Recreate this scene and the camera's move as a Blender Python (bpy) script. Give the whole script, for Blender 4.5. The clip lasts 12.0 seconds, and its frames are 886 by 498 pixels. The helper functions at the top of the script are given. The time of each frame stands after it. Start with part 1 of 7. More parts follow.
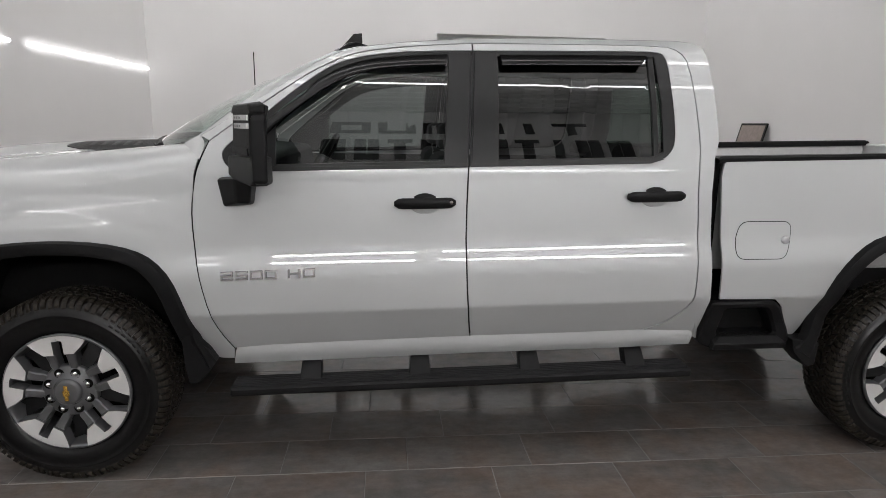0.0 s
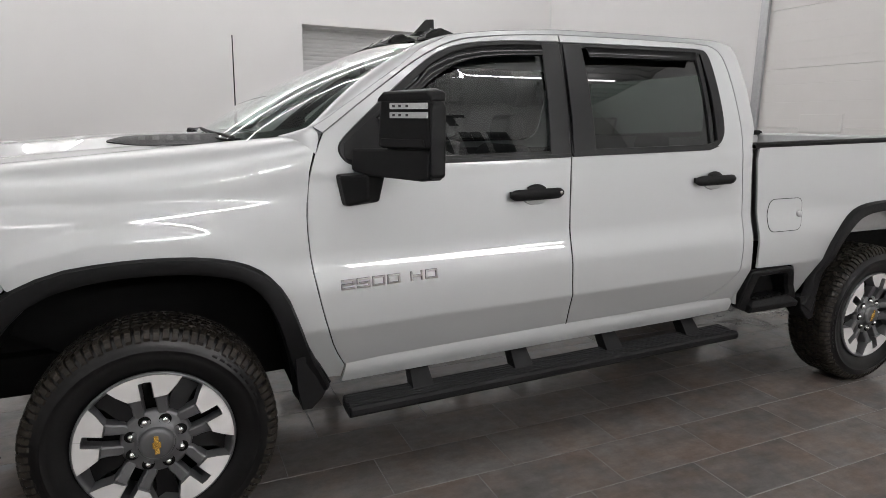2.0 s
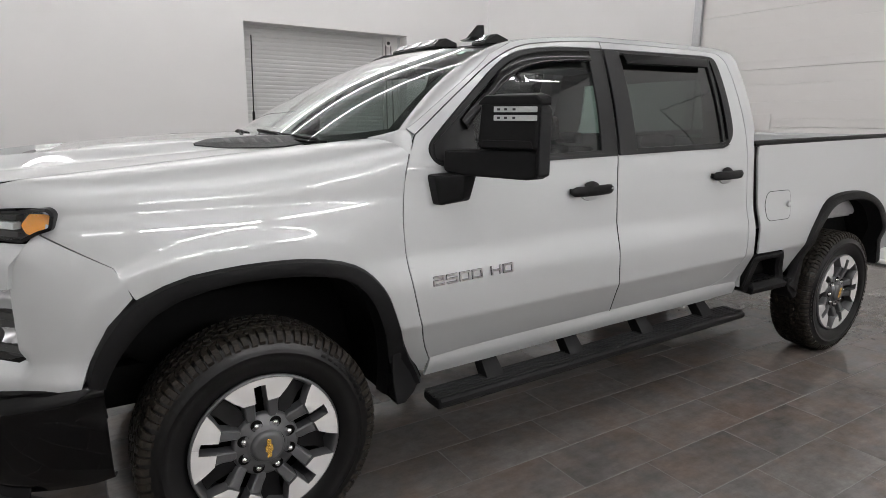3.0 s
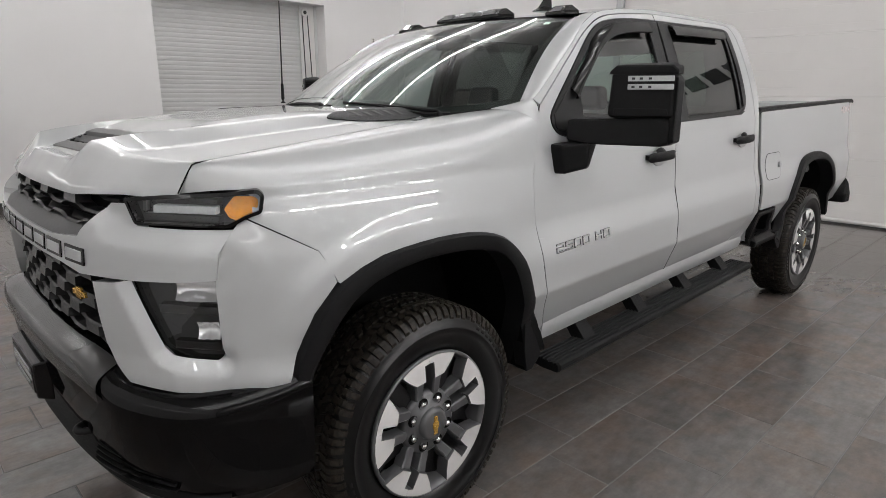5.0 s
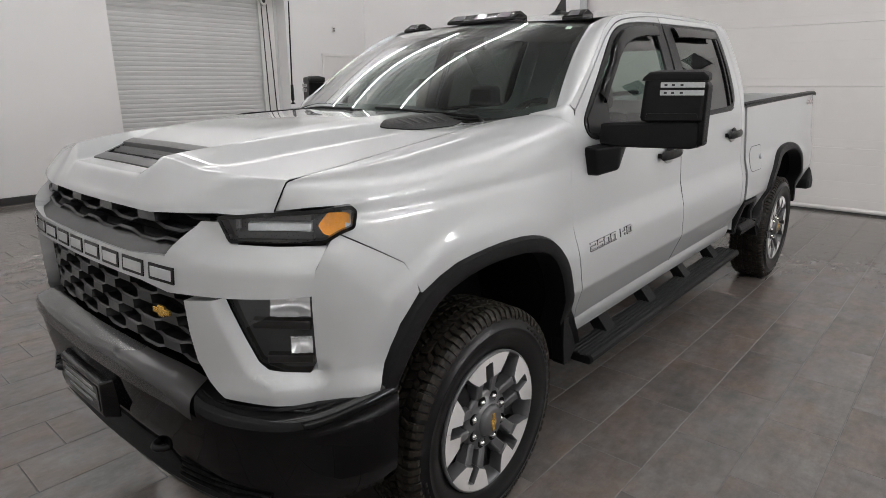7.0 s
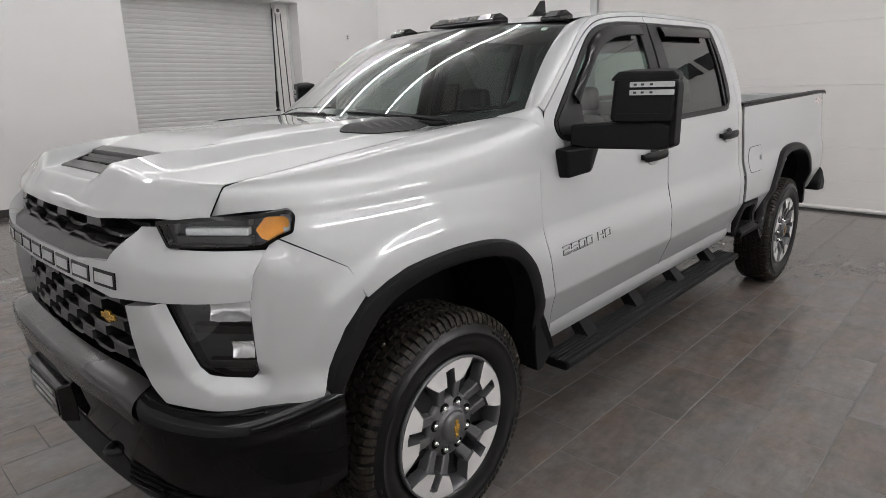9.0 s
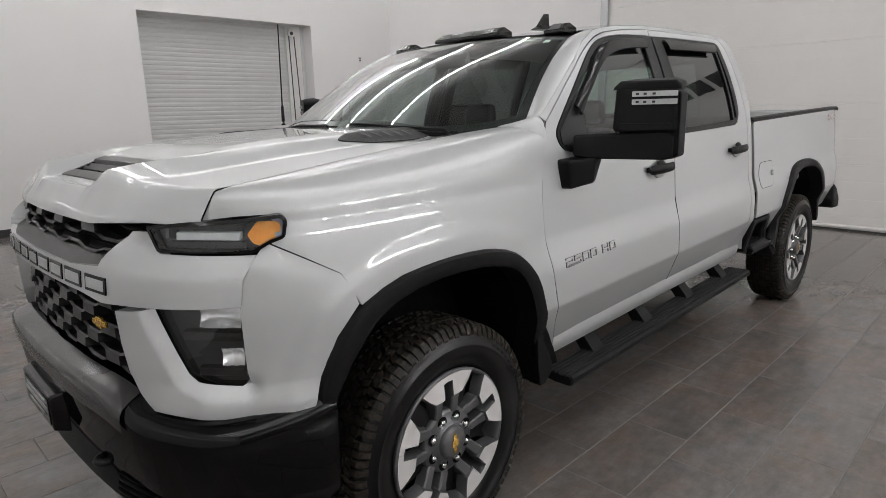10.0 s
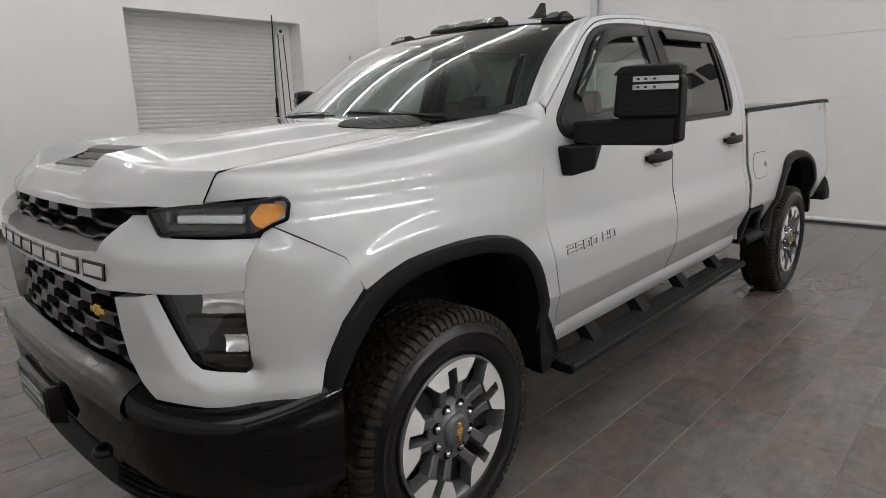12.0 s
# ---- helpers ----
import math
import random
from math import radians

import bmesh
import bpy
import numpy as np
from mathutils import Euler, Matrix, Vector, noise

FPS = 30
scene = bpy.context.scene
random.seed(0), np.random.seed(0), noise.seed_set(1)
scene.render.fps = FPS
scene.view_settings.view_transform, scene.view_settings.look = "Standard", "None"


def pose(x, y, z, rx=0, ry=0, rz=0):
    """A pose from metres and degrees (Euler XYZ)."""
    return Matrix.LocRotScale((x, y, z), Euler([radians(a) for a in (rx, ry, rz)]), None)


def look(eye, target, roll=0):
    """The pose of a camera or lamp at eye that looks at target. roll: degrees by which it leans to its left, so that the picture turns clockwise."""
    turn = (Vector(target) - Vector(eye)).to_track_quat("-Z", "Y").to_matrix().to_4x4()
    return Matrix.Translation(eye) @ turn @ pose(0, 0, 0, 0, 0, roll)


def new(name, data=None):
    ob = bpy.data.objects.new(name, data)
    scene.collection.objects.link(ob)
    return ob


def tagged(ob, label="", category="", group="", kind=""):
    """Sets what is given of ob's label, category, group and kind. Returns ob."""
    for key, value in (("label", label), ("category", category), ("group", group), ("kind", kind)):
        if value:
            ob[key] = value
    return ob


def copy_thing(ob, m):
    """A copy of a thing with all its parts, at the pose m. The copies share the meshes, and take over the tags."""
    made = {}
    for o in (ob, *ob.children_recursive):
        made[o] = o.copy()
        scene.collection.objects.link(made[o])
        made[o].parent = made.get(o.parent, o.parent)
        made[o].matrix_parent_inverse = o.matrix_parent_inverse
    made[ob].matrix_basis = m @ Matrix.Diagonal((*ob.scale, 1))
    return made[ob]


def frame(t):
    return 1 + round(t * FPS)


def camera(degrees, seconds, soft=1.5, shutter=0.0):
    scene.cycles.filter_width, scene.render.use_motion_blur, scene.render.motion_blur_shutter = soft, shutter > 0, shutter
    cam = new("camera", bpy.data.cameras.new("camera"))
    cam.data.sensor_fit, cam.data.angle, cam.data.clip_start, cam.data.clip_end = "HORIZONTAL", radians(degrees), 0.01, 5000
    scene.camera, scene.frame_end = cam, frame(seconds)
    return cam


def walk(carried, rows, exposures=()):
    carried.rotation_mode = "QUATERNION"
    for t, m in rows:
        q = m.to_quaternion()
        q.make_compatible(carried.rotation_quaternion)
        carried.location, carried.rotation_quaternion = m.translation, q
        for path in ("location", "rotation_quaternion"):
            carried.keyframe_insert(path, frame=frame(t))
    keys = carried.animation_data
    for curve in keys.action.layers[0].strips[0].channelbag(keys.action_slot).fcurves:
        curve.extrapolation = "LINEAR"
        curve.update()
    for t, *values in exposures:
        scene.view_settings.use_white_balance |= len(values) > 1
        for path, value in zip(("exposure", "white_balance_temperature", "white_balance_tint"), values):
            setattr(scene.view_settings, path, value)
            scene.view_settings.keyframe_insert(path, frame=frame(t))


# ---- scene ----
cam = camera(72.3, 12.0, soft=0.85)
PATH = [
    (0, (1.401, -3.55, 1.616), (1.586, -1.6, 1.212), 0.9),
    (0.5, (1.051, -3.428, 1.593), (1.408, -1.502, 1.191), 0.9),
    (1, (0.728, -3.339, 1.586), (1.235, -1.448, 1.181), 0.8),
    (1.5, (0.413, -3.267, 1.608), (1.067, -1.42, 1.203), 0.7),
    (2, (0.128, -3.155, 1.573), (0.92, -1.365, 1.166), 0.7),
    (2.5, (-0.192, -3.031, 1.569), (0.734, -1.306, 1.161), 0.7),
    (3, (-0.535, -2.935, 1.578), (0.509, -1.279, 1.17), 0.6),
    (3.5, (-0.776, -2.793, 1.554), (0.356, -1.197, 1.144), 0.4),
    (5.5, (-1.434, -2.235, 1.573), (-0.045, -0.89, 1.062), 0.0),
    (6, (-1.513, -2.15, 1.599), (-0.088, -0.847, 1.078), 0.0),
    (6.5, (-1.572, -2.12, 1.626), (-0.136, -0.832, 1.1), -0.1),
    (7, (-1.614, -2.113, 1.643), (-0.167, -0.839, 1.112), -0.3),
    (7.5, (-1.584, -2.131, 1.652), (-0.129, -0.867, 1.117), -0.4),
    (9.5, (-1.41, -2.293, 1.611), (-0.036, -0.923, 1.127), -1.4),
    (10, (-1.391, -2.294, 1.578), (-0.014, -0.912, 1.137), -1.4),
    (10.5, (-1.379, -2.279, 1.532), (0.006, -0.903, 1.098), -1.5),
    (11, (-1.387, -2.278, 1.531), (0.008, -0.91, 1.099), -1.6),
    (11.5, (-1.404, -2.264, 1.532), (-0.006, -0.902, 1.096), -1.5),
    (12, (-1.416, -2.253, 1.526), (-0.015, -0.896, 1.086), -1.7),
]
walk(cam, [(t, look(eye, target, roll)) for t, eye, target, roll in PATH], exposures=[(0.0, -0.15), (0.5, -0.13), (1.2, 0.0), (9.5, 0.0), (10.4, -0.17), (12.0, -0.17)])

world = bpy.data.worlds.new("world")
scene.world = world
world.use_nodes = True
world.node_tree.nodes["Background"].inputs[0].default_value = (0.80, 0.82, 0.85, 1)
world.node_tree.nodes["Background"].inputs[1].default_value = 0.05


# ---------------------------------------------------------------- materials
def mat(name, color, rough=0.5, metal=0.0, coat=0.0, coat_rough=0.03, vary=0.06, scale=8.0, bump=0.0, bump_scale=200.0,
        rough_vary=0.06, spec=0.5, transmission=0.0, emit=0.0, random=0.0, tint2=None):
    m = bpy.data.materials.new(name)
    m.use_nodes = True
    nt = m.node_tree
    b = nt.nodes["Principled BSDF"]
    b.inputs["Metallic"].default_value = metal
    b.inputs["Coat Weight"].default_value = coat
    b.inputs["Coat Roughness"].default_value = coat_rough
    b.inputs["Specular IOR Level"].default_value = spec
    b.inputs["Transmission Weight"].default_value = transmission
    co = nt.nodes.new("ShaderNodeTexCoord")
    n1 = nt.nodes.new("ShaderNodeTexNoise")
    n1.inputs["Scale"].default_value = scale
    n1.inputs["Detail"].default_value = 6
    n1.inputs["Roughness"].default_value = 0.6
    nt.links.new(co.outputs["Object"], n1.inputs["Vector"])
    ramp = nt.nodes.new("ShaderNodeMapRange")
    ramp.inputs[1].default_value, ramp.inputs[2].default_value = 0.25, 0.75
    ramp.inputs[3].default_value, ramp.inputs[4].default_value = 0.0, 1.0
    nt.links.new(n1.outputs["Fac"], ramp.inputs[0])
    mix = nt.nodes.new("ShaderNodeMix")
    mix.data_type = "RGBA"
    c2 = tint2 or tuple(c * (1 + vary) for c in color)
    c1 = color if tint2 else tuple(c * (1 - vary) for c in color)
    mix.inputs[6].default_value, mix.inputs[7].default_value = (*c1, 1), (*c2, 1)
    nt.links.new(ramp.outputs[0], mix.inputs[0])
    out = mix.outputs[2]
    if random:
        info = nt.nodes.new("ShaderNodeObjectInfo")
        mr = nt.nodes.new("ShaderNodeMapRange")
        mr.inputs[3].default_value, mr.inputs[4].default_value = 1 - random, 1 + random
        nt.links.new(info.outputs["Random"], mr.inputs[0])
        mul = nt.nodes.new("ShaderNodeMix")
        mul.data_type, mul.blend_type = "RGBA", "MULTIPLY"
        mul.inputs[0].default_value = 1.0
        nt.links.new(out, mul.inputs[6])
        nt.links.new(mr.outputs[0], mul.inputs[7])
        out = mul.outputs[2]
    nt.links.new(out, b.inputs["Base Color"])
    rr = nt.nodes.new("ShaderNodeMapRange")
    rr.inputs[1].default_value, rr.inputs[2].default_value = 0.3, 0.7
    rr.inputs[3].default_value, rr.inputs[4].default_value = max(0.0, rough - rough_vary), min(1.0, rough + rough_vary)
    n2 = nt.nodes.new("ShaderNodeTexNoise")
    n2.inputs["Scale"].default_value = scale * 3.7
    n2.inputs["Detail"].default_value = 4
    nt.links.new(co.outputs["Object"], n2.inputs["Vector"])
    nt.links.new(n2.outputs["Fac"], rr.inputs[0])
    nt.links.new(rr.outputs[0], b.inputs["Roughness"])
    if bump:
        n3 = nt.nodes.new("ShaderNodeTexNoise")
        n3.inputs["Scale"].default_value = bump_scale
        n3.inputs["Detail"].default_value = 3
        nt.links.new(co.outputs["Object"], n3.inputs["Vector"])
        bp = nt.nodes.new("ShaderNodeBump")
        bp.inputs["Strength"].default_value = bump
        bp.inputs["Distance"].default_value = 0.002
        nt.links.new(n3.outputs["Fac"], bp.inputs["Height"])
        nt.links.new(bp.outputs[0], b.inputs["Normal"])
    if emit:
        b.inputs["Emission Color"].default_value = (*color, 1)
        b.inputs["Emission Strength"].default_value = emit
    return m


def glass(name, tint, rough=0.0, gain=1.1):
    """Thin tinted pane: part clear, part mirror by its angle."""
    m = bpy.data.materials.new(name)
    m.use_nodes = True
    nt = m.node_tree
    nt.nodes.remove(nt.nodes["Principled BSDF"])
    tr = nt.nodes.new("ShaderNodeBsdfTransparent")
    tr.inputs[0].default_value = (*tint, 1)
    gl = nt.nodes.new("ShaderNodeBsdfGlossy")
    gl.inputs["Roughness"].default_value = rough
    gl.inputs[0].default_value = (1, 1, 1, 1)
    lw = nt.nodes.new("ShaderNodeLayerWeight")
    lw.inputs[0].default_value = 0.5
    power = nt.nodes.new("ShaderNodeMath")
    power.operation = "POWER"
    power.inputs[1].default_value = 5.0
    boost = nt.nodes.new("ShaderNodeMath")
    boost.operation, boost.use_clamp = "MULTIPLY_ADD", True
    boost.inputs[1].default_value, boost.inputs[2].default_value = 0.957 * gain, 0.043 * gain + 0.01
    mx = nt.nodes.new("ShaderNodeMixShader")
    nt.links.new(lw.outputs["Facing"], power.inputs[0])
    nt.links.new(power.outputs[0], boost.inputs[0])
    nt.links.new(boost.outputs[0], mx.inputs[0])
    nt.links.new(tr.outputs[0], mx.inputs[1])
    nt.links.new(gl.outputs[0], mx.inputs[2])
    nt.links.new(mx.outputs[0], nt.nodes["Material Output"].inputs[0])
    return m


PAINT = mat("silver_paint", (0.468, 0.480, 0.483), rough=0.54, metal=0.36, coat=1.0, coat_rough=0.015, vary=0.012, scale=900, rough_vary=0.03)
BLACK_PLASTIC = mat("textured_black_plastic", (0.0062, 0.0062, 0.0066), rough=0.46, spec=0.15, vary=0.15, scale=40, bump=0.2, bump_scale=900)
TRIM_BLACK = mat("satin_black_trim", (0.0075, 0.0075, 0.008), rough=0.40, spec=0.27, vary=0.1, scale=30, bump=0.1, bump_scale=1200)
GLOSS_BLACK = mat("gloss_black_paint", (0.002, 0.002, 0.0022), rough=0.25, spec=0.1, coat=0.5, coat_rough=0.02, vary=0.1, scale=20, rough_vary=0.0)
DARK = mat("underbody_black", (0.004, 0.004, 0.004), rough=0.85, spec=0.1, vary=0.3, scale=12)
SHELL = mat("inner_panel_black", (0.012, 0.012, 0.012), rough=0.7, vary=0.2, scale=12)
RUBBER = mat("tyre_rubber", (0.0026, 0.0026, 0.0028), rough=0.30, spec=0.26, vary=0.2, scale=15, bump=0.05, bump_scale=500, rough_vary=0.02)
TREAD = mat("tread_rubber_brown_dust", (0.0045, 0.0042, 0.0040), rough=0.62, spec=0.25, scale=45, tint2=(0.024, 0.0185, 0.0125), bump=0.4, bump_scale=260)
ALLOY_DARK = mat("grey_painted_alloy", (0.105, 0.106, 0.110), rough=0.33, metal=0.45, vary=0.02, scale=20, rough_vary=0.01)
ALLOY = mat("machined_alloy", (0.90, 0.90, 0.89), rough=0.27, metal=0.6, vary=0.0, scale=20, rough_vary=0.0)
CHROME = mat("chrome", (0.80, 0.80, 0.80), rough=0.08, metal=1.0, vary=0.02, scale=30, rough_vary=0.02)
GOLD = mat("gold_emblem", (0.75, 0.45, 0.10), rough=0.25, metal=0.8, vary=0.05, scale=60, rough_vary=0.03)
AMBER = mat("amber_reflector", (0.95, 0.36, 0.02), rough=0.25, coat=1.0, vary=0.15, scale=60, emit=0.0)
LAMP_DARK = mat("lamp_housing_dark", (0.022, 0.0225, 0.024), rough=0.3, metal=0.2, vary=0.1, scale=30, rough_vary=0.0)
LAMP_LIGHT = mat("led_light_guide", (0.58, 0.60, 0.60), rough=0.25, vary=0.05, scale=60)
MARKER = mat("clear_marker_lens", (0.42, 0.43, 0.43), rough=0.15, coat=0.6, vary=0.1, scale=90)
REFLECTOR = mat("lamp_reflector", (0.88, 0.88, 0.88), rough=0.12, metal=0.7, vary=0.02, scale=30)
CLEAR = glass("clear_lens", (0.93, 0.94, 0.95))
SIDE_GLASS = glass("tinted_side_glass", (0.36, 0.385, 0.38), gain=1.2)
REAR_GLASS = glass("dark_privacy_glass", (0.095, 0.100, 0.098))
WINDSCREEN = glass("green_tinted_windscreen", (0.72, 0.84, 0.79), gain=1.3)
VISOR = mat("smoked_acrylic", (0.003, 0.003, 0.0033), rough=0.10, spec=0.12, coat=0.15, vary=0.1, scale=20, rough_vary=0.03)
SEAT = mat("black_seat_cloth", (0.040, 0.040, 0.042), rough=0.85, vary=0.2, scale=50, bump=0.4, bump_scale=500)
RED_LENS = mat("red_lamp_lens", (0.14, 0.010, 0.010), rough=0.15, coat=1.0, vary=0.1, scale=40)
BED_GREY = mat("bed_inner_paint", (0.42, 0.42, 0.42), rough=0.45, metal=0.3, vary=0.08, scale=20)
WALL = mat("white_wall_paint", (0.768, 0.762, 0.757), rough=0.62, vary=0.015, scale=1.2, bump=0.06, bump_scale=60)
CEILING = mat("grey_deck_ceiling", (0.50, 0.50, 0.495), rough=0.7, vary=0.04, scale=2)
DOOR_WHITE = mat("white_door_steel", (0.74, 0.725, 0.71), rough=0.45, vary=0.02, scale=3, bump=0.05, bump_scale=120)
SLAT = mat("roller_slat_steel", (0.60, 0.60, 0.595), rough=0.42, vary=0.03, scale=4, random=0.03)
BASEBOARD = mat("dark_rubber_baseboard", (0.035, 0.034, 0.034), rough=0.5, vary=0.15, scale=14)
METAL_GREY = mat("galvanised_steel", (0.45, 0.46, 0.47), rough=0.4, metal=0.8, vary=0.1, scale=30)
SIGN_BLACK = mat("black_sign_face", (0.012, 0.012, 0.013), rough=0.4, vary=0.1, scale=10)
TUBE = mat("lit_led_tube", (1.0, 0.985, 0.988), emit=23.0)
TUBE_WALL = mat("lit_wall_tube", (1.0, 0.985, 0.988), emit=178.0)
TUBE_WEST = mat("lit_side_tube", (1.0, 0.985, 0.988), emit=3.8)
BUMPER_BLACK = mat("bumper_black", (0.002, 0.002, 0.0022), rough=0.3, spec=0.0, coat=0.55, coat_rough=0.03, vary=0.05, rough_vary=0.0)
PAPER = mat("printed_sheet", (0.30, 0.25, 0.23), rough=0.6, vary=0.2, scale=16)
STICKER = mat("pale_green_sticker", (0.55, 0.72, 0.62), rough=0.5, vary=0.05, scale=40)
BADGE_GREY = mat("badge_grey_red", (0.35, 0.28, 0.28), rough=0.3, metal=0.5)


# ---------------------------------------------------------------- builders
def finish(name, bm, material, parent=None, label="", smooth=True, bevel=0.0, solid=0.0, sharp=40, segments=2):
    """Links a bmesh as one mesh object, under parent if there is one."""
    mesh = bpy.data.meshes.new(name)
    for f in bm.faces:
        f.smooth = smooth
    if smooth:
        limit = radians(sharp)
        for e in bm.edges:
            if len(e.link_faces) == 2 and e.calc_face_angle(0) > limit:
                e.smooth = False
            elif solid and len(e.link_faces) == 1:
                e.smooth = False
    bm.to_mesh(mesh)
    bm.free()
    mats = material if isinstance(material, (list, tuple)) else [material]
    for m in mats:
        mesh.materials.append(m)
    ob = new(name, mesh)
    if parent:
        ob.parent = parent
    if label:
        tagged(ob, label)
    if solid:
        md = ob.modifiers.new("thickness", "SOLIDIFY")
        md.thickness, md.offset = solid, -1
    if bevel:
        md = ob.modifiers.new("edges", "BEVEL")
        md.width, md.segments, md.limit_method, md.angle_limit = bevel, segments, "ANGLE", radians(35)
        md.harden_normals = False
        md = ob.modifiers.new("normals", "WEIGHTED_NORMAL")
        md.keep_sharp = True
    return ob


def part(name, bm, material, parent, label="", **kw):
    return finish(name, bm, material, parent, label, **kw)


def mirrored(ob):
    """The same part on the other side of the truck."""
    flip = Matrix.Translation((0, 2 * CY, 0)) @ Matrix.Diagonal((1, -1, 1, 1))
    made = {}
    for o in (ob, *ob.children_recursive):
        c = o.copy()
        scene.collection.objects.link(c)
        made[o] = c
        c.parent = made.get(o.parent, o.parent)
    made[ob].matrix_basis = flip @ ob.matrix_basis
    return made[ob]


def box_bm(bm, x0, x1, y0, y1, z0, z1, m=None, index=0):
    vs = [bm.verts.new(c) for c in ((x0, y0, z0), (x1, y0, z0), (x1, y1, z0), (x0, y1, z0), (x0, y0, z1), (x1, y0, z1), (x1, y1, z1), (x0, y1, z1))]
    if m is not None:
        for v in vs:
            v.co = m @ v.co
    for q in ((0, 3, 2, 1), (4, 5, 6, 7), (0, 1, 5, 4), (1, 2, 6, 5), (2, 3, 7, 6), (3, 0, 4, 7)):
        f = bm.faces.new([vs[i] for i in q])
        f.material_index = index
    return vs


def boxes(name, dims, material, parent=None, label="", bevel=0.004, **kw):
    bm = bmesh.new()
    for d in dims:
        box_bm(bm, *d)
    return finish(name, bm, material, parent, label, bevel=bevel, smooth=True, **kw)


def prism(bm, outline, place, depth, index=0):
    """A plate: outline in 2D, place(u, v, d) gives the 3D point at depth d."""
    a = [bm.verts.new(place(u, v, 0.0)) for u, v in outline]
    b = [bm.verts.new(place(u, v, depth)) for u, v in outline]
    n = len(outline)
    fs = [bm.faces.new(a), bm.faces.new(list(reversed(b)))]
    for i in range(n):
        fs.append(bm.faces.new((a[(i + 1) % n], a[i], b[i], b[(i + 1) % n])))
    for f in fs:
        f.material_index = index
    bmesh.ops.recalc_face_normals(bm, faces=fs)
    return fs


def rounded(points, r, n=4):
    """Polygon with its corners rounded."""
    out = []
    k = len(points)
    for i in range(k):
        p0, p, p2 = Vector(points[i - 1]), Vector(points[i]), Vector(points[(i + 1) % k])
        a, b = (p0 - p), (p2 - p)
        d = min(r, a.length * 0.45, b.length * 0.45)
        s, e = p + a.normalized() * d, p + b.normalized() * d
        for j in range(n + 1):
            t = j / n
            q = s * (1 - t) ** 2 + p * 2 * t * (1 - t) + e * t * t
            out.append((q.x, q.y))
    return out


def sheet_bm(outline, surface, du, dv, flip=False):
    """Fills a 2D outline with a grid and lays it on surface(u, v)."""
    bm = bmesh.new()
    f = bm.faces.new([bm.verts.new((u, v, 0)) for u, v in outline])
    f.normal_update()
    if (f.normal.z < 0) != flip:
        f.normal_flip()
    bmesh.ops.triangulate(bm, faces=bm.faces[:])
    us, vs = [p[0] for p in outline], [p[1] for p in outline]
    for axis, lo, hi, d in ((0, min(us), max(us), du), (1, min(vs), max(vs), dv)):
        n = max(1, round((hi - lo) / d))
        for i in range(1, n):
            co, no = [0, 0, 0], [0, 0, 0]
            co[axis], no[axis] = lo + (hi - lo) * i / n + 1e-5, 1
            bmesh.ops.bisect_plane(bm, geom=bm.verts[:] + bm.edges[:] + bm.faces[:], plane_co=co, plane_no=no, dist=1e-6)
    diag = [e for e in bm.edges if len(e.link_faces) == 2 and abs(e.verts[0].co.x - e.verts[1].co.x) > 1e-5 and abs(e.verts[0].co.y - e.verts[1].co.y) > 1e-5]
    bmesh.ops.dissolve_edges(bm, edges=diag, use_verts=False)
    for v in bm.verts:
        v.co = surface(v.co.x, v.co.y)
    return bm


def panel(name, outline, surface, material, parent, label="", du=0.07, dv=0.05, solid=0.012, bevel=0.003, flip=False):
    return finish(name, sheet_bm(outline, surface, du, dv, flip), material, parent, label, solid=solid, bevel=bevel)


def strip_bm(bm, rows, close=False, index=0):
    """A sheet through rows of 3D points, all of one length."""
    vs = [[bm.verts.new(p) for p in r] for r in rows]
    n = len(rows)
    for i in range(n if close else n - 1):
        a, b = vs[i], vs[(i + 1) % n]
        for j in range(len(a) - 1):
            f = bm.faces.new((a[j], a[j + 1], b[j + 1], b[j]))
            f.material_index = index
    return vs


def resample(pts, n):
    """n points evenly along a polyline in 2D or 3D."""
    pts = [Vector(p) for p in pts]
    d = [0.0]
    for a, b in zip(pts, pts[1:]):
        d.append(d[-1] + (b - a).length)
    out = []
    for i in range(n):
        s = d[-1] * i / (n - 1)
        k = max(j for j in range(len(pts) - 1) if d[j] <= s + 1e-9)
        t = (s - d[k]) / max(1e-9, d[k + 1] - d[k])
        out.append(pts[k].lerp(pts[k + 1], min(1.0, t)))
    return out


def soften(pts, times=2):
    """Rounds a polyline by cutting its corners, ends kept."""
    pts = [Vector(p) for p in pts]
    for _ in range(times):
        out = [pts[0]]
        for a, b in zip(pts, pts[1:]):
            out += [a.lerp(b, 0.25), a.lerp(b, 0.75)]
        out.append(pts[-1])
        pts = out
    return pts


def tube_bm(bm, pts, r, n=8, caps=True, index=0):
    pts = [Vector(p) for p in pts]
    rings = []
    for i, p in enumerate(pts):
        d = (pts[min(i + 1, len(pts) - 1)] - pts[max(i - 1, 0)]).normalized()
        q = d.to_track_quat("Z", "Y")
        rr = r[i] if isinstance(r, (list, tuple)) else r
        rings.append([bm.verts.new(p + q @ Vector((rr * math.cos(2 * math.pi * k / n), rr * math.sin(2 * math.pi * k / n), 0))) for k in range(n)])
    for a, b in zip(rings, rings[1:]):
        for k in range(n):
            bm.faces.new((a[k], a[(k + 1) % n], b[(k + 1) % n], b[k])).material_index = index
    if caps:
        bm.faces.new(list(reversed(rings[0]))).material_index = index
        bm.faces.new(rings[-1]).material_index = index


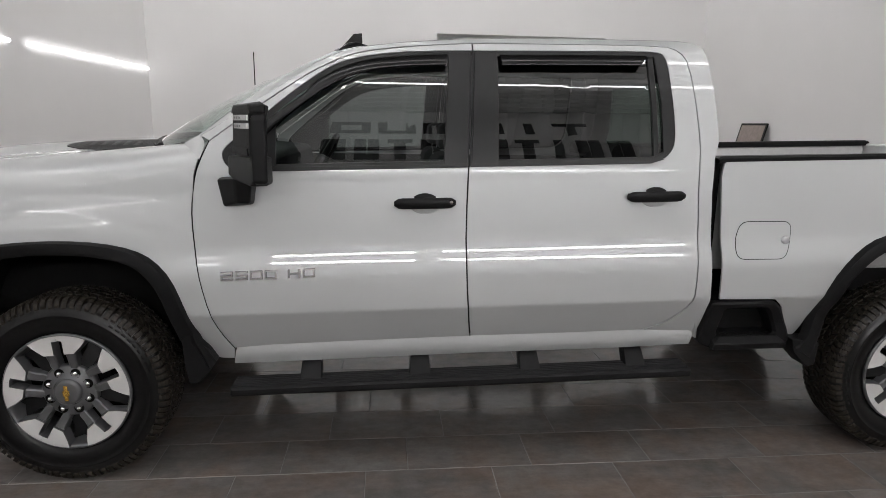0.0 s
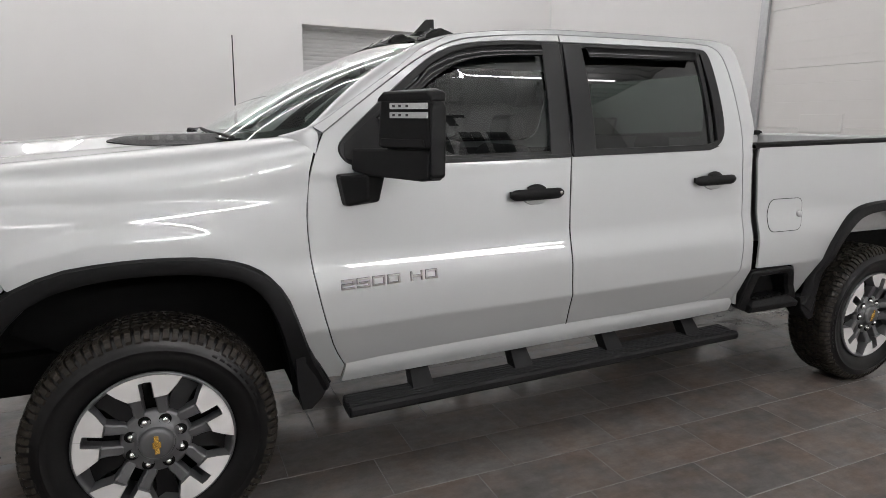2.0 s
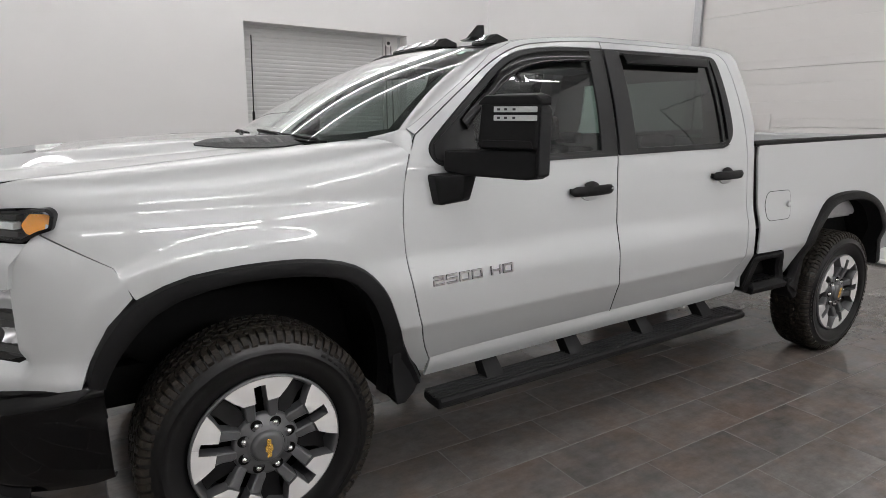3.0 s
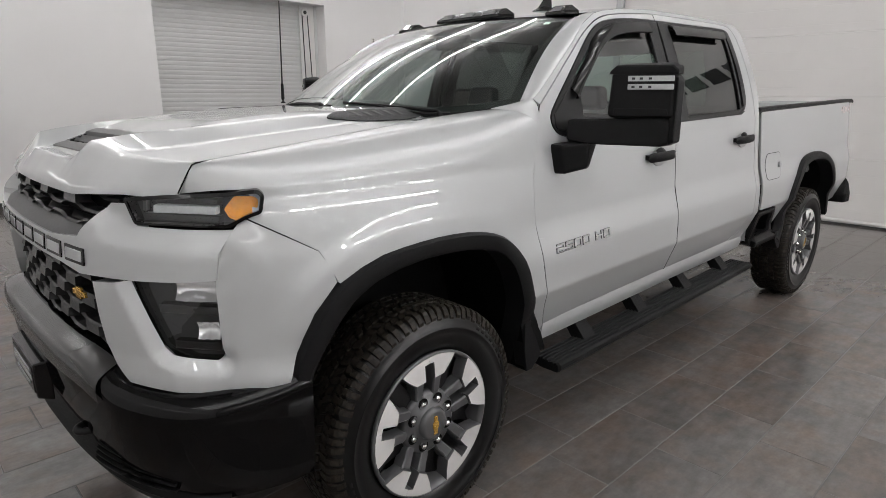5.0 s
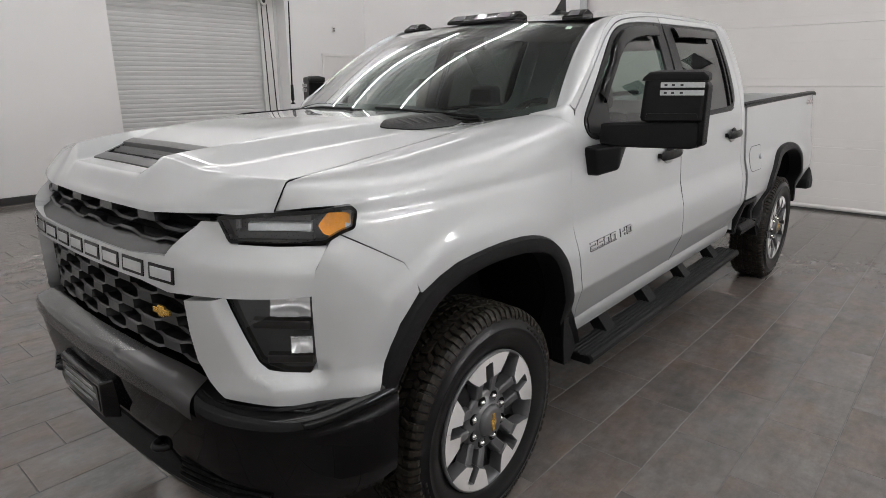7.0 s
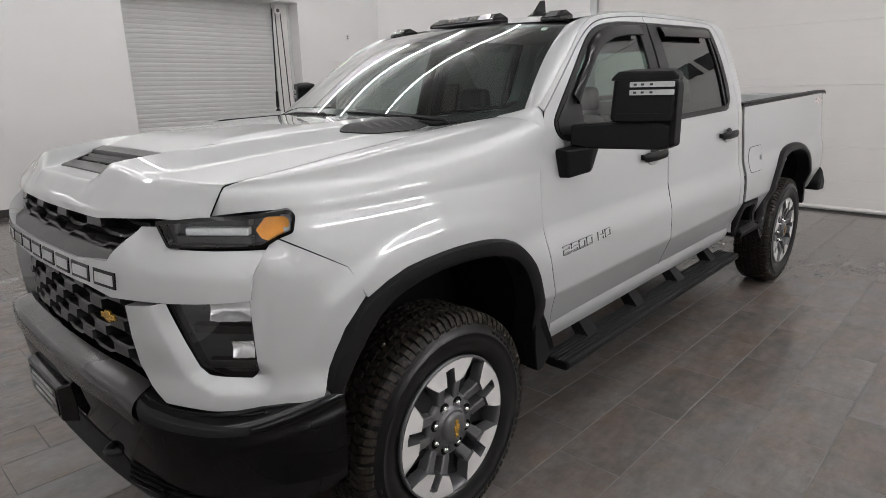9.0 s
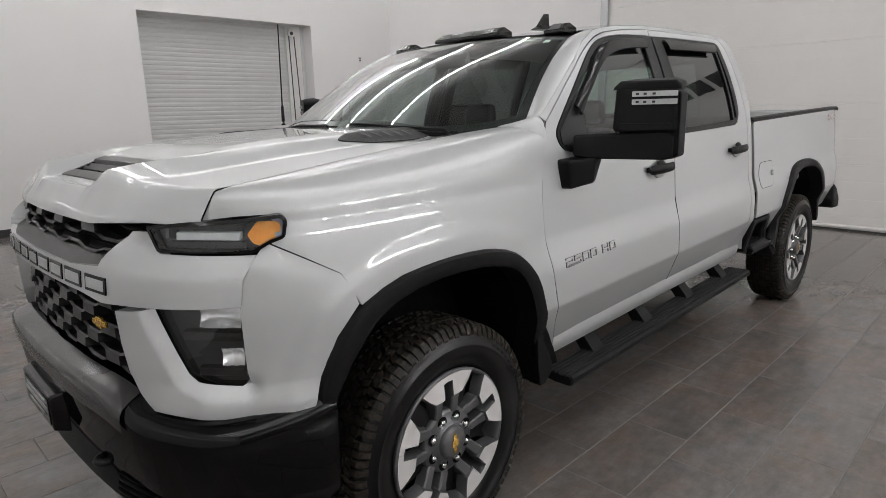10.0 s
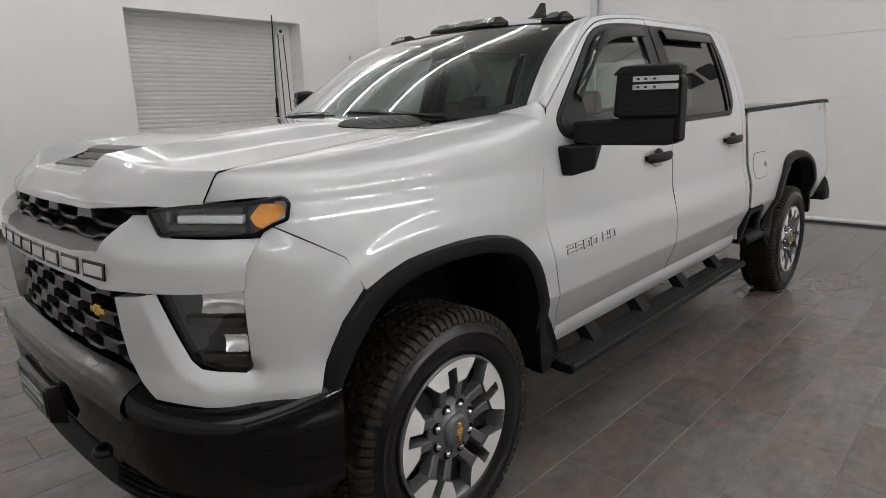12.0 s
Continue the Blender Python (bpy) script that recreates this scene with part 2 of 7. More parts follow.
def lathe_bm(bm, profile, n=64, index=0, close=False):
    """Turns (radius, y) pairs round the y axis; the outside faces -y first."""
    rings = [[bm.verts.new((r * math.cos(2 * math.pi * k / n), y, r * math.sin(2 * math.pi * k / n))) for k in range(n)] for r, y in profile]
    for a, b in zip(rings, rings[1:]):
        for k in range(n):
            f = bm.faces.new((a[k], b[k], b[(k + 1) % n], a[(k + 1) % n]))
            f.material_index = index
    return rings


def text_bm(bm, words, height, place, depth, stretch=1.0, bold=0.025):
    """Raised letters in the built-in font; place(u, v, d) sets them."""
    cu = bpy.data.curves.new("letters", "FONT")
    cu.body, cu.size = words, 1.0
    cu.align_x = "LEFT"
    cu.offset = bold
    tmp = bpy.data.objects.new("letters", cu)
    scene.collection.objects.link(tmp)
    me = tmp.to_mesh()
    lo = min(v.co.x for v in me.vertices)
    top = max(v.co.y for v in me.vertices)
    k = height / top
    b2 = bmesh.new()
    b2.from_mesh(me)
    tmp.to_mesh_clear()
    bpy.data.objects.remove(tmp)
    ext = bmesh.ops.extrude_face_region(b2, geom=b2.faces[:])
    up = {v for v in ext["geom"] if isinstance(v, bmesh.types.BMVert)}
    for v in b2.verts:
        d = depth if v in up else 0.0
        v.co = Vector(place((v.co.x - lo) * k * stretch, v.co.y * k, d))
    bmesh.ops.recalc_face_normals(b2, faces=b2.faces[:])
    me2 = bpy.data.meshes.new("letters")
    b2.to_mesh(me2)
    b2.free()
    bm.from_mesh(me2)
    bpy.data.meshes.remove(me2)



CY = 0.035         # the truck's centre line
FRONT_PLAN = [(-0.30, -0.935), (-0.40, -0.93), (-0.50, -0.915), (-0.57, -0.89), (-0.64, -0.855), (-0.70, -0.81), (-0.756, -0.767),
              (-0.812, -0.701), (-0.852, -0.642), (-0.888, -0.557), (-0.911, -0.461), (-0.929, -0.320), (-0.938, -0.105), (-0.941, 0.035)]
PLAN_S = [0.0, 0.100, 0.202, 0.276, 0.355, 0.430, 0.504, 0.603, 0.692, 0.809, 0.933, 1.095, 1.345, 1.517]      # distance along the skin
PLAN_RISE = [0.0, 0.0, 0.0, 0.0, 0.0, 0.0, 0.008, 0.020, 0.032, 0.045, 0.055, 0.060, 0.060, 0.060]     # how much the lines climb towards the middle


def lerp_table(table, v):
    """Piecewise straight lines through (v, value) pairs."""
    if v <= table[0][0]:
        return table[0][1]
    for (a, p), (b, q) in zip(table, table[1:]):
        if v <= b:
            return p + (q - p) * (v - a) / (b - a)
    return table[-1][1]


def smooth_table(table, v):
    """A smooth curve through (v, value) pairs (monotone knots, Catmull-Rom)."""
    n = len(table)
    if v <= table[0][0]:
        return table[0][1]
    if v >= table[-1][0]:
        return table[-1][1]
    i = max(k for k in range(n - 1) if table[k][0] <= v)
    (a, p), (b, q) = table[i], table[i + 1]
    h = b - a

    def slope(k):
        if k == 0 or k == n - 1:
            j = min(k, n - 2)
            return (table[j + 1][1] - table[j][1]) / (table[j + 1][0] - table[j][0])
        return (table[k + 1][1] - table[k - 1][1]) / (table[k + 1][0] - table[k - 1][0])
    t = (v - a) / h
    m0, m1 = slope(i) * h, slope(i + 1) * h
    return (2 * t**3 - 3 * t**2 + 1) * p + (t**3 - 2 * t**2 + t) * m0 + (3 * t**2 - 2 * t**3) * q + (t**3 - t**2) * m1


SECTION = [(0.50, -0.800), (0.56, -0.828), (0.63, -0.859), (0.70, -0.889), (0.76, -0.9140), (0.785, -0.9248), (0.797, -0.9298), (0.803, -0.9316), (0.812, -0.9322), (0.87, -0.9328), (0.92, -0.9325),
           (0.94, -0.9318), (0.96, -0.9305), (0.98, -0.9277), (1.0, -0.92355), (1.02, -0.91860), (1.04, -0.91321), (1.06, -0.90782), (1.08, -0.90318), (1.10, -0.8998), (1.12, -0.8981), (1.17, -0.8945), (1.25, -0.8885), (1.34, -0.8805),
           (1.44, -0.8695), (1.49, -0.8640)]


def side_y(x, z):
    """The skin of doors and bed side, on the side that faces the camera."""
    return smooth_table(SECTION, z - 0.021 * (x - 1.77))


FENDER_SECTION = [(0.50, -0.88), (0.70, -0.915), (0.90, -0.932), (1.05, -0.934), (1.12, -0.931), (1.20, -0.922), (1.27, -0.908), (1.30, -0.898)]


def seam_z(x):
    return 1.396 + 0.098 * (x + 0.69)


def seam_y(x):
    """Where the fender's top meets the hood; the hood narrows to the rear."""
    return smooth_table([(-0.76, -0.705), (-0.69, -0.752), (-0.58, -0.757), (-0.447, -0.745), (-0.214, -0.715), (0.254, -0.680), (0.45, -0.700), (0.65, -0.757)], x)


def corner_in(x):
    """How far the plan curve has turned in at the front corner."""
    return smooth_table([(-0.75, 0.18), (-0.70, 0.124), (-0.64, 0.079), (-0.57, 0.044), (-0.50, 0.02), (-0.40, 0.005), (-0.3, 0.0)], x)


def arch_dist(x, z):
    """Distance from the front wheel arch's outer edge."""
    best = 9.0
    for (ax, az), (bx, bz) in zip(ARCH_OUT, ARCH_OUT[1:]):
        dx, dz = bx - ax, bz - az
        t = max(0.0, min(1.0, ((x - ax) * dx + (z - az) * dz) / (dx * dx + dz * dz)))
        best = min(best, math.hypot(x - ax - t * dx, z - az - t * dz))
    return best


def arch_lip(x, z):
    """The skin swells a little towards the front wheel arch, behind a soft crease."""
    if z > 1.26 or x > 0.45:
        return 0.0
    t = max(0.0, min(1.0, (0.115 - arch_dist(x, z)) / 0.065))
    fade = max(0.0, min(1.0, (0.45 - x) / 0.5))
    return 0.0100 * t * t * (3 - 2 * t) * fade


def fender_point(x, s):
    """Fender skin: s is the height up to 1.30; from there to 1.51 it runs over the shoulder to the hood's seam."""
    back = max(0.0, min(1.0, (x + 0.1) / 0.7))
    if s <= 1.30:
        front = smooth_table(FENDER_SECTION, s)
        y = front + (side_y(0.6, s) - front) * back**2
        return (x, y + corner_in(x) - arch_lip(x, s), s)
    w = min(1.0, (s - 1.30) / 0.21)
    foot = smooth_table(FENDER_SECTION, 1.30)
    foot += (side_y(0.6, 1.30) - foot) * back**2 + corner_in(x)
    seam = seam_y(x)
    up = math.sin(w * math.pi / 2)
    nose = smooth_table([(-0.75, 0.55), (-0.72, 0.80), (-0.68, 0.95), (-0.62, 1.0), (-0.5, 1.0)], x)
    return (x, foot + (seam - foot) * (1 - math.cos(w * math.pi / 2)) ** (1.15 + 1.1 * back ** 2), 1.30 + (seam_z(x) - 1.30) * up * nose)


PLAN_X = [(s, p[0]) for s, p in zip(PLAN_S, FRONT_PLAN)]
PLAN_Y = [(s, p[1]) for s, p in zip(PLAN_S, FRONT_PLAN)]
PLAN_R = list(zip(PLAN_S, PLAN_RISE))
RISE_Y = [(p[1], r) for p, r in zip(FRONT_PLAN, PLAN_RISE)]


def front_point(a, z, push=0.0):
    """The front of the truck: a runs along the plan curve from the wheel arch to the centre line; it leans back towards the top."""
    lean = 0.14 * max(0.0, z - 1.05) ** 1.3
    rise = lerp_table(PLAN_R, a)
    x, y = smooth_table(PLAN_X, a), smooth_table(PLAN_Y, a)
    z += rise * (1.60 - z)
    b = min(a, PLAN_S[-1] - 0.012)
    nx = -(smooth_table(PLAN_Y, b + 0.01) - smooth_table(PLAN_Y, b))
    ny = smooth_table(PLAN_X, b + 0.01) - smooth_table(PLAN_X, b)
    if a > PLAN_S[-1] - 0.12:
        ny *= (PLAN_S[-1] - a) / 0.12
    n = math.hypot(nx, ny) or 1.0
    nx, ny = nx / n, ny / n
    return (x + nx * push + lean, y + ny * push + lean * 0.25 * (1 if y < -0.5 else 0.0), z)


def belt_plane_y(z):
    d = z - 1.46
    return -0.860 + 0.22 * d + 0.29 * d * abs(d)


def plan_x(y):
    """The front plan curve as x at a distance from the centre line."""
    yy = -abs(y - CY) + CY
    return lerp_table([(p[1], p[0]) for p in FRONT_PLAN if p[1] > -0.90], yy)


SCREEN_DIP = [(0.0, 0.020), (0.30, 0.023), (0.48, 0.042), (0.60, 0.045), (0.70, 0.034), (0.78, 0.014), (0.835, 0.0)]


def screen_base(u):
    """Lower edge of the glass: it dips behind the hood's shoulders."""
    d = smooth_table(SCREEN_DIP, min(0.835, u))
    return (0.275 + 0.34 * (u / 0.835) ** 2.4 - 2.0 * d, 1.542 - 0.004 * (u / 0.835) ** 2 - d)


def screen_top(u):
    return (1.050 + 0.075 * (u / 0.668) ** 2, 1.930 - 0.025 * (u / 0.668) ** 2.4)


def dome_knots(x):
    """Half widths of the hood's creases: plateau, upper flank, lower flank."""
    u1 = smooth_table([(-0.95, 0.250), (-0.86, 0.255), (-0.787, 0.276), (-0.62, 0.340), (-0.3, 0.335), (0.3, 0.33)], x)
    u2 = smooth_table([(-0.95, 0.325), (-0.86, 0.33), (-0.787, 0.345), (-0.62, 0.385), (-0.30, 0.42), (-0.10, 0.47), (0.10, 0.47), (0.40, 0.45)], x)
    u3 = smooth_table([(-0.95, 0.48), (-0.75, 0.51), (-0.45, 0.54), (-0.10, 0.595), (0.10, 0.60), (0.40, 0.56)], x)
    return u1, u2, u3


def hood_z(x, u):
    """The hood without its nose: a raised plateau with creased flanks."""
    edge = seam_z(x)
    mid = smooth_table([(-0.97, 1.372), (-0.85, 1.428), (-0.60, 1.466), (-0.2, 1.503), (0.1, 1.518), (0.40, 1.527), (0.7, 1.53)], x)
    u1, u2, u3 = dome_knots(x)
    low = edge + (0.24 - 0.80 * max(0.0, min(1.0, x / 0.42)) + 0.50 * max(0.0, min(1.0, (-0.62 - x) / 0.26)) ** 2) * (mid - edge)
    r = min(1.0, max(0.0, (u - u3) / (CY - seam_y(max(x, -0.66)) - u3)))
    if u >= u3:
        return low + (edge - low) * r ** 1.35
    drop = mid - low
    trough = smooth_table([(-0.97, 0.0), (-0.92, 0.008), (-0.86, 0.042), (-0.787, 0.054), (-0.62, 0.027), (-0.50, 0.006), (-0.42, 0.0), (0.5, 0.0)], x)
    ridge = max(0.0, min(1.0, (-0.40 - x) / 0.25))
    return lerp_table([(0.0, mid - trough), (u1, mid - 0.05 * drop - trough), (u2, mid - (0.20 - 0.12 * ridge) * drop), (u3, low)], u)


def nose_len(u):
    return smooth_table([(0.0, 0.060), (0.24, 0.060), (0.34, 0.095), (0.50, 0.100), (0.60, 0.095), (0.70, 0.078), (0.78, 0.055)], u)


def nose_z(y):
    """Lower edge of the hood's nose."""
    u = abs(y - CY)
    return 1.302 + 0.298 * lerp_table(RISE_Y, CY - u) - 0.027 * max(0.0, min(1.0, (0.66 - u) / 0.25))


NOSE = [(0.0, 0.0), (0.06, 0.15), (0.18, 0.30), (0.40, 0.53), (0.64, 0.77), (0.82, 0.935), (0.91, 0.985), (1.0, 1.0)]


def hood_surf(x, y):
    """Height of the hood's skin, with its creased nose."""
    au = abs(y - CY)
    xf = plan_x(y) + 0.026
    e = max(0.0, min(1.0, (x - xf) / nose_len(au)))
    return nose_z(y) + (hood_z(x, au) - nose_z(y)) * smooth_table(NOSE, e)

# ---------------------------------------------------------------- the room
X0, X1, Y0, Y1, ZC = -2.78, 7.42, -6.6, 8.0, 6.3
XW = -3.57                       # where the slanting west wall meets the south wall
ROLL_X0, ROLL_X1, ROLL_Z = 2.33, 5.47, 3.225
SECT_Y0, SECT_Y1, SECT_Z = -4.2, 2.86, 4.3


def slab(name, outline, z0, z1, material):
    bm = bmesh.new()
    prism(bm, outline, lambda u, v, d: (u, v, z0 + d), z1 - z0)
    return finish(name, bm, material)


TILE_L, TILE_W, JOINT = 0.60, 0.3045, 0.004
GROUT = mat("grout", (0.120, 0.114, 0.111), rough=0.8, vary=0.15, scale=30)
floor = tagged(boxes("floor", [(XW - 0.3, X1 + 0.3, Y0 - 0.3, Y1 + 0.8, -0.12, -0.0015)], GROUT, bevel=0),
               "grey concrete-look tiled showroom floor", "floor", kind="structure")
bm = bmesh.new()
prism(bm, [(X0 - 0.6, 0), (ROLL_X0, 0), (ROLL_X0, ROLL_Z), (ROLL_X1, ROLL_Z), (ROLL_X1, 0), (X1 + 0.3, 0), (X1 + 0.3, ZC), (X0 - 0.6, ZC)], lambda u, v, d: (u, Y1 + d, v), 0.45)
wall_back = finish("wall_north", bm, WALL, smooth=False)
tagged(wall_back, "plain white painted wall with a roller door opening", "wall", kind="structure")
wall_left = slab("wall_west", [(X0, Y1), (XW, Y0), (XW - 0.3, Y0), (X0 - 0.3, Y1)], 0, ZC, WALL)
tagged(wall_left, "plain white painted wall", "wall", kind="structure")
wall_front = boxes("wall_south", [(XW - 0.3, X1 + 0.3, Y0 - 0.3, Y0, 0, ZC)], WALL, bevel=0)
tagged(wall_front, "plain white painted wall with black sign shapes", "wall", kind="structure")
bm = bmesh.new()
prism(bm, [(Y0, 0), (SECT_Y0, 0), (SECT_Y0, SECT_Z), (SECT_Y1, SECT_Z), (SECT_Y1, 0), (Y1, 0), (Y1, ZC), (Y0, ZC)], lambda u, v, d: (X1 + d, u, v), 0.3)
wall_right = finish("wall_east", bm, WALL, smooth=False)
tagged(wall_right, "white painted wall with a wide overhead door", "wall", kind="structure")
bm = bmesh.new()
deck = []
y = Y0 - 0.3
while y < Y1 + 0.8:
    deck += [(y, ZC), (y + 0.10, ZC), (y + 0.125, ZC + 0.06), (y + 0.275, ZC + 0.06), (y + 0.30, ZC)]
    y += 0.30
deck += [(deck[-1][0], ZC + 0.2), (Y0 - 0.3, ZC + 0.2), (Y0 - 0.3, ZC)]
strip_bm(bm, [[(x, a, b) for a, b in deck] for x in (XW - 0.3, X1 + 0.3)])
ceiling = finish("ceiling", bm, CEILING, smooth=False)
tagged(ceiling, "grey painted metal deck ceiling", "ceiling", kind="structure")

# ---------------------------------------------------------------- the truck
truck = tagged(new("pickup_truck"), "silver crew cab pickup truck with black trim, parked on the tiles", "pickup truck")


def inset(poly, d):
    """A 2D outline drawn in by d."""
    n = len(poly)
    area = sum(poly[i][0] * poly[(i + 1) % n][1] - poly[(i + 1) % n][0] * poly[i][1] for i in range(n))
    s = 1 if area > 0 else -1
    out = []
    for i in range(n):
        a, b, c = Vector(poly[i - 1]), Vector(poly[i]), Vector(poly[(i + 1) % n])
        e1, e2 = (b - a).normalized(), (c - b).normalized()
        n1, n2 = Vector((-e1.y, e1.x)) * s, Vector((-e2.y, e2.x)) * s
        m = (n1 + n2)
        m = m.normalized() if m.length > 1e-6 else n1
        k = max(0.4, m.dot(n1))
        out.append((b.x + m.x * d / k, b.y + m.y * d / k))
    return out


def curve2(pts, times=2):
    return [(p.x, p.y) for p in soften([(*p, 0) for p in pts], times)]


def body_pt(x, z):
    """Doors, pillars and cab side: door section below the belt, leaning plane above it."""
    zr = z - 0.021 * (x - 1.77)
    t = max(0.0, min(1.0, (zr - 1.37) / 0.08))
    t = t * t * (3 - 2 * t)
    if t == 0.0:
        return (x, side_y(x, z), z)
    return (x, (1 - t) * side_y(x, min(z, 1.49 + 0.021 * (x - 1.77))) + t * (belt_plane_y(z - 0.010 * (x - 1.77)) - 0.004), z)


CUT_TOP = curve2([(0.648, 1.531), (0.843, 1.676), (0.944, 1.746), (1.031, 1.807), (1.123, 1.861), (1.216, 1.905), (1.307, 1.931), (1.415, 1.947),
                  (1.579, 1.965), (1.793, 1.979)], 1)
CUT_FRONT = curve2([(0.648, 1.531), (0.618, 1.469), (0.589, 1.391), (0.574, 1.295), (0.568, 1.198), (0.578, 1.037), (0.598, 0.923), (0.627, 0.795),
                    (0.662, 0.685), (0.710, 0.598)], 1)
GAP = curve2([(1.790, 0.640), (1.773, 0.757), (1.760, 0.918), (1.755, 1.177), (1.764, 1.436)], 1)
TRIM_F = curve2([(0.785, 1.406), (0.735, 1.418), (0.706, 1.452), (0.705, 1.491), (0.760, 1.545), (0.855, 1.627), (0.996, 1.742), (1.099, 1.820), (1.176, 1.866),
                 (1.257, 1.896), (1.361, 1.916), (1.498, 1.931), (1.689, 1.940), (1.793, 1.942)], 2)
TRIM_R = curve2([(1.793, 1.942), (2.215, 1.952), (2.533, 1.958), (2.665, 1.960), (2.701, 1.940), (2.710, 1.839), (2.716, 1.691), (2.716, 1.560), (2.699, 1.513),
                 (2.660, 1.475), (2.602, 1.460)], 2)
CUT_REAR = curve2([(1.793, 1.979), (2.20, 1.987), (2.700, 1.992), (2.778, 1.967), (2.812, 1.909), (2.829, 1.705), (2.838, 1.534), (2.832, 1.43), (2.832, 1.34),
                   (2.840, 1.169), (2.842, 1.012), (2.842, 0.90), (2.838, 0.830), (2.806, 0.770), (2.729, 0.698), (2.622, 0.657)], 1)

front_outline = [(0.885, 0.612), (1.19, 0.623), *GAP, (1.2, 1.419), *TRIM_F, *CUT_TOP[::-1], *CUT_FRONT[1:]]
rear_outline = [(2.247, 0.647), *CUT_REAR[::-1], *TRIM_R, (2.2, 1.4475), *GAP[::-1]]


def spun(bm, m):
    bmesh.ops.transform(bm, matrix=m, verts=bm.verts[:])
    return bm


def window_pane(outline, off, flip=False):
    return sheet_bm(outline, lambda x, z: (x, body_pt(x, z)[1] + off, z), 0.1, 0.08)


def door_handle(parent, x0, z0):
    """Pull bar with its grip cup."""
    bm = bmesh.new()
    rows = []
    for i in range(15):
        t = i / 14
        x = x0 + 0.272 * t
        e = min(1.0, min(t, 1 - t) / 0.10) ** 0.5
        yb = side_y(x, z0) - 0.021 - 0.013 * math.sin(math.pi * t)
        h = 0.010 + 0.014 * e
        zc = z0 + 0.006 * t
        ring = []
        for k in range(12):
            a = 2 * math.pi * k / 12
            ring.append((x, yb + 0.013 * math.sin(a) * (0.4 + 0.6 * e), zc + h * math.cos(a)))
        ring.append(ring[0])
        rows.append(ring)
    strip_bm(bm, rows)
    bmesh.ops.remove_doubles(bm, verts=bm.verts[:], dist=1e-5)
    bmesh.ops.holes_fill(bm, edges=bm.edges[:])
    for x in (x0 + 0.025, x0 + 0.247):
        box_bm(bm, x - 0.016, x + 0.016, side_y(x, z0) - 0.020, side_y(x, z0) + 0.004, z0 - 0.010, z0 + 0.014)
    bmesh.ops.recalc_face_normals(bm, faces=bm.faces[:])
    h = part("door_handle", bm, BLACK_PLASTIC, parent, "matt black pull handle")
    bm = bmesh.new()
    rows = []
    for r, d in ((1.0, 0.002), (0.93, -0.010), (0.6, -0.015), (0.3, -0.015)):
        rows.append([(x0 + 0.136 + 0.066 * r * math.cos(a), side_y(x0, z0 - 0.02) + d, z0 - 0.010 + 0.038 * r * math.sin(a)) for a in [math.pi + math.pi * k / 28 for k in range(29)]])
    rows.append([(x0 + 0.136 + 0.045 * math.cos(math.pi + math.pi * k / 28), side_y(x0, z0) - 0.012, z0 - 0.01) for k in range(29)])
    strip_bm(bm, rows)
    bmesh.ops.remove_doubles(bm, verts=bm.verts[:], dist=1e-5)
    bmesh.ops.recalc_face_normals(bm, faces=bm.faces[:])
    part("grip_cup", bm, PAINT, h, "silver grip recess")
    bm = bmesh.new()
    rows = []
    for i in range(9):
        t = i / 8
        x = x0 + 0.088 + 0.096 * t
        e = math.sin(math.pi * (0.08 + 0.84 * t)) ** 0.6
        rows.append([(x, side_y(x, z0) - 0.010 - 0.010 * e * math.sin(a), z0 + 0.02 + 0.026 * e * math.cos(a)) for a in [math.pi * k / 6 for k in range(7)]])
    strip_bm(bm, rows)
    bmesh.ops.recalc_face_normals(bm, faces=bm.faces[:])
    part("thumb_plate", bm, BLACK_PLASTIC, h)
    return h


def door(name, outline, label):
    return panel(name, inset(outline, 0.0036), body_pt, PAINT, truck, label, du=0.08, dv=0.008, solid=0.014)


def ring_plate(outer, inner, off, parent, name, material):
    """A flat frame between two outlines of equal count, lying on the door."""
    bm = bmesh.new()
    a, b = outer, inner
    rows = [[(p[0], body_pt(*p)[1] + 0.004, p[1]) for p in a], [(p[0], body_pt(*p)[1] + off, p[1]) for p in a],
            [(p[0], body_pt(*p)[1] + off, p[1]) for p in b], [(p[0], body_pt(*p)[1] + 0.012, p[1]) for p in b]]
    rows = [r + [r[0]] for r in rows]
    strip_bm(bm, rows)
    bmesh.ops.remove_doubles(bm, verts=bm.verts[:], dist=1e-5)
    bmesh.ops.recalc_face_normals(bm, faces=bm.faces[:])
    return part(name, bm, material, parent)


front_door = door("front_door", front_outline, "silver front door with black window trim")
rear_door = door("rear_door", rear_outline, "silver rear door with black window trim")

# window trim, glass, pillars
win_f = [*TRIM_F, (1.764, 1.436), (1.2, 1.419)]
win_r = [*TRIM_R, (2.2, 1.4475), (1.768, 1.437)]
in_f = inset(win_f, 0.024)
in_r = inset(win_r, 0.024)
ring_plate(win_f, in_f, -0.004, front_door, "window_trim", TRIM_BLACK)
ring_plate(win_r, in_r, -0.004, rear_door, "window_trim", TRIM_BLACK)
part("window_pane", window_pane(inset(win_f, 0.012), 0.010), SIDE_GLASS, front_door, "tinted side glass")
part("window_pane", window_pane(inset(win_r, 0.012), 0.010), REAR_GLASS, rear_door, "dark privacy glass")
panel("pillar_cover", inset([(1.648, 1.425), (1.760, 1.432), (1.784, 1.938), (1.680, 1.936)], 0.003), lambda x, z: (x, body_pt(x, z)[1] - 0.006, z), TRIM_BLACK, front_door, "satin black pillar cover", solid=0.012)
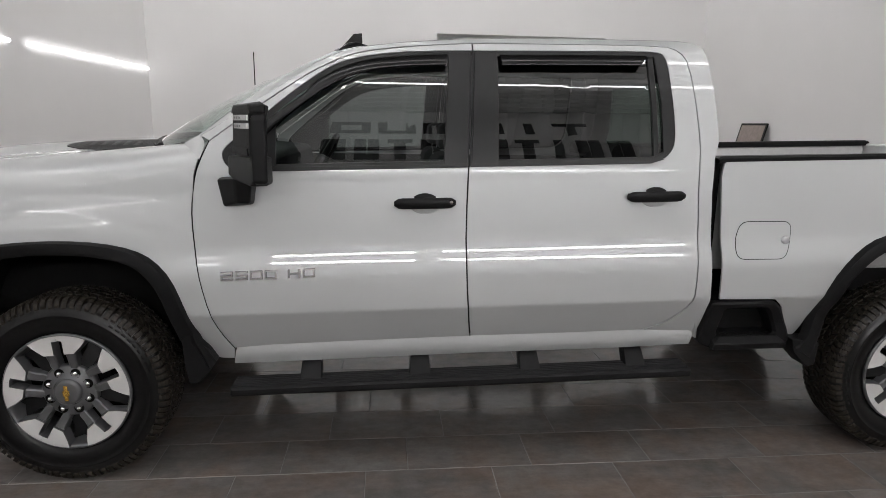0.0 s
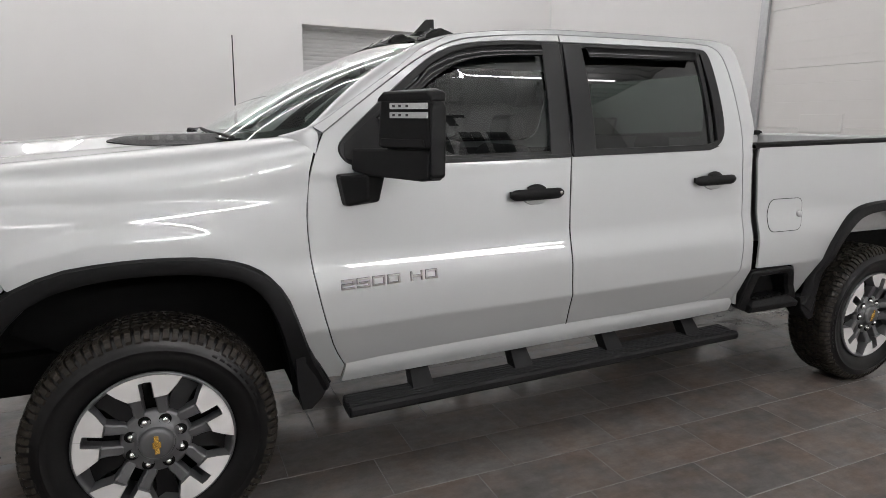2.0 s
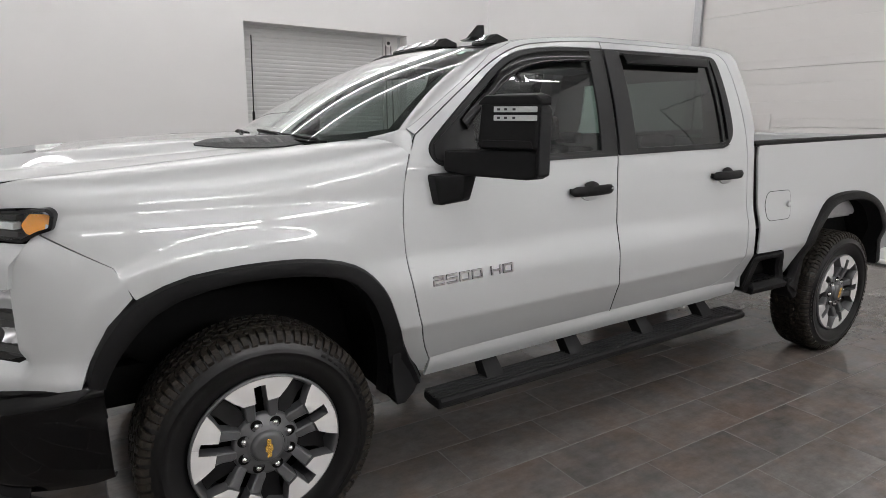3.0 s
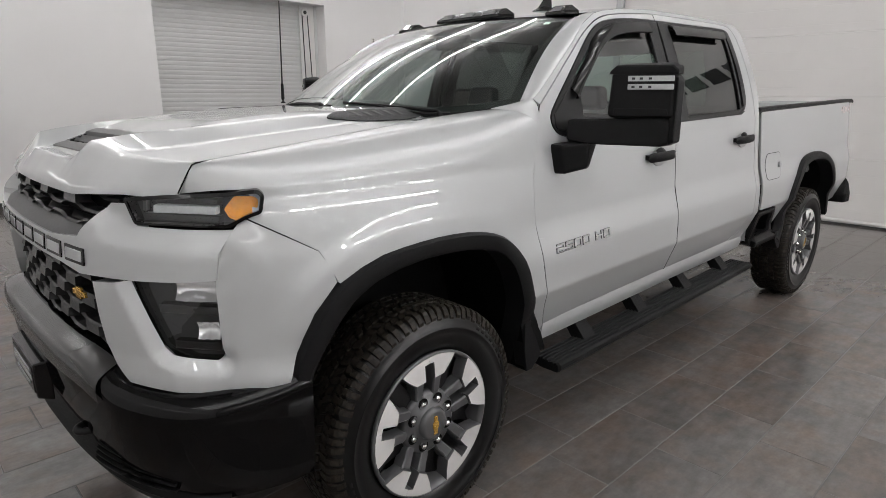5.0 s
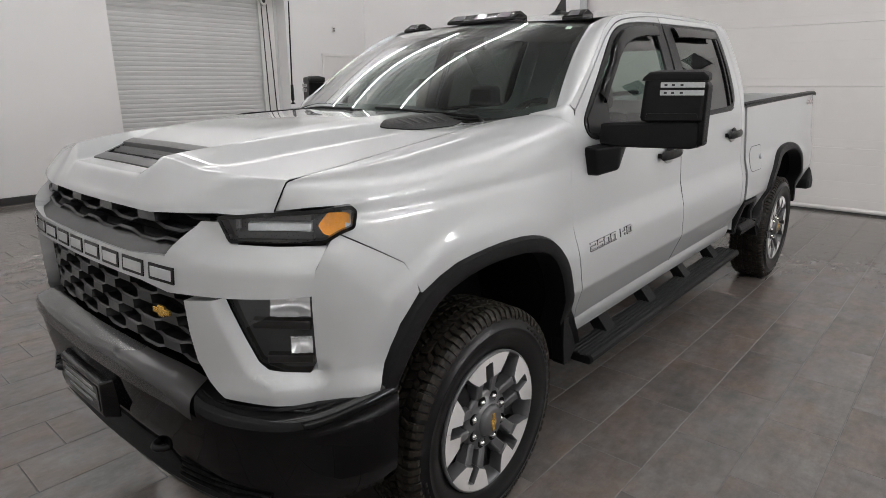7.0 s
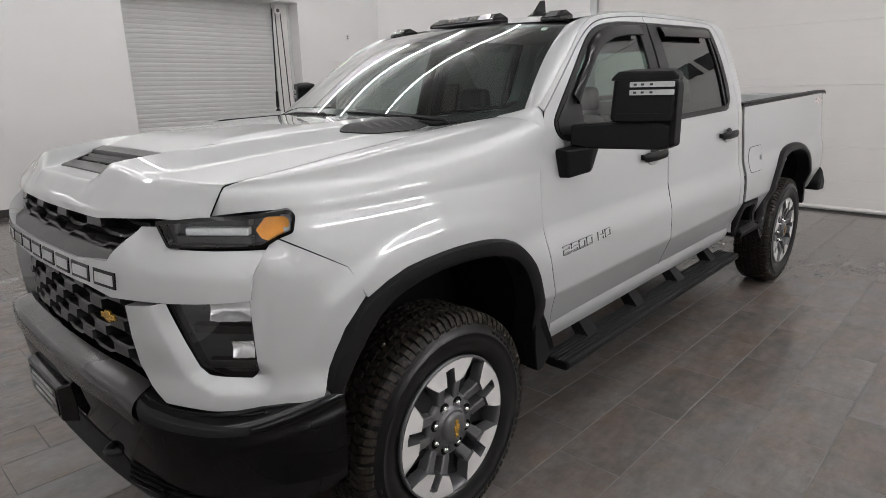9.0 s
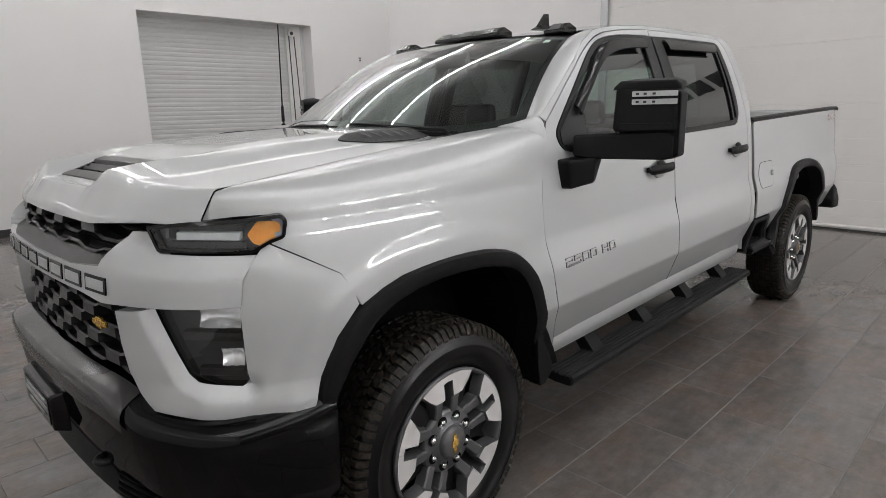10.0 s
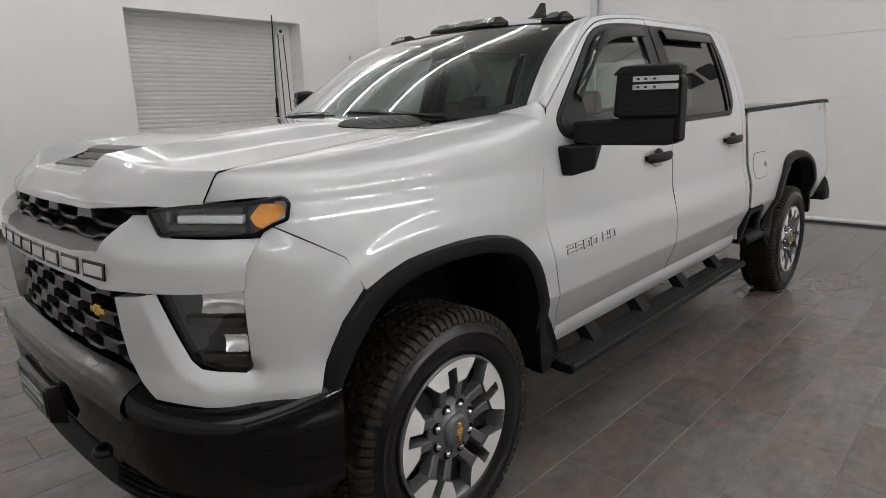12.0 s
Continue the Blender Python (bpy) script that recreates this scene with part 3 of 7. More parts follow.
panel("pillar_cover", inset([(1.772, 1.433), (1.902, 1.437), (1.908, 1.943), (1.797, 1.941)], 0.003), lambda x, z: (x, body_pt(x, z)[1] - 0.006, z), TRIM_BLACK, rear_door, "satin black pillar cover", solid=0.012)
panel("pillar_cover", inset([(2.655, 1.473), (2.697, 1.513), (2.713, 1.556), (2.712, 1.692), (2.706, 1.837), (2.698, 1.938), (2.664, 1.955), (2.640, 1.955), (2.655, 1.740), (2.655, 1.547)], 0.003),
      lambda x, z: (x, body_pt(x, z)[1] - 0.005, z), TRIM_BLACK, rear_door, "satin black pillar cover", solid=0.010)
panel("division_bar", [(2.612, 1.467), (2.636, 1.470), (2.640, 1.951), (2.612, 1.949)], lambda x, z: (x, body_pt(x, z)[1] - 0.001, z), TRIM_BLACK, rear_door, solid=0.010)
panel("belt_moulding", [(0.80, 1.403), (1.758, 1.431), (1.758, 1.446), (0.80, 1.420)], lambda x, z: (x, body_pt(x, z)[1] - 0.009, z), TRIM_BLACK, front_door, solid=0.012)
panel("belt_moulding", [(1.773, 1.432), (2.60, 1.456), (2.66, 1.474), (2.64, 1.478), (2.60, 1.470), (1.773, 1.447)], lambda x, z: (x, body_pt(x, z)[1] - 0.009, z), TRIM_BLACK, rear_door, solid=0.012)
# black sail plate where the mirror meets the window
panel("sail_plate", inset([(0.722, 1.448), (0.73, 1.432), (0.80, 1.42), (0.93, 1.424), (0.93, 1.661), (0.86, 1.610), (0.722, 1.495)], 0.003), lambda x, z: (x, body_pt(x, z)[1] - 0.008, z), TRIM_BLACK, front_door, "black mirror sail plate", solid=0.014)
# rain visors
VIS_F_TOP = [(0.862, 1.592), (0.930, 1.652), (1.050, 1.742), (1.105, 1.800), (1.185, 1.848), (1.262, 1.880), (1.362, 1.902), (1.50, 1.916), (1.676, 1.926)]
VIS_F_LOW = [(0.884, 1.552), (0.950, 1.618), (1.046, 1.692), (1.110, 1.742), (1.196, 1.794), (1.268, 1.824), (1.360, 1.846), (1.50, 1.863), (1.668, 1.872)]
VIS_R_TOP = [(1.913, 1.930), (2.1, 1.934), (2.4, 1.940), (2.604, 1.942)]
VIS_R_LOW = [(1.922, 1.875), (2.1, 1.881), (2.4, 1.887), (2.566, 1.891)]
for top, low, owner in ((VIS_F_TOP, VIS_F_LOW, front_door), (VIS_R_TOP, VIS_R_LOW, rear_door)):
    bm = bmesh.new()
    t, l = resample([(*p, 0) for p in top], 24), resample([(*p, 0) for p in low], 24)
    rows = []
    for f, push in ((0.0, -0.006), (0.06, -0.022), (0.5, -0.030), (0.92, -0.030), (1.0, -0.024), (1.0, -0.012)):
        rows.append([((a.lerp(b, f)).x, body_pt(a.lerp(b, f).x, a.lerp(b, f).y)[1] + push, a.lerp(b, f).y) for a, b in zip(t, l)])
    strip_bm(bm, rows)
    bmesh.ops.recalc_face_normals(bm, faces=bm.faces[:])
    part("rain_visor", bm, VISOR, owner, "glossy smoked acrylic rain visor", solid=0.004, bevel=0.0012)

# dark tubes draw the shade in the gaps at the door's edges
for line in (CUT_FRONT, GAP):
    bm = bmesh.new()
    tube_bm(bm, [(x, body_pt(x, z)[1] + 0.0012, z) for x, z in line], 0.0019, 6)
    part("gap_seal", bm, DARK, front_door, "dark strip standing in for the shaded gap at the door's edge")

door_handle(front_door, 1.434, 1.271)
door_handle(rear_door, 2.486, 1.305)
bm = bmesh.new()
lathe_bm(bm, [(0.0001, -0.004), (0.008, -0.003), (0.009, 0.002)], 16)
spun(bm, pose(1.684, side_y(1.684, 1.277) - 0.0345, 1.279))
part("lock_cylinder", bm, CHROME, front_door)

# model badge on the front door: wide squared chrome characters
STROKES = {"2": "a b g e d", "5": "a f g c d", "0": "a b c d e f", "H": "b c e f g", "D": "a b c d e f"}


def badge_stroke(key, w, h, k):
    """One bar of a squared character, in its own box."""
    return {"a": (0, w, h - k, h), "d": (0, w, 0, k), "g": (0, w, h / 2 - k / 2, h / 2 + k / 2), "b": (w - k, w, h / 2, h),
            "c": (w - k, w, 0, h / 2), "e": (0, k, 0, h / 2), "f": (0, k, h / 2, h)}[key]


def on_door(x, v, d):
    z = 0.936 + v + 0.036 * (x - 0.688)
    return (x, side_y(x, z) - d, z)


for words, x0, pitch in (("2500", 0.686, 0.0625), ("HD", 0.972, 0.0640)):
    for layer, material, grow, depth in (("badge_edge", ALLOY_DARK, 0.0007, 0.004), ("badge", CHROME, 0.0, 0.0075)):
        bm = bmesh.new()
        for i, ch in enumerate(words):
            for key in STROKES[ch].split():
                a, b, c, d = badge_stroke(key, 0.051, 0.037, 0.0060)
                x = x0 + pitch * i
                prism(bm, [(x + a - grow, c - grow), (x + b + grow, c - grow), (x + b + grow, d + grow), (x + a - grow, d + grow)], lambda u, v, q: on_door(u, v, q), depth)
        if layer == "badge_edge":
            plate = part("badge", bm, material, front_door, "dark-edged chrome model badge", smooth=False)
        else:
            part("badge_face", bm, material, plate, "chrome face of the characters", smooth=False)

# mirror: base, arm, head
def hull(name, pts, material, parent, label="", bevel=0.012, segments=3):
    bm = bmesh.new()
    for p in pts:
        bm.verts.new(p)
    bmesh.ops.convex_hull(bm, input=bm.verts[:])
    bmesh.ops.dissolve_limit(bm, angle_limit=radians(3), verts=bm.verts[:], edges=bm.edges[:])
    bmesh.ops.recalc_face_normals(bm, faces=bm.faces[:])
    return finish(name, bm, material, parent, label, bevel=bevel, segments=segments)


def wing_mirror():
    base = hull("mirror", [(0.682, -0.835, 1.378), (0.692, -0.925, 1.373), (0.78, -0.995, 1.383), (0.850, -0.985, 1.383), (0.850, -0.835, 1.383),
                           (0.705, -0.860, 1.257), (0.715, -0.928, 1.259), (0.782, -0.987, 1.284), (0.832, -0.965, 1.278), (0.832, -0.860, 1.260)],
                BLACK_PLASTIC, truck, "black towing mirror with clear marker lamps", 0.010)
    hull("mirror_arm", [(0.742, -0.915, 1.475), (0.738, -0.915, 1.396), (0.752, -0.91, 1.388), (0.790, -1.015, 1.376), (0.895, -1.230, 1.374), (0.912, -1.252, 1.388), (0.912, -1.252, 1.465), (0.895, -1.221, 1.486),
                        (0.89, -0.90, 1.474), (0.89, -0.90, 1.390), (0.965, -1.259, 1.380), (0.965, -1.259, 1.488), (0.965, -1.159, 1.380), (0.965, -1.159, 1.482)], BLACK_PLASTIC, base, "", 0.010)
    hull("mirror_side", [(0.918, -1.246, 1.380), (0.914, -1.273, 1.393), (0.912, -1.275, 1.625), (0.920, -1.246, 1.660), (0.966, -1.246, 1.380), (0.968, -1.277, 1.393), (0.968, -1.277, 1.625), (0.966, -1.246, 1.660)], BLACK_PLASTIC, base, "", 0.010)
    head = hull("mirror_head", [(0.790, -1.052, 1.482), (0.800, -1.059, 1.651), (0.812, -1.076, 1.673), (0.904, -1.250, 1.673), (0.916, -1.268, 1.651), (0.912, -1.268, 1.482), (0.898, -1.246, 1.481),
                                (0.93, -1.077, 1.482), (0.94, -1.077, 1.671), (0.90, -1.101, 1.682), (0.945, -1.235, 1.682), (0.965, -1.264, 1.671), (0.965, -1.264, 1.482)], BLACK_PLASTIC, base, "", 0.018)
    hull("mirror_cap", [(0.794, -1.050, 1.643), (0.797, -1.055, 1.655), (0.810, -1.074, 1.676), (0.902, -1.254, 1.676), (0.914, -1.273, 1.655), (0.914, -1.273, 1.643), (0.94, -1.073, 1.643), (0.945, -1.073, 1.674), (0.90, -1.092, 1.686), (0.945, -1.240, 1.686), (0.968, -1.268, 1.673), (0.968, -1.268, 1.643)], BLACK_PLASTIC, base, "", 0.010)
    # ridge and two marker lamps on the slanted front
    def face(u, z, d):
        p = Vector((0.797, -1.063, z)).lerp(Vector((0.908, -1.265, z)), u)
        n = Vector((-0.211, -0.111, 0)).normalized()
        return p + n * d
    for z0, z1 in ((1.587, 1.607), (1.617, 1.637)):
        bm = bmesh.new()
        prism(bm, rounded([(0.27, z0), (0.985, z0), (0.985, z1), (0.27, z1)], 0.006, 3), lambda u, v, d: face(u, v, d), 0.008)
        lens = part("marker_lamp", bm, MARKER, base, "clear strip lamp", bevel=0.002)
        for u in (0.33, 0.45, 0.59):
            bm = bmesh.new()
            prism(bm, [(u, z0 + 0.006), (u + 0.05, z0 + 0.006), (u + 0.05, z1 - 0.006), (u, z1 - 0.006)], lambda u, v, d: face(u, v, 0.0082 + d), 0.001)
            part("diode", bm, LAMP_DARK, lens)
    bm = bmesh.new()
    prism(bm, [(0.06, 1.490), (0.94, 1.490), (0.90, 1.517), (0.08, 1.517)], lambda u, v, d: face(u, v, d), 0.006)
    part("lower_lip", bm, BLACK_PLASTIC, base, bevel=0.002)
    bm = bmesh.new()
    prism(bm, rounded([(-1.246, 1.500), (-1.092, 1.500), (-1.092, 1.64), (-1.246, 1.64)], 0.02, 3), lambda u, v, d: (0.967 + d - 0.05 * (u + 1.262) / 0.162, u, v), 0.004)
    part("mirror_glass", bm, CHROME, base, "mirror glass")
    return base


mirror_l = wing_mirror()

# rocker below the doors
panel("rocker_panel", [(0.700, 0.518), (1.185, 0.530), (1.797, 0.549), (2.542, 0.562), (2.878, 0.576), (2.886, 0.634), (2.860, 0.656), (2.62, 0.665), (2.247, 0.655), (1.79, 0.648), (1.19, 0.631), (0.885, 0.620), (0.718, 0.600)],
      lambda x, z: (x, -0.839 - 0.010 * math.sin(max(0, min(1, (z - 0.545 - 0.021 * (x - 1.77)) / 0.100)) * math.pi) - 0.12 * (z - 0.545), z), PAINT, truck, "silver sill", dv=0.008)

# cab side: pillars, roof rail and the strip behind the rear door
cab_outline = [*CUT_TOP, *CUT_REAR[1:], (2.86, 0.65), (2.888, 0.62), (2.905, 0.63), (2.918, 0.82), (2.905, 1.10), (2.898, 1.33), (2.905, 1.474), (2.930, 1.563), (2.922, 1.788), (2.908, 1.943), (2.895, 1.987), (2.86, 2.011),
               (2.775, 2.021), (2.249, 2.017), (1.791, 2.004), (1.449, 1.973), (1.30, 1.952), (1.218, 1.933), (1.092, 1.875), (0.994, 1.803), (0.842, 1.703), (0.66, 1.581), (0.612, 1.553)]


def cab_pt(x, z):
    p = body_pt(x, z)
    top = max(0.0, z - 1.967) / 0.053
    return (x, p[1] + 0.03 * top * top, z)


cab_side = panel("cab_side", inset(cab_outline, 0.0015), cab_pt, PAINT, truck, "silver pillar and roof rail", du=0.05, dv=0.03)

# fender
ARCH_OUT = curve2([(-0.532, 0.782), (-0.529, 0.815), (-0.498, 0.904), (-0.417, 1.021), (-0.260, 1.091), (-0.10, 1.110), (0.05, 1.114), (0.20, 1.104), (0.33, 1.073), (0.41, 1.026),
                   (0.478, 0.944), (0.520, 0.830), (0.568, 0.675), (0.605, 0.615), (0.632, 0.550)], 1)
ARCH_IN = curve2([(-0.484, 0.772), (-0.476, 0.800), (-0.421, 0.900), (-0.307, 1.010), (-0.118, 1.055), (0.10, 1.057), (0.252, 1.035), (0.343, 1.000), (0.408, 0.925), (0.450, 0.825),
                  (0.490, 0.670), (0.510, 0.560), (0.520, 0.470)], 1)
SEAM = [(-0.384, 1.045), (-0.430, 1.141), (-0.602, 1.247)]
i0 = next(i for i, p in enumerate(ARCH_OUT) if p[0] > -0.385)
fender_outline = [SEAM[2], (-0.590, 1.262), (-0.583, 1.300), (-0.600, 1.330), (-0.66, 1.332), (-0.742, 1.330), (-0.746, 1.36), (-0.730, 1.42), (-0.69, 1.508), (-0.3, 1.51), (0.2, 1.51), (0.63, 1.51),
                  (0.642, 1.500), (0.612, 1.420), (0.587, 1.356), *[p for p in CUT_FRONT if p[1] < 1.31], (0.700, 0.540), (0.640, 0.545), *ARCH_OUT[:i0 - 1:-1], SEAM[0], SEAM[1]]
fender = panel("fender", inset(fender_outline, 0.0012), fender_point, PAINT, truck, "silver front fender", du=0.02, dv=0.012, bevel=0.0)

# wheel arch flares, matt black
REAR_OUT = curve2([(3.380, 0.575), (3.430, 0.610), (3.452, 0.740), (3.510, 0.906), (3.585, 1.017), (3.69, 1.098), (3.80, 1.135), (3.95, 1.150), (4.10, 1.150), (4.25, 1.135), (4.37, 1.085),
                   (4.48, 0.985), (4.56, 0.86), (4.61, 0.74), (4.64, 0.60)], 1)
REAR_IN = curve2([(3.470, 0.520), (3.500, 0.62), (3.520, 0.735), (3.572, 0.885), (3.64, 0.980), (3.73, 1.050), (3.83, 1.082), (3.96, 1.095), (4.09, 1.095), (4.22, 1.082), (4.33, 1.035), (4.42, 0.95),
                  (4.50, 0.84), (4.545, 0.72), (4.57, 0.58)], 1)


def bed_pt(x, z):
    bulge = 0.014 * math.exp(-((x - 4.05) / 0.75) ** 2) * math.exp(-((z - 1.1) / 0.28) ** 2)
    tail = max(0.0, x - 4.95)
    return (x, side_y(x, z) - bulge + 1.2 * tail * tail, z)


def flare(out, inn, base_y, name):
    n = 56
    a, b = resample([(*p, 0) for p in out], n), resample([(*p, 0) for p in inn], n)
    bm = bmesh.new()
    rows = []
    for f, y in ((-0.06, 0.02), (0.0, -0.010), (0.12, -0.026), (0.75, -0.030), (1.0, -0.022), (1.04, 0.012), (1.06, 0.07)):
        rows.append([(p.lerp(q, f).x, base_y(p.lerp(q, max(0, f)).x, p.lerp(q, max(0, f)).y) + y, p.lerp(q, f).y) for p, q in zip(a, b)])
    strip_bm(bm, rows)
    bmesh.ops.recalc_face_normals(bm, faces=bm.faces[:])
    return part(name, bm, BLACK_PLASTIC, truck, "matt black wheel arch moulding", solid=0.006, bevel=0.0)


flare_f = flare(ARCH_OUT, ARCH_IN, lambda x, z: max(-0.932, fender_point(x, min(1.29, z))[1] if x < 0.55 else -0.915), "wheel_arch_flare")
flare_r = flare(REAR_OUT, REAR_IN, lambda x, z: bed_pt(x, max(0.75, z))[1], "wheel_arch_flare")


def wheel_house(inn, x_mid, y_in, name):
    """Dark liner behind a wheel opening."""
    bm = bmesh.new()
    pts = resample([(*p, 0) for p in inn], 30)
    rows = [[(p.x, y, p.y) for p in pts] for y in (-0.915, -0.80, -0.62, y_in)]
    strip_bm(bm, rows)
    mid = [(x_mid, y_in, 0.45)] * 30
    strip_bm(bm, [rows[-1], mid])
    bmesh.ops.remove_doubles(bm, verts=bm.verts[:], dist=1e-5)
    return part(name, bm, DARK, truck, "black wheel house liner")


liner_f = wheel_house(ARCH_IN, 0.0, -0.50, "wheel_liner")
liner_r = wheel_house(REAR_IN, 4.036, -0.55, "wheel_liner")

# flap behind the front wheel
hullpts = []
for y in (-0.925, -0.865):
    hullpts += [(0.500, y, 0.700), (0.575, y, 0.660), (0.612, y, 0.612), (0.640, y + 0.01, 0.560), (0.600, y, 0.500), (0.560, y, 0.462), (0.522, y, 0.462), (0.505, y, 0.56)]
flap_f = hull("mud_flap", hullpts, BLACK_PLASTIC, truck, "black plastic splash guard", 0.006)
hullpts = []
for y in (-0.915, -0.80):
    hullpts += [(3.365, y, 0.615), (3.43, y, 0.612), (3.51, y, 0.60), (3.50, y, 0.48), (3.46, y, 0.47), (3.385, y, 0.545)]
flap_r = hull("mud_flap", hullpts, BLACK_PLASTIC, truck, "black plastic splash guard", 0.006)

# bed side with its step pocket
bed_outline = [(2.954, 1.466), (2.938, 1.40), (2.946, 1.20), (2.956, 1.00), (2.960, 0.826), (3.240, 0.822), (3.288, 0.782), (3.352, 0.668), (3.366, 0.618), *REAR_OUT[2:-1], (4.70, 0.64), (5.00, 0.68), (5.09, 0.74), (5.13, 0.95), (5.135, 1.20),
               (5.125, 1.44), (5.10, 1.520), (4.5, 1.506), (3.7, 1.486)]
bed_side = panel("bed_side", inset(bed_outline, 0.002), bed_pt, PAINT, truck, "silver cargo bed side", du=0.05, dv=0.012)

# ---------------------------------------------------------------- hood, roof, glass
SCOOP_X, SCOOP_L = -0.790, 0.175


def scoop_frame(x):
    """Where x lies along the hood scoop, and the scoop's half width there."""
    s = (x - SCOOP_X) / SCOOP_L
    return s, 0.268 + 0.064 * s


def make_hood():
    bm = bmesh.new()
    half = 0.748
    es = [0, 0.05, 0.10, 0.20, 0.30, 0.42, 0.55, 0.68, 0.80, 0.92, 1.0, 1.12]
    rows = []
    for k in range(len(es) + 46):
        cols = []
        for side in (-1, 1):
            line = []
            for seg in range(4):
                n = (14, 6, 8, 14)[seg]
                for i in range(n):
                    f = i / n
                    if i == 1:
                        f = 0.12
                    line.append((seg, f))
            line.append((4, 0.0))
            cols += line[::-1] if side < 0 else line[1:]
        row = []
        m = len(cols) // 2
        for q, (seg, f) in enumerate(cols):
            sgn = -1 if q < m else 1
            x = -0.5
            for _ in range(3):
                half = CY - seam_y(max(x, -0.66)) - 0.0045
                kn = (0.0, *dome_knots(x), half, half)
                au = kn[seg] + (kn[seg + 1] - kn[seg]) * f
                y = CY + sgn * au
                xf = plan_x(y) + 0.026
                xr = screen_base(au)[0] - 0.004 - 0.016 * (au / 0.8) ** 2
                L = nose_len(au)
                if k < len(es):
                    x = xf + es[k] * L
                else:
                    x = xf + 1.12 * L + (xr - xf - 1.12 * L) * (k - len(es) + 1) / 46
            e = min(1.0, (x - xf) / L)
            z = nose_z(y) + (hood_z(x, au) - nose_z(y)) * smooth_table(NOSE, e)
            s, w = scoop_frame(x)
            if 0.25 < s < 0.74 and au < w * 0.93:
                z -= 0.040
            row.append((x, y, z))
        rows.append(row)
    strip_bm(bm, rows)
    bmesh.ops.recalc_face_normals(bm, faces=bm.faces[:])
    if sum(f.normal.z for f in bm.faces) < 0:
        bmesh.ops.reverse_faces(bm, faces=bm.faces[:])
    return part("hood", bm, PAINT, truck, "silver hood with a raised dome", solid=0.010, bevel=0.0, sharp=38)


hood = make_hood()
# dark tube that draws the shade in the gap beside the hood
bm = bmesh.new()
pts = []
for i in range(60):
    x = -0.738 + 1.30 * (i / 59) ** 1.5
    y = seam_y(max(x, -0.66))
    pts.append((x, y + 0.002, hood_surf(x, y + 0.006) - 0.0035))
pts = [(pts[0][0], pts[0][1], 1.318)] + pts
tube_bm(bm, pts, 0.0022, 6)
hood_seal = part("hood_seal", bm, DARK, truck, "dark strip standing in for the shaded gap beside the hood")


# scoop in the dome: black lip, slats over a dark opening, flat rear cover
def scoop_pt(s, u, d):
    """s runs from the front lip to the rear of the scoop, u across."""
    x = SCOOP_X + SCOOP_L * s
    w = scoop_frame(x)[1]
    return (x, CY + u * w, hood_surf(x, CY + u * w) + d)


ACROSS = (-1, -0.97, -0.93, -0.8, -0.6, -0.4, -0.2, 0, 0.2, 0.4, 0.6, 0.8, 0.93, 0.97, 1)


def scoop_sheet(name, profile, material, parent, label="", rim=True):
    bm = bmesh.new()
    rows = [[scoop_pt(s, u, -0.002 if rim and abs(u) > 0.98 else d) for u in ACROSS] for s, d in profile]
    strip_bm(bm, rows)
    bmesh.ops.recalc_face_normals(bm, faces=bm.faces[:])
    if sum(f.normal.z for f in bm.faces) < 0:
        bmesh.ops.reverse_faces(bm, faces=bm.faces[:])
    return part(name, bm, material, parent, label)


SCOOP_GREY = mat("satin_scoop_plastic", (0.010, 0.010, 0.0105), rough=0.36, spec=0.35, vary=0.1, scale=30, rough_vary=0.02)
scoop = scoop_sheet("hood_scoop", ((-0.02, -0.003), (0.0, 0.004), (0.06, 0.006), (0.28, 0.004), (0.33, -0.012), (0.35, -0.030)), SCOOP_GREY, hood, "black hood scoop insert with slats")
scoop_sheet("scoop_floor", ((0.30, -0.032), (0.76, -0.032)), DARK, scoop, rim=False)
scoop_sheet("scoop_cover", ((0.69, -0.030), (0.70, 0.006), (0.72, 0.010), (0.97, 0.008), (1.0, -0.002)), SCOOP_GREY, scoop, "satin black flat cover")
for s in (0.45, 0.585):
    scoop_sheet("slat", ((s - 0.035, -0.016), (s - 0.030, -0.004), (s + 0.030, 0.003), (s + 0.040, -0.004), (s + 0.036, -0.016)), SCOOP_GREY, scoop, rim=False)
for sgn in (-1, 1):
    bm = bmesh.new()
    rows = [[scoop_pt(s, sgn * u, d) for s in (0.26, 0.35, 0.48, 0.6, 0.72)] for u, d in ((0.93, -0.030), (0.93, 0.003), (0.97, 0.005), (1.0, -0.002))]
    strip_bm(bm, rows)
    bmesh.ops.recalc_face_normals(bm, faces=bm.faces[:])
    part("scoop_side", bm, SCOOP_GREY, scoop)
for u in (-0.72, -0.48, -0.24, 0.0, 0.24, 0.48, 0.72):
    bm = bmesh.new()
    rows = [[scoop_pt(s, u + du, -0.004) for s in (0.33, 0.42, 0.55, 0.70)] for du in (-0.008, 0.008)]
    strip_bm(bm, rows)
    part("divider", bm, SCOOP_GREY, scoop, solid=0.010)

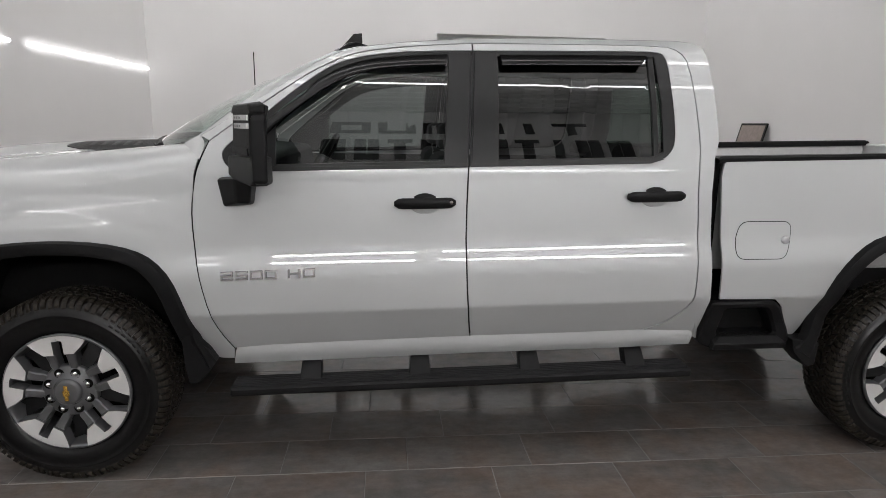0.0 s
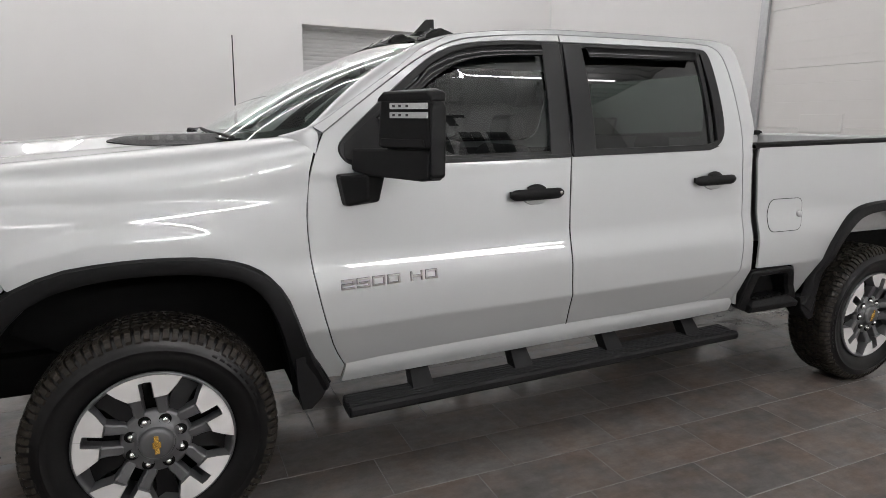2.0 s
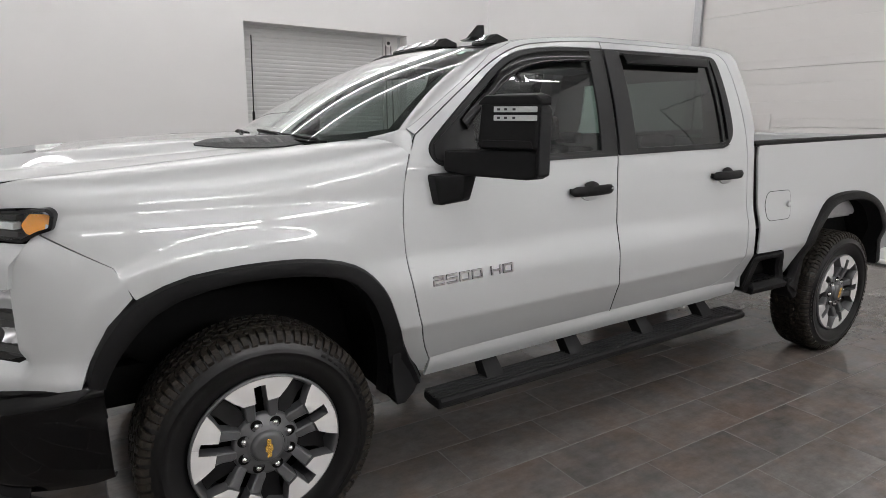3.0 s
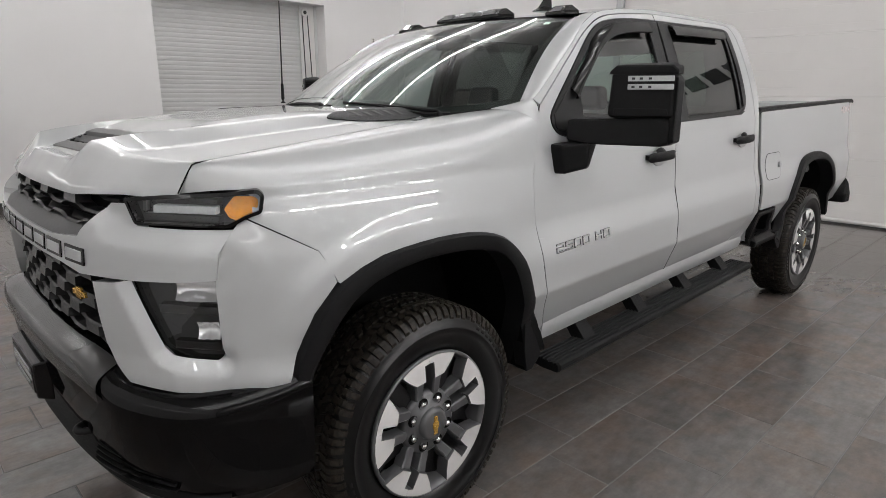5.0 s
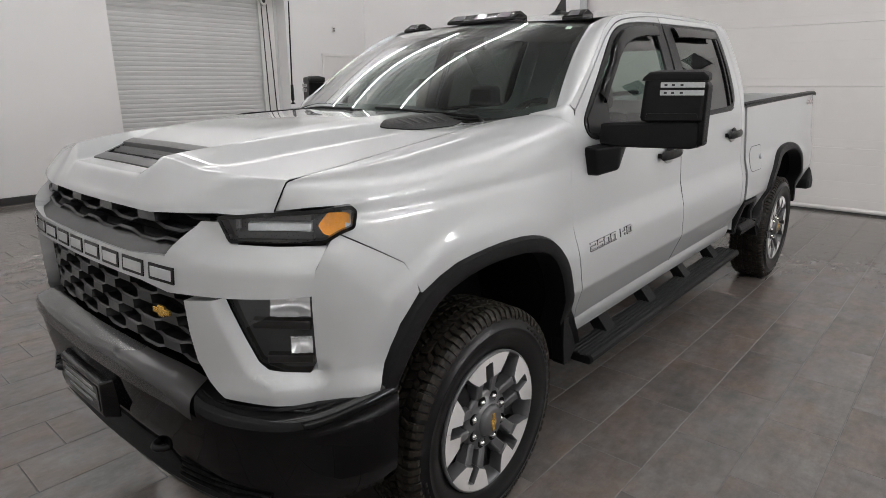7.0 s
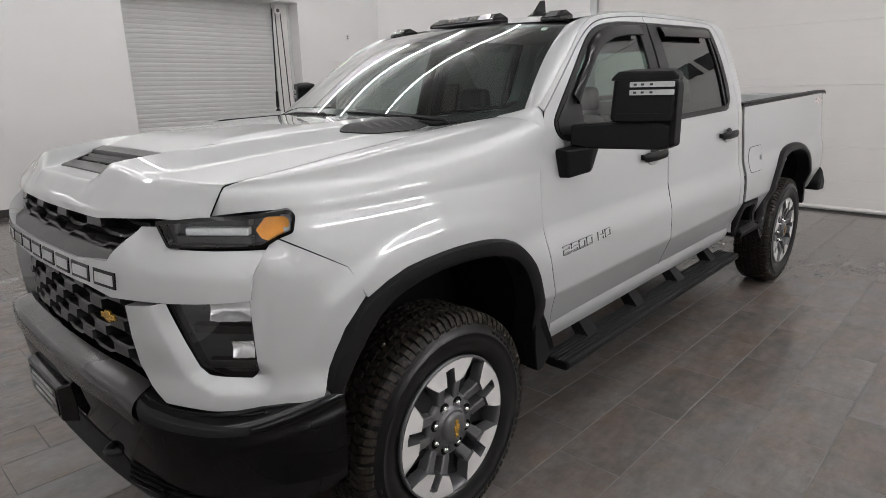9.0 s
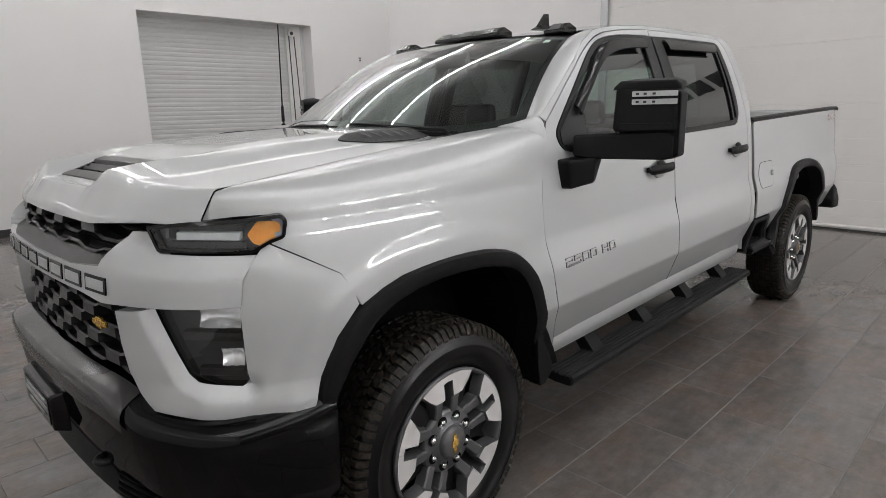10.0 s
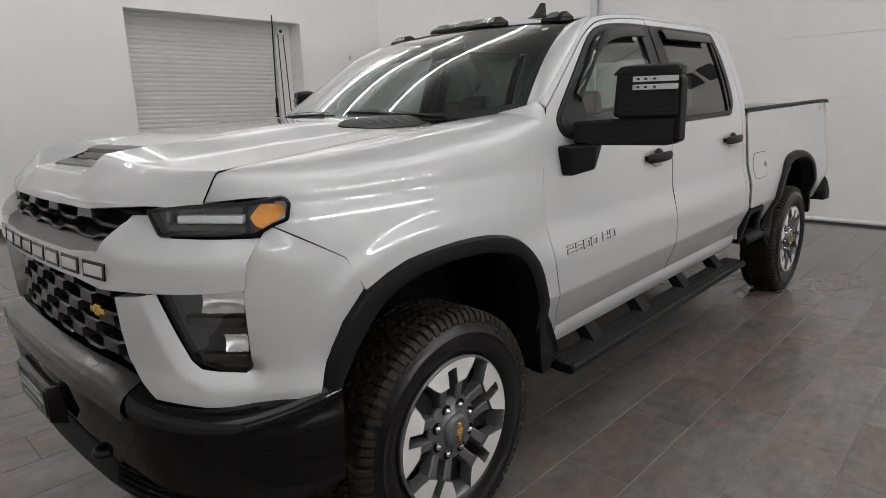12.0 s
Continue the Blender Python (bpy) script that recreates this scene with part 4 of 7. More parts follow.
# black air extractors in front of the windscreen
def extractor():
    pts = [(-0.115, -0.490), (-0.02, -0.425), (0.16, -0.385), (0.285, -0.385), (0.305, -0.43), (0.325, -0.520), (0.20, -0.565), (0.0, -0.572)]
    ob = panel("hood_vent", rounded(pts, 0.03, 3), lambda x, y: (x, y, hood_z(x, abs(y - CY)) + 0.003 + 0.002 * max(0, 1 - abs(y + 0.485) / 0.08)), BLACK_PLASTIC, hood, "black louvred hood vent", du=0.03, dv=0.02, solid=0.014)
    for i in range(5):
        x = 0.02 + 0.05 * i
        bm = bmesh.new()
        rows = [[(x + dx, y, hood_z(x + dx, abs(y - CY)) + 0.0035 + 0.002 * max(0, 1 - abs(y + 0.485) / 0.08) + dz) for y in (-0.515, -0.495, -0.475, -0.455)] for dx, dz in ((-0.012, 0.0), (-0.004, 0.003), (0.012, 0.001))]
        strip_bm(bm, rows)
        bmesh.ops.recalc_face_normals(bm, faces=bm.faces[:])
        part("louvre", bm, TRIM_BLACK, ob)
    return ob


vent_l = extractor()

# windscreen and its black border
def screen_pt(s, v):
    """v across from -1 to 1, s up."""
    u0, u1 = 0.820 * abs(v), 0.668 * abs(v)
    (x0, z0), (x1, z1) = screen_base(u0), screen_top(u1)
    b = math.sin(math.pi * s) * 0.030
    return (x0 + (x1 - x0) * s - b * 0.5, CY + math.copysign(u0 + (u1 - u0) * s, v), z0 + (z1 - z0) * s + b)


def screen_sheet(s0, s1, v0, v1, ns, nv, off=0.0):
    bm = bmesh.new()
    rows = []
    for i in range(ns + 1):
        rows.append([(p[0], p[1], p[2] + off) for p in [screen_pt(s0 + (s1 - s0) * i / ns, v0 + (v1 - v0) * j / nv) for j in range(nv + 1)]])
    strip_bm(bm, rows)
    bmesh.ops.recalc_face_normals(bm, faces=bm.faces[:])
    if sum(f.normal.z for f in bm.faces) < 0:
        bmesh.ops.reverse_faces(bm, faces=bm.faces[:])
    return bm


windscreen = part("windscreen", screen_sheet(0, 1, -1, 1, 16, 40), WINDSCREEN, truck, "green-tinted windscreen")
part("screen_border", screen_sheet(0.955, 1.0, -0.98, 0.98, 2, 40, -0.006), TRIM_BLACK, windscreen)
part("screen_border", screen_sheet(0, 0.065, -0.98, 0.98, 2, 40, -0.006), TRIM_BLACK, windscreen)
part("screen_border", screen_sheet(0, 1, -1, -0.965, 16, 1, -0.006), TRIM_BLACK, windscreen)
part("screen_border", screen_sheet(0, 1, 0.965, 1, 16, 1, -0.006), TRIM_BLACK, windscreen)
part("sticker", screen_sheet(0.885, 0.930, -0.900, -0.862, 1, 1, 0.0025), STICKER, windscreen, "small pale green sticker")

# cowl between hood and glass, wipers
bm = bmesh.new()
rows = []
for f, dz in ((0.0, -0.060), (0.5, -0.060), (1.0, -0.020)):
    row = []
    for i in range(41):
        u = -0.735 + 1.47 * i / 40
        xb, zb = screen_base(abs(u))
        row.append((xb - 0.11 * (1 - f) + 0.012 * f, CY + u, zb + dz))
    rows.append(row)
strip_bm(bm, rows)
part("cowl", bm, BLACK_PLASTIC, truck, "black cowl panel", solid=0.006)
for y0, y1 in ((-0.62, -0.08), (-0.02, 0.55)):
    bm = bmesh.new()
    pts = []
    for i in range(9):
        t = i / 8
        s = 0.006 + 0.030 * t
        p = screen_pt(s, (y0 + (y1 - y0) * t - CY) / 0.82)
        pts.append((p[0] - 0.012, p[1], p[2] - 0.003))
    tube_bm(bm, pts, 0.006, 6)
    wiper = part("wiper", bm, BLACK_PLASTIC, truck, "black wiper blade")
    bm = bmesh.new()
    a, b = Vector(pts[0]), Vector(pts[5])
    tube_bm(bm, [a + Vector((-0.028, 0.02, -0.012)), a + Vector((-0.022, 0.05, 0.006)), a.lerp(b, 0.5) + Vector((-0.010, 0, 0.004)), b + Vector((-0.002, 0, 0.003))], [0.011, 0.010, 0.006, 0.005], 8)
    part("wiper_arm", bm, BLACK_PLASTIC, wiper, "black wiper arm")

# pillars beside the windscreen
PILLAR_OUT = [(0.612, 1.553), (0.66, 1.581), (0.842, 1.703), (0.994, 1.803), (1.092, 1.875), (1.218, 1.933), (1.30, 1.952)]
ACROSS_PILLAR = (0.0, 0.08, 0.2, 0.35, 0.5, 0.65, 0.8, 0.92, 1.0)
n = 40
o = [Vector(cab_pt(p.x, p.y)) for p in resample([(*p, 0) for p in PILLAR_OUT], n)]
g = [Vector(screen_pt(0.006 + 0.994 * i / (n - 1), -1.0)) for i in range(n)]
g[-1] = Vector(screen_pt(1.0, -1.0)) + Vector((0.03, 0, 0.004))
PROUD = Vector((-0.35, -0.45, 0.75)).normalized()
upper_rows = [[a.lerp(b, f) + PROUD * (0.011 * math.sin(math.pi * f) ** 0.8) for a, b in zip(o, g)] for f in ACROSS_PILLAR]
# the foot runs down onto the fender, between the door's edge and the corner of the glass
foot_n = 14
start = [Vector(fender_point(0.598 - 0.098 * f, 1.40 + 0.11 * f)) + PROUD * 0.0016 for f in ACROSS_PILLAR]
end = [row[0] for row in upper_rows]
foot_rows = []
for f, c0, c1 in zip(ACROSS_PILLAR, start, end):
    row = []
    for i in range(foot_n):
        t = i / foot_n
        zo = start[0].z + (end[0].z - start[0].z) * t
        edge_o = Vector(cab_pt(lerp_table([(1.40, 0.598), (1.46, 0.615), (1.50, 0.628), (1.53, 0.629), (1.553, 0.612)], zo), zo))
        edge_o.y = start[0].y + (end[0].y - start[0].y) * t
        ug = CY - start[-1].y + (0.820 - CY + start[-1].y) * t
        xg, zg = screen_base(ug)
        edge_g = Vector((xg, CY - ug, zg + 0.002)).lerp(start[-1].lerp(end[-1], t), (1 - t) ** 3)
        p = c0.lerp(c1, t) + (edge_o - start[0].lerp(end[0], t)) * (1 - f) + (edge_g - start[-1].lerp(end[-1], t)) * f
        row.append(p + PROUD * (0.010 * math.sin(math.pi * f) * math.sin(math.pi * t)))
    foot_rows.append(row)
bm = bmesh.new()
strip_bm(bm, [low + high for low, high in zip(foot_rows, upper_rows)])
bmesh.ops.recalc_face_normals(bm, faces=bm.faces[:])
if sum(f.normal.z for f in bm.faces) < 0:
    bmesh.ops.reverse_faces(bm, faces=bm.faces[:])
a_pillar = part("windscreen_pillar", bm, PAINT, truck, "silver windscreen pillar", sharp=60)

# roof
RAIL = [(1.30, 1.952), (1.449, 1.973), (1.791, 2.004), (2.249, 2.017), (2.775, 2.021), (2.86, 2.011), (2.895, 1.987), (2.908, 1.943)]
rl = resample([(*p, 0) for p in RAIL], 40)
bm = bmesh.new()
rows = []
for i, p in enumerate(rl):
    edge = Vector(cab_pt(p.x, p.y))
    half = CY - edge.y
    t = i / 39
    row = []
    for j in range(33):
        v = -1 + 2 * j / 32
        u = abs(v) * half
        fall = abs(v) ** 3.0
        xf = p.x
        if p.x < 1.75:
            lead = (1.75 - p.x) / (1.75 - 1.30)
            xt = screen_top(min(0.668, u))[0] + 0.004
            xf = p.x + (xt - 1.30) * lead * (1 - abs(v) ** 6)
        zc = edge.z + 0.036 * (1 - fall) * (1.0 if t < 0.9 else max(0.3, (1 - t) * 10))
        if p.x < 1.75:
            meet = lead ** 1.4 * (1 - abs(v) ** 6)
            zc += (screen_top(min(0.668, u))[1] + 0.006 - zc) * meet
        row.append((xf, CY + math.copysign(u, v), zc))
    rows.append(row)
strip_bm(bm, rows)
bmesh.ops.recalc_face_normals(bm, faces=bm.faces[:])
if sum(f.normal.z for f in bm.faces) < 0:
    bmesh.ops.reverse_faces(bm, faces=bm.faces[:])
part("roof", bm, PAINT, truck, "silver cab roof", bevel=0.0)

BACK_GLASS = glass("green_rear_glass", (0.55, 0.74, 0.65))
# back of the cab with its window
def cab_back(y, z):
    t = (z - 0.62) / 1.4
    x = lerp_table([(0.6, 2.90), (1.475, 2.905), (1.57, 2.93), (1.79, 2.922), (1.945, 2.908), (2.0, 2.88)], z)
    return (x - 0.004 + 0.02 * (1 - abs(y - CY) / 0.8), y, z)


def half_at(z):
    return CY - (belt_plane_y(z) if z > 1.45 else -0.885) - 0.004


W = 0.55
lower = [(CY - half_at(0.62), 0.62), (CY + half_at(0.62), 0.62), (CY + half_at(1.5), 1.5), (CY - half_at(1.5), 1.5)]
upper = [(CY - half_at(1.86), 1.86), (CY + half_at(1.86), 1.86), (CY + half_at(1.99), 1.99), (CY - half_at(1.99), 1.99)]
leftp = [(CY - half_at(1.5), 1.5), (CY - W, 1.5), (CY - W + 0.05, 1.86), (CY - half_at(1.86), 1.86)]
rightp = [(2 * CY - a, b) for a, b in leftp]
for poly in (lower, upper, leftp, rightp):
    panel("cab_back", poly, cab_back, PAINT, truck, "silver rear cab wall", du=0.15, dv=0.1, solid=0.01, bevel=0)
bm = sheet_bm([(CY - W, 1.5), (CY + W, 1.5), (CY + W - 0.05, 1.86), (CY - W + 0.05, 1.86)], cab_back, 0.2, 0.1)
part("rear_window", bm, BACK_GLASS, truck, "tinted rear window")

# ---------------------------------------------------------------- wheels
R_TYRE, R_RIM, HALF = 0.4325, 0.268, 0.1375


def make_wheel():
    """Built at the origin, outer face towards -y at y = 0."""
    bm = bmesh.new()
    # rim lip, barrel and bowl
    lathe_bm(bm, [(0.270, 0.014), (0.272, 0.004), (0.268, -0.002), (0.262, -0.001), (0.256, 0.006), (0.252, 0.020), (0.247, 0.05), (0.238, 0.10), (0.236, 0.22), (0.262, 0.24)], 96)
    rim = finish("wheel", bm, ALLOY_DARK, truck, "dark grey alloy wheel with machined faces, all-terrain tyre")
    # brake disc and dark back
    bm = bmesh.new()
    lathe_bm(bm, [(0.001, 0.11), (0.10, 0.11), (0.185, 0.115), (0.186, 0.13), (0.24, 0.16), (0.24, 0.20), (0.001, 0.20)], 48)
    part("brake_disc", bm, DARK, rim)
    # ten spokes in five pairs
    for i in range(5):
        ang = radians(72 * i + 23)
        for s in (1, -1):
            def put(a, b, d, s=s, ang=ang):
                b = b * s
                return (a * math.cos(ang) - b * math.sin(ang), d, a * math.sin(ang) + b * math.cos(ang))
            face = [(0.178, 0.0215), (0.238, 0.0215), (0.2405, 0.0003), (0.263, 0.0003), (0.2615, 0.031), (0.256, 0.062), (0.247, 0.092), (0.2335, 0.121), (0.206, 0.096), (0.178, 0.064)]
            bm = bmesh.new()
            rings = []
            for grow, d in ((0.0, -0.004), (-0.004, 0.006), (-0.006, 0.045)):
                q = inset(face, grow)
                rings.append([bm.verts.new(put(a, b, d)) for a, b in q])
            bm.faces.new(rings[0])
            for r0, r1 in zip(rings, rings[1:]):
                for k in range(len(face)):
                    bm.faces.new((r0[k], r1[k], r1[(k + 1) % len(face)], r0[(k + 1) % len(face)]))
            bmesh.ops.recalc_face_normals(bm, faces=bm.faces[:])
            bm.faces.ensure_lookup_table()
            for f in bm.faces[1:]:
                f.material_index = 1
            part("spoke_face", bm, [ALLOY, ALLOY_DARK], rim, "bright machined spoke face", sharp=25)
            leg = [(0.098, 0.0215), (0.150, 0.0215), (0.178, 0.0215), (0.176, 0.064), (0.145, 0.058), (0.115, 0.058), (0.098, 0.050)]
            bm = bmesh.new()
            rings = []
            for grow, dd in ((0.005, 0.0), (0.0, 0.005), (-0.004, 0.045)):
                q = inset(leg, grow)
                rings.append([bm.verts.new(put(a, b, dd + 0.020 - 0.020 * max(0, min(1, (a - 0.10) / 0.09)))) for a, b in q])
            bm.faces.new(rings[0])
            for r0, r1 in zip(rings, rings[1:]):
                for k in range(len(leg)):
                    bm.faces.new((r0[k], r1[k], r1[(k + 1) % len(leg)], r0[(k + 1) % len(leg)]))
            bmesh.ops.recalc_face_normals(bm, faces=bm.faces[:])
            part("spoke", bm, ALLOY_DARK, rim, sharp=25)
        # recessed floor between two pairs
        ang2 = ang + radians(36)
        def put2(a, b, d):
            return (a * math.cos(ang2) - b * math.sin(ang2), d, a * math.sin(ang2) + b * math.cos(ang2))
        bm = bmesh.new()
        web = [(0.10, -0.034), (0.10, 0.034), (0.150, 0.030), (0.205, 0.034), (0.252, 0.046), (0.256, 0.0), (0.252, -0.046), (0.205, -0.034), (0.150, -0.030)]
        prism(bm, web, lambda a, b, d: put2(a, b, d + 0.040 + 0.045 * max(0, min(1, (a - 0.11) / 0.1)) - 0.030 * abs(b) / 0.04 * max(0, min(1, (a - 0.12) / 0.06))), 0.02)
        part("web", bm, TRIM_BLACK, rim, sharp=25)
        # thin black plate painted as the dark of an opening in the web
        bm = bmesh.new()
        prism(bm, rounded([(0.178, -0.016), (0.232, -0.022), (0.232, 0.022), (0.178, 0.016)], 0.008, 3), lambda a, b, d: put2(a, b, 0.072 + d), 0.002)
        part("web_opening", bm, DARK, rim)
    # hub, nuts, and flat dark discs painted as the pockets' shade
    bm = bmesh.new()
    lathe_bm(bm, [(0.062, 0.008), (0.070, 0.012), (0.074, 0.018), (0.108, 0.020), (0.118, 0.026), (0.122, 0.045), (0.10, 0.09)], 64)
    part("hub", bm, ALLOY_DARK, rim)
    for k in range(8):
        a = radians(45 * k + 22.5)
        bm = bmesh.new()
        lathe_bm(bm, [(0.0005, -0.008), (0.006, -0.007), (0.0105, -0.002), (0.0115, 0.018)], 14)
        spun(bm, pose(0.089 * math.cos(a), 0.012, 0.089 * math.sin(a)))
        part("lug_nut", bm, CHROME, rim)
        bm = bmesh.new()
        lathe_bm(bm, [(0.0215, 0.0165), (0.0205, 0.0185), (0.018, 0.0188), (0.0005, 0.0190)], 18)
        spun(bm, pose(0.089 * math.cos(a), 0.0, 0.089 * math.sin(a)))
        part("nut_pocket", bm, DARK, rim)
    bm = bmesh.new()
    lathe_bm(bm, [(0.0005, -0.0105), (0.046, -0.0105), (0.051, -0.0085), (0.058, -0.002), (0.061, 0.010), (0.061, 0.02)], 64)
    cap = part("centre_cap", bm, ALLOY_DARK, rim, "dark centre cap with a gold emblem")
    bm = bmesh.new()
    em = [(-0.036, -0.008), (-0.013, -0.008), (-0.011, -0.014), (0.011, -0.014), (0.013, -0.008), (0.036, -0.008), (0.034, 0.008), (0.013, 0.008), (0.011, 0.014), (-0.011, 0.014), (-0.013, 0.008), (-0.034, 0.008)]
    prism(bm, em, lambda u, v, d: (v, -0.0105 - d, u), 0.0035)
    part("emblem", bm, GOLD, cap, "plain gold emblem", bevel=0.001)
    # tyre
    bm = bmesh.new()
    c = 0.125
    prof = [(0.266, c - 0.105), (0.276, c - 0.116), (0.290, c - 0.124), (0.312, c - 0.134), (0.335, c - 0.1375), (0.350, c - 0.1375), (0.353, c - 0.140), (0.357, c - 0.140), (0.360, c - 0.137),
            (0.380, c - 0.131), (0.400, c - 0.124), (0.412, c - 0.112), (0.4195, c - 0.10), (0.4225, c - 0.05), (0.4235, c)]
    prof = prof + [(r, 2 * c - y) for r, y in prof[-2::-1]]
    lathe_bm(bm, prof, 120)
    tyre = part("tyre", bm, RUBBER, rim, "black all-terrain tyre")
    # tread blocks
    rng = random.Random(4)
    bm = bmesh.new()

    def tread_pt(th, w, r):
        return (r * math.cos(th), c + w, r * math.sin(th))

    def block(th, w, dth, dw, skew, r0, r1, shrink=0.86):
        base = [(-1, -1), (1, -1), (1.0, 0.15), (0.55, 1), (-1, 1)] if rng.random() < 0.5 else [(-1, -1), (0.6, -1), (1, 0.0), (1, 1), (-0.7, 1), (-1, 0.3)]
        if rng.random() < 0.5:
            base = [(-a, b) for a, b in base[::-1]]
        lo, hi = [], []
        for a, b in base:
            ww = w + b * dw
            crown = 0.006 * (ww / 0.11) ** 2
            lo.append(bm.verts.new(tread_pt(th + a * dth + skew * b * dth, ww, r0 - crown)))
            hi.append(bm.verts.new(tread_pt(th + a * dth * shrink + skew * b * dth, w + b * dw * shrink, r1 - crown)))
        fs = [bm.faces.new(hi)]
        k = len(base)
        for i in range(k):
            fs.append(bm.faces.new((lo[i], lo[(i + 1) % k], hi[(i + 1) % k], hi[i])))
    N = 84
    for i in range(N):
        th0 = 2 * math.pi * i / N
        for j, w in enumerate((-0.074, -0.037, 0.0, 0.037, 0.074)):
            off = (0.5 if j % 2 else 0.0) + rng.uniform(-0.1, 0.1)
            block(th0 + 2 * math.pi / N * off, w + rng.uniform(-0.003, 0.003), math.pi / N * 0.86, 0.0160, (0.45 if j % 2 else -0.45), 0.418, 0.4325)
        for s in (-1, 1):
            # shoulder lugs roll over onto the sidewall
            th = th0 + (0.5 * 2 * math.pi / N if s > 0 else 0) + rng.uniform(-0.01, 0.01)
            long = (i % 2 == 0)
            d = math.pi / N * 0.72
            path = [(0.092, 0.4305), (0.112, 0.4255), (0.122, 0.416), (0.1305, 0.400 if not long else 0.392)]
            rows = []
            for w, r in path:
                rows.append([tread_pt(th - d, s * (w - 0.002), r - 0.012), tread_pt(th - d * 0.86, s * w, r), tread_pt(th + d * 0.86, s * w, r), tread_pt(th + d, s * (w - 0.002), r - 0.012)])
            vs = strip_bm(bm, rows)
            bm.faces.new([r for r in vs[0]])
            bm.faces.new([r for r in vs[-1]])
    bmesh.ops.recalc_face_normals(bm, faces=bm.faces[:])
    tagged(part("tread", bm, TREAD, tyre, "dusty brown-grey tread blocks", smooth=False), kind="stuff")
    # raised marks on the sidewall
    for r, a0, n, wd in ((0.372, 0.25, 9, 0.028), (0.372, 3.3, 8, 0.028)):
        bm = bmesh.new()
        for k in range(n):
            a = a0 + k * 0.085
            rows = [[(rr * math.cos(a + da), c - yy, rr * math.sin(a + da)) for da in (0, wd, 2 * wd * 0.95)] for rr, yy in ((r - 0.010, 0.1335), (r - 0.009, 0.1355), (r + 0.009, 0.1335), (r + 0.010, 0.1315))]
            strip_bm(bm, rows)
        tagged(part("sidewall_mark", bm, RUBBER, tyre, "raised unreadable sidewall marks"), kind="stuff")
    return rim


wheel_l = make_wheel()
wheel_l.matrix_basis = pose(0, -0.925, 0.4325)
copy_thing(wheel_l, pose(4.036, -0.925, 0.4325, 0, 20, 0))
copy_thing(wheel_l, pose(0, 2 * CY + 0.925, 0.4325, 0, 15, 180))
copy_thing(wheel_l, pose(4.036, 2 * CY + 0.925, 0.4325, 0, 33, 180))

# ---------------------------------------------------------------- running board
def board(x):
    return 0.021 * (x - 1.77)


def running_board():
    bm = bmesh.new()
    prof = [(-0.958, 0.432), (-0.966, 0.444), (-0.964, 0.462), (-0.952, 0.472)]
    k = -0.944
    while k < -0.838:
        prof += [(k, 0.472), (k + 0.004, 0.468), (k + 0.012, 0.468), (k + 0.016, 0.472)]
        k += 0.0205
    prof += [(-0.825, 0.470), (-0.815, 0.455), (-0.820, 0.436), (-0.86, 0.430)]
    rows = []
    for x, cut in ((0.705, 0.10), (0.712, 0.0), (1.2, 0.0), (1.77, 0.0), (2.3, 0.0), (2.838, 0.0), (2.846, 0.1)):
        rows.append([(x + (0.02 * (y + 0.83) if x < 0.8 else 0), y * (1 - 0 * cut) + (0.01 if cut else 0) * (1 if y < -0.9 else -1), z + board(x) - (0.004 if cut else 0)) for y, z in prof + prof[:1]])
    vs = strip_bm(bm, rows)
    bmesh.ops.remove_doubles(bm, verts=bm.verts[:], dist=1e-5)
    for end in (rows[0][:-1], rows[-1][:-1]):
        bm.faces.new([min(bm.verts, key=lambda v, p=p: (v.co - Vector(p)).length_squared) for p in end])
    bmesh.ops.recalc_face_normals(bm, faces=bm.faces[:])
    rb = part("running_board", bm, BLACK_PLASTIC, truck, "black ribbed running board", sharp=30)
    for x in (1.05, 1.555, 2.08, 2.60):
        z = board(x)
        pts = []
        for (y, zz, hw) in ((-0.90, 0.455, 0.050), (-0.83, 0.445, 0.050), (-0.78, 0.585, 0.040), (-0.72, 0.60, 0.040), (-0.72, 0.575, 0.040), (-0.84, 0.43, 0.050)):
            pts += [(x - hw, y, zz + z), (x + hw, y, zz + z)]
        hull("bracket", pts, BLACK_PLASTIC, rb, "", 0.006)
    return rb


board_l = running_board()
for ob in (board_l, mirror_l, front_door, rear_door, fender, flare_f, flare_r, liner_f, liner_r, flap_f, flap_r, bed_side, cab_side, a_pillar, vent_l, hood_seal):
    mirrored(ob)

# ---------------------------------------------------------------- the front
A_MID = PLAN_S[-1]


def front_full(a, z, push=0.0):
    """front_point for both halves: a runs on past the centre line."""
    if a <= A_MID:
        return front_point(a, z, push)
    p = front_point(2 * A_MID - a, z, push)
    return (p[0], 2 * CY - p[1], p[2])


def fsheet(name, outline, push, material, parent, label="", solid=0.012, bevel=0.003, du=0.04, dv=0.03):
    return panel(name, outline, lambda a, z: front_full(a, z, push), material, parent, label, du=du, dv=dv, solid=solid, bevel=bevel, flip=True)


def both(poly):
    """An outline of the left half, closed over the centre line with its mirror image."""
    return poly + [(2 * A_MID - a, z) for a, z in poly[::-1]]


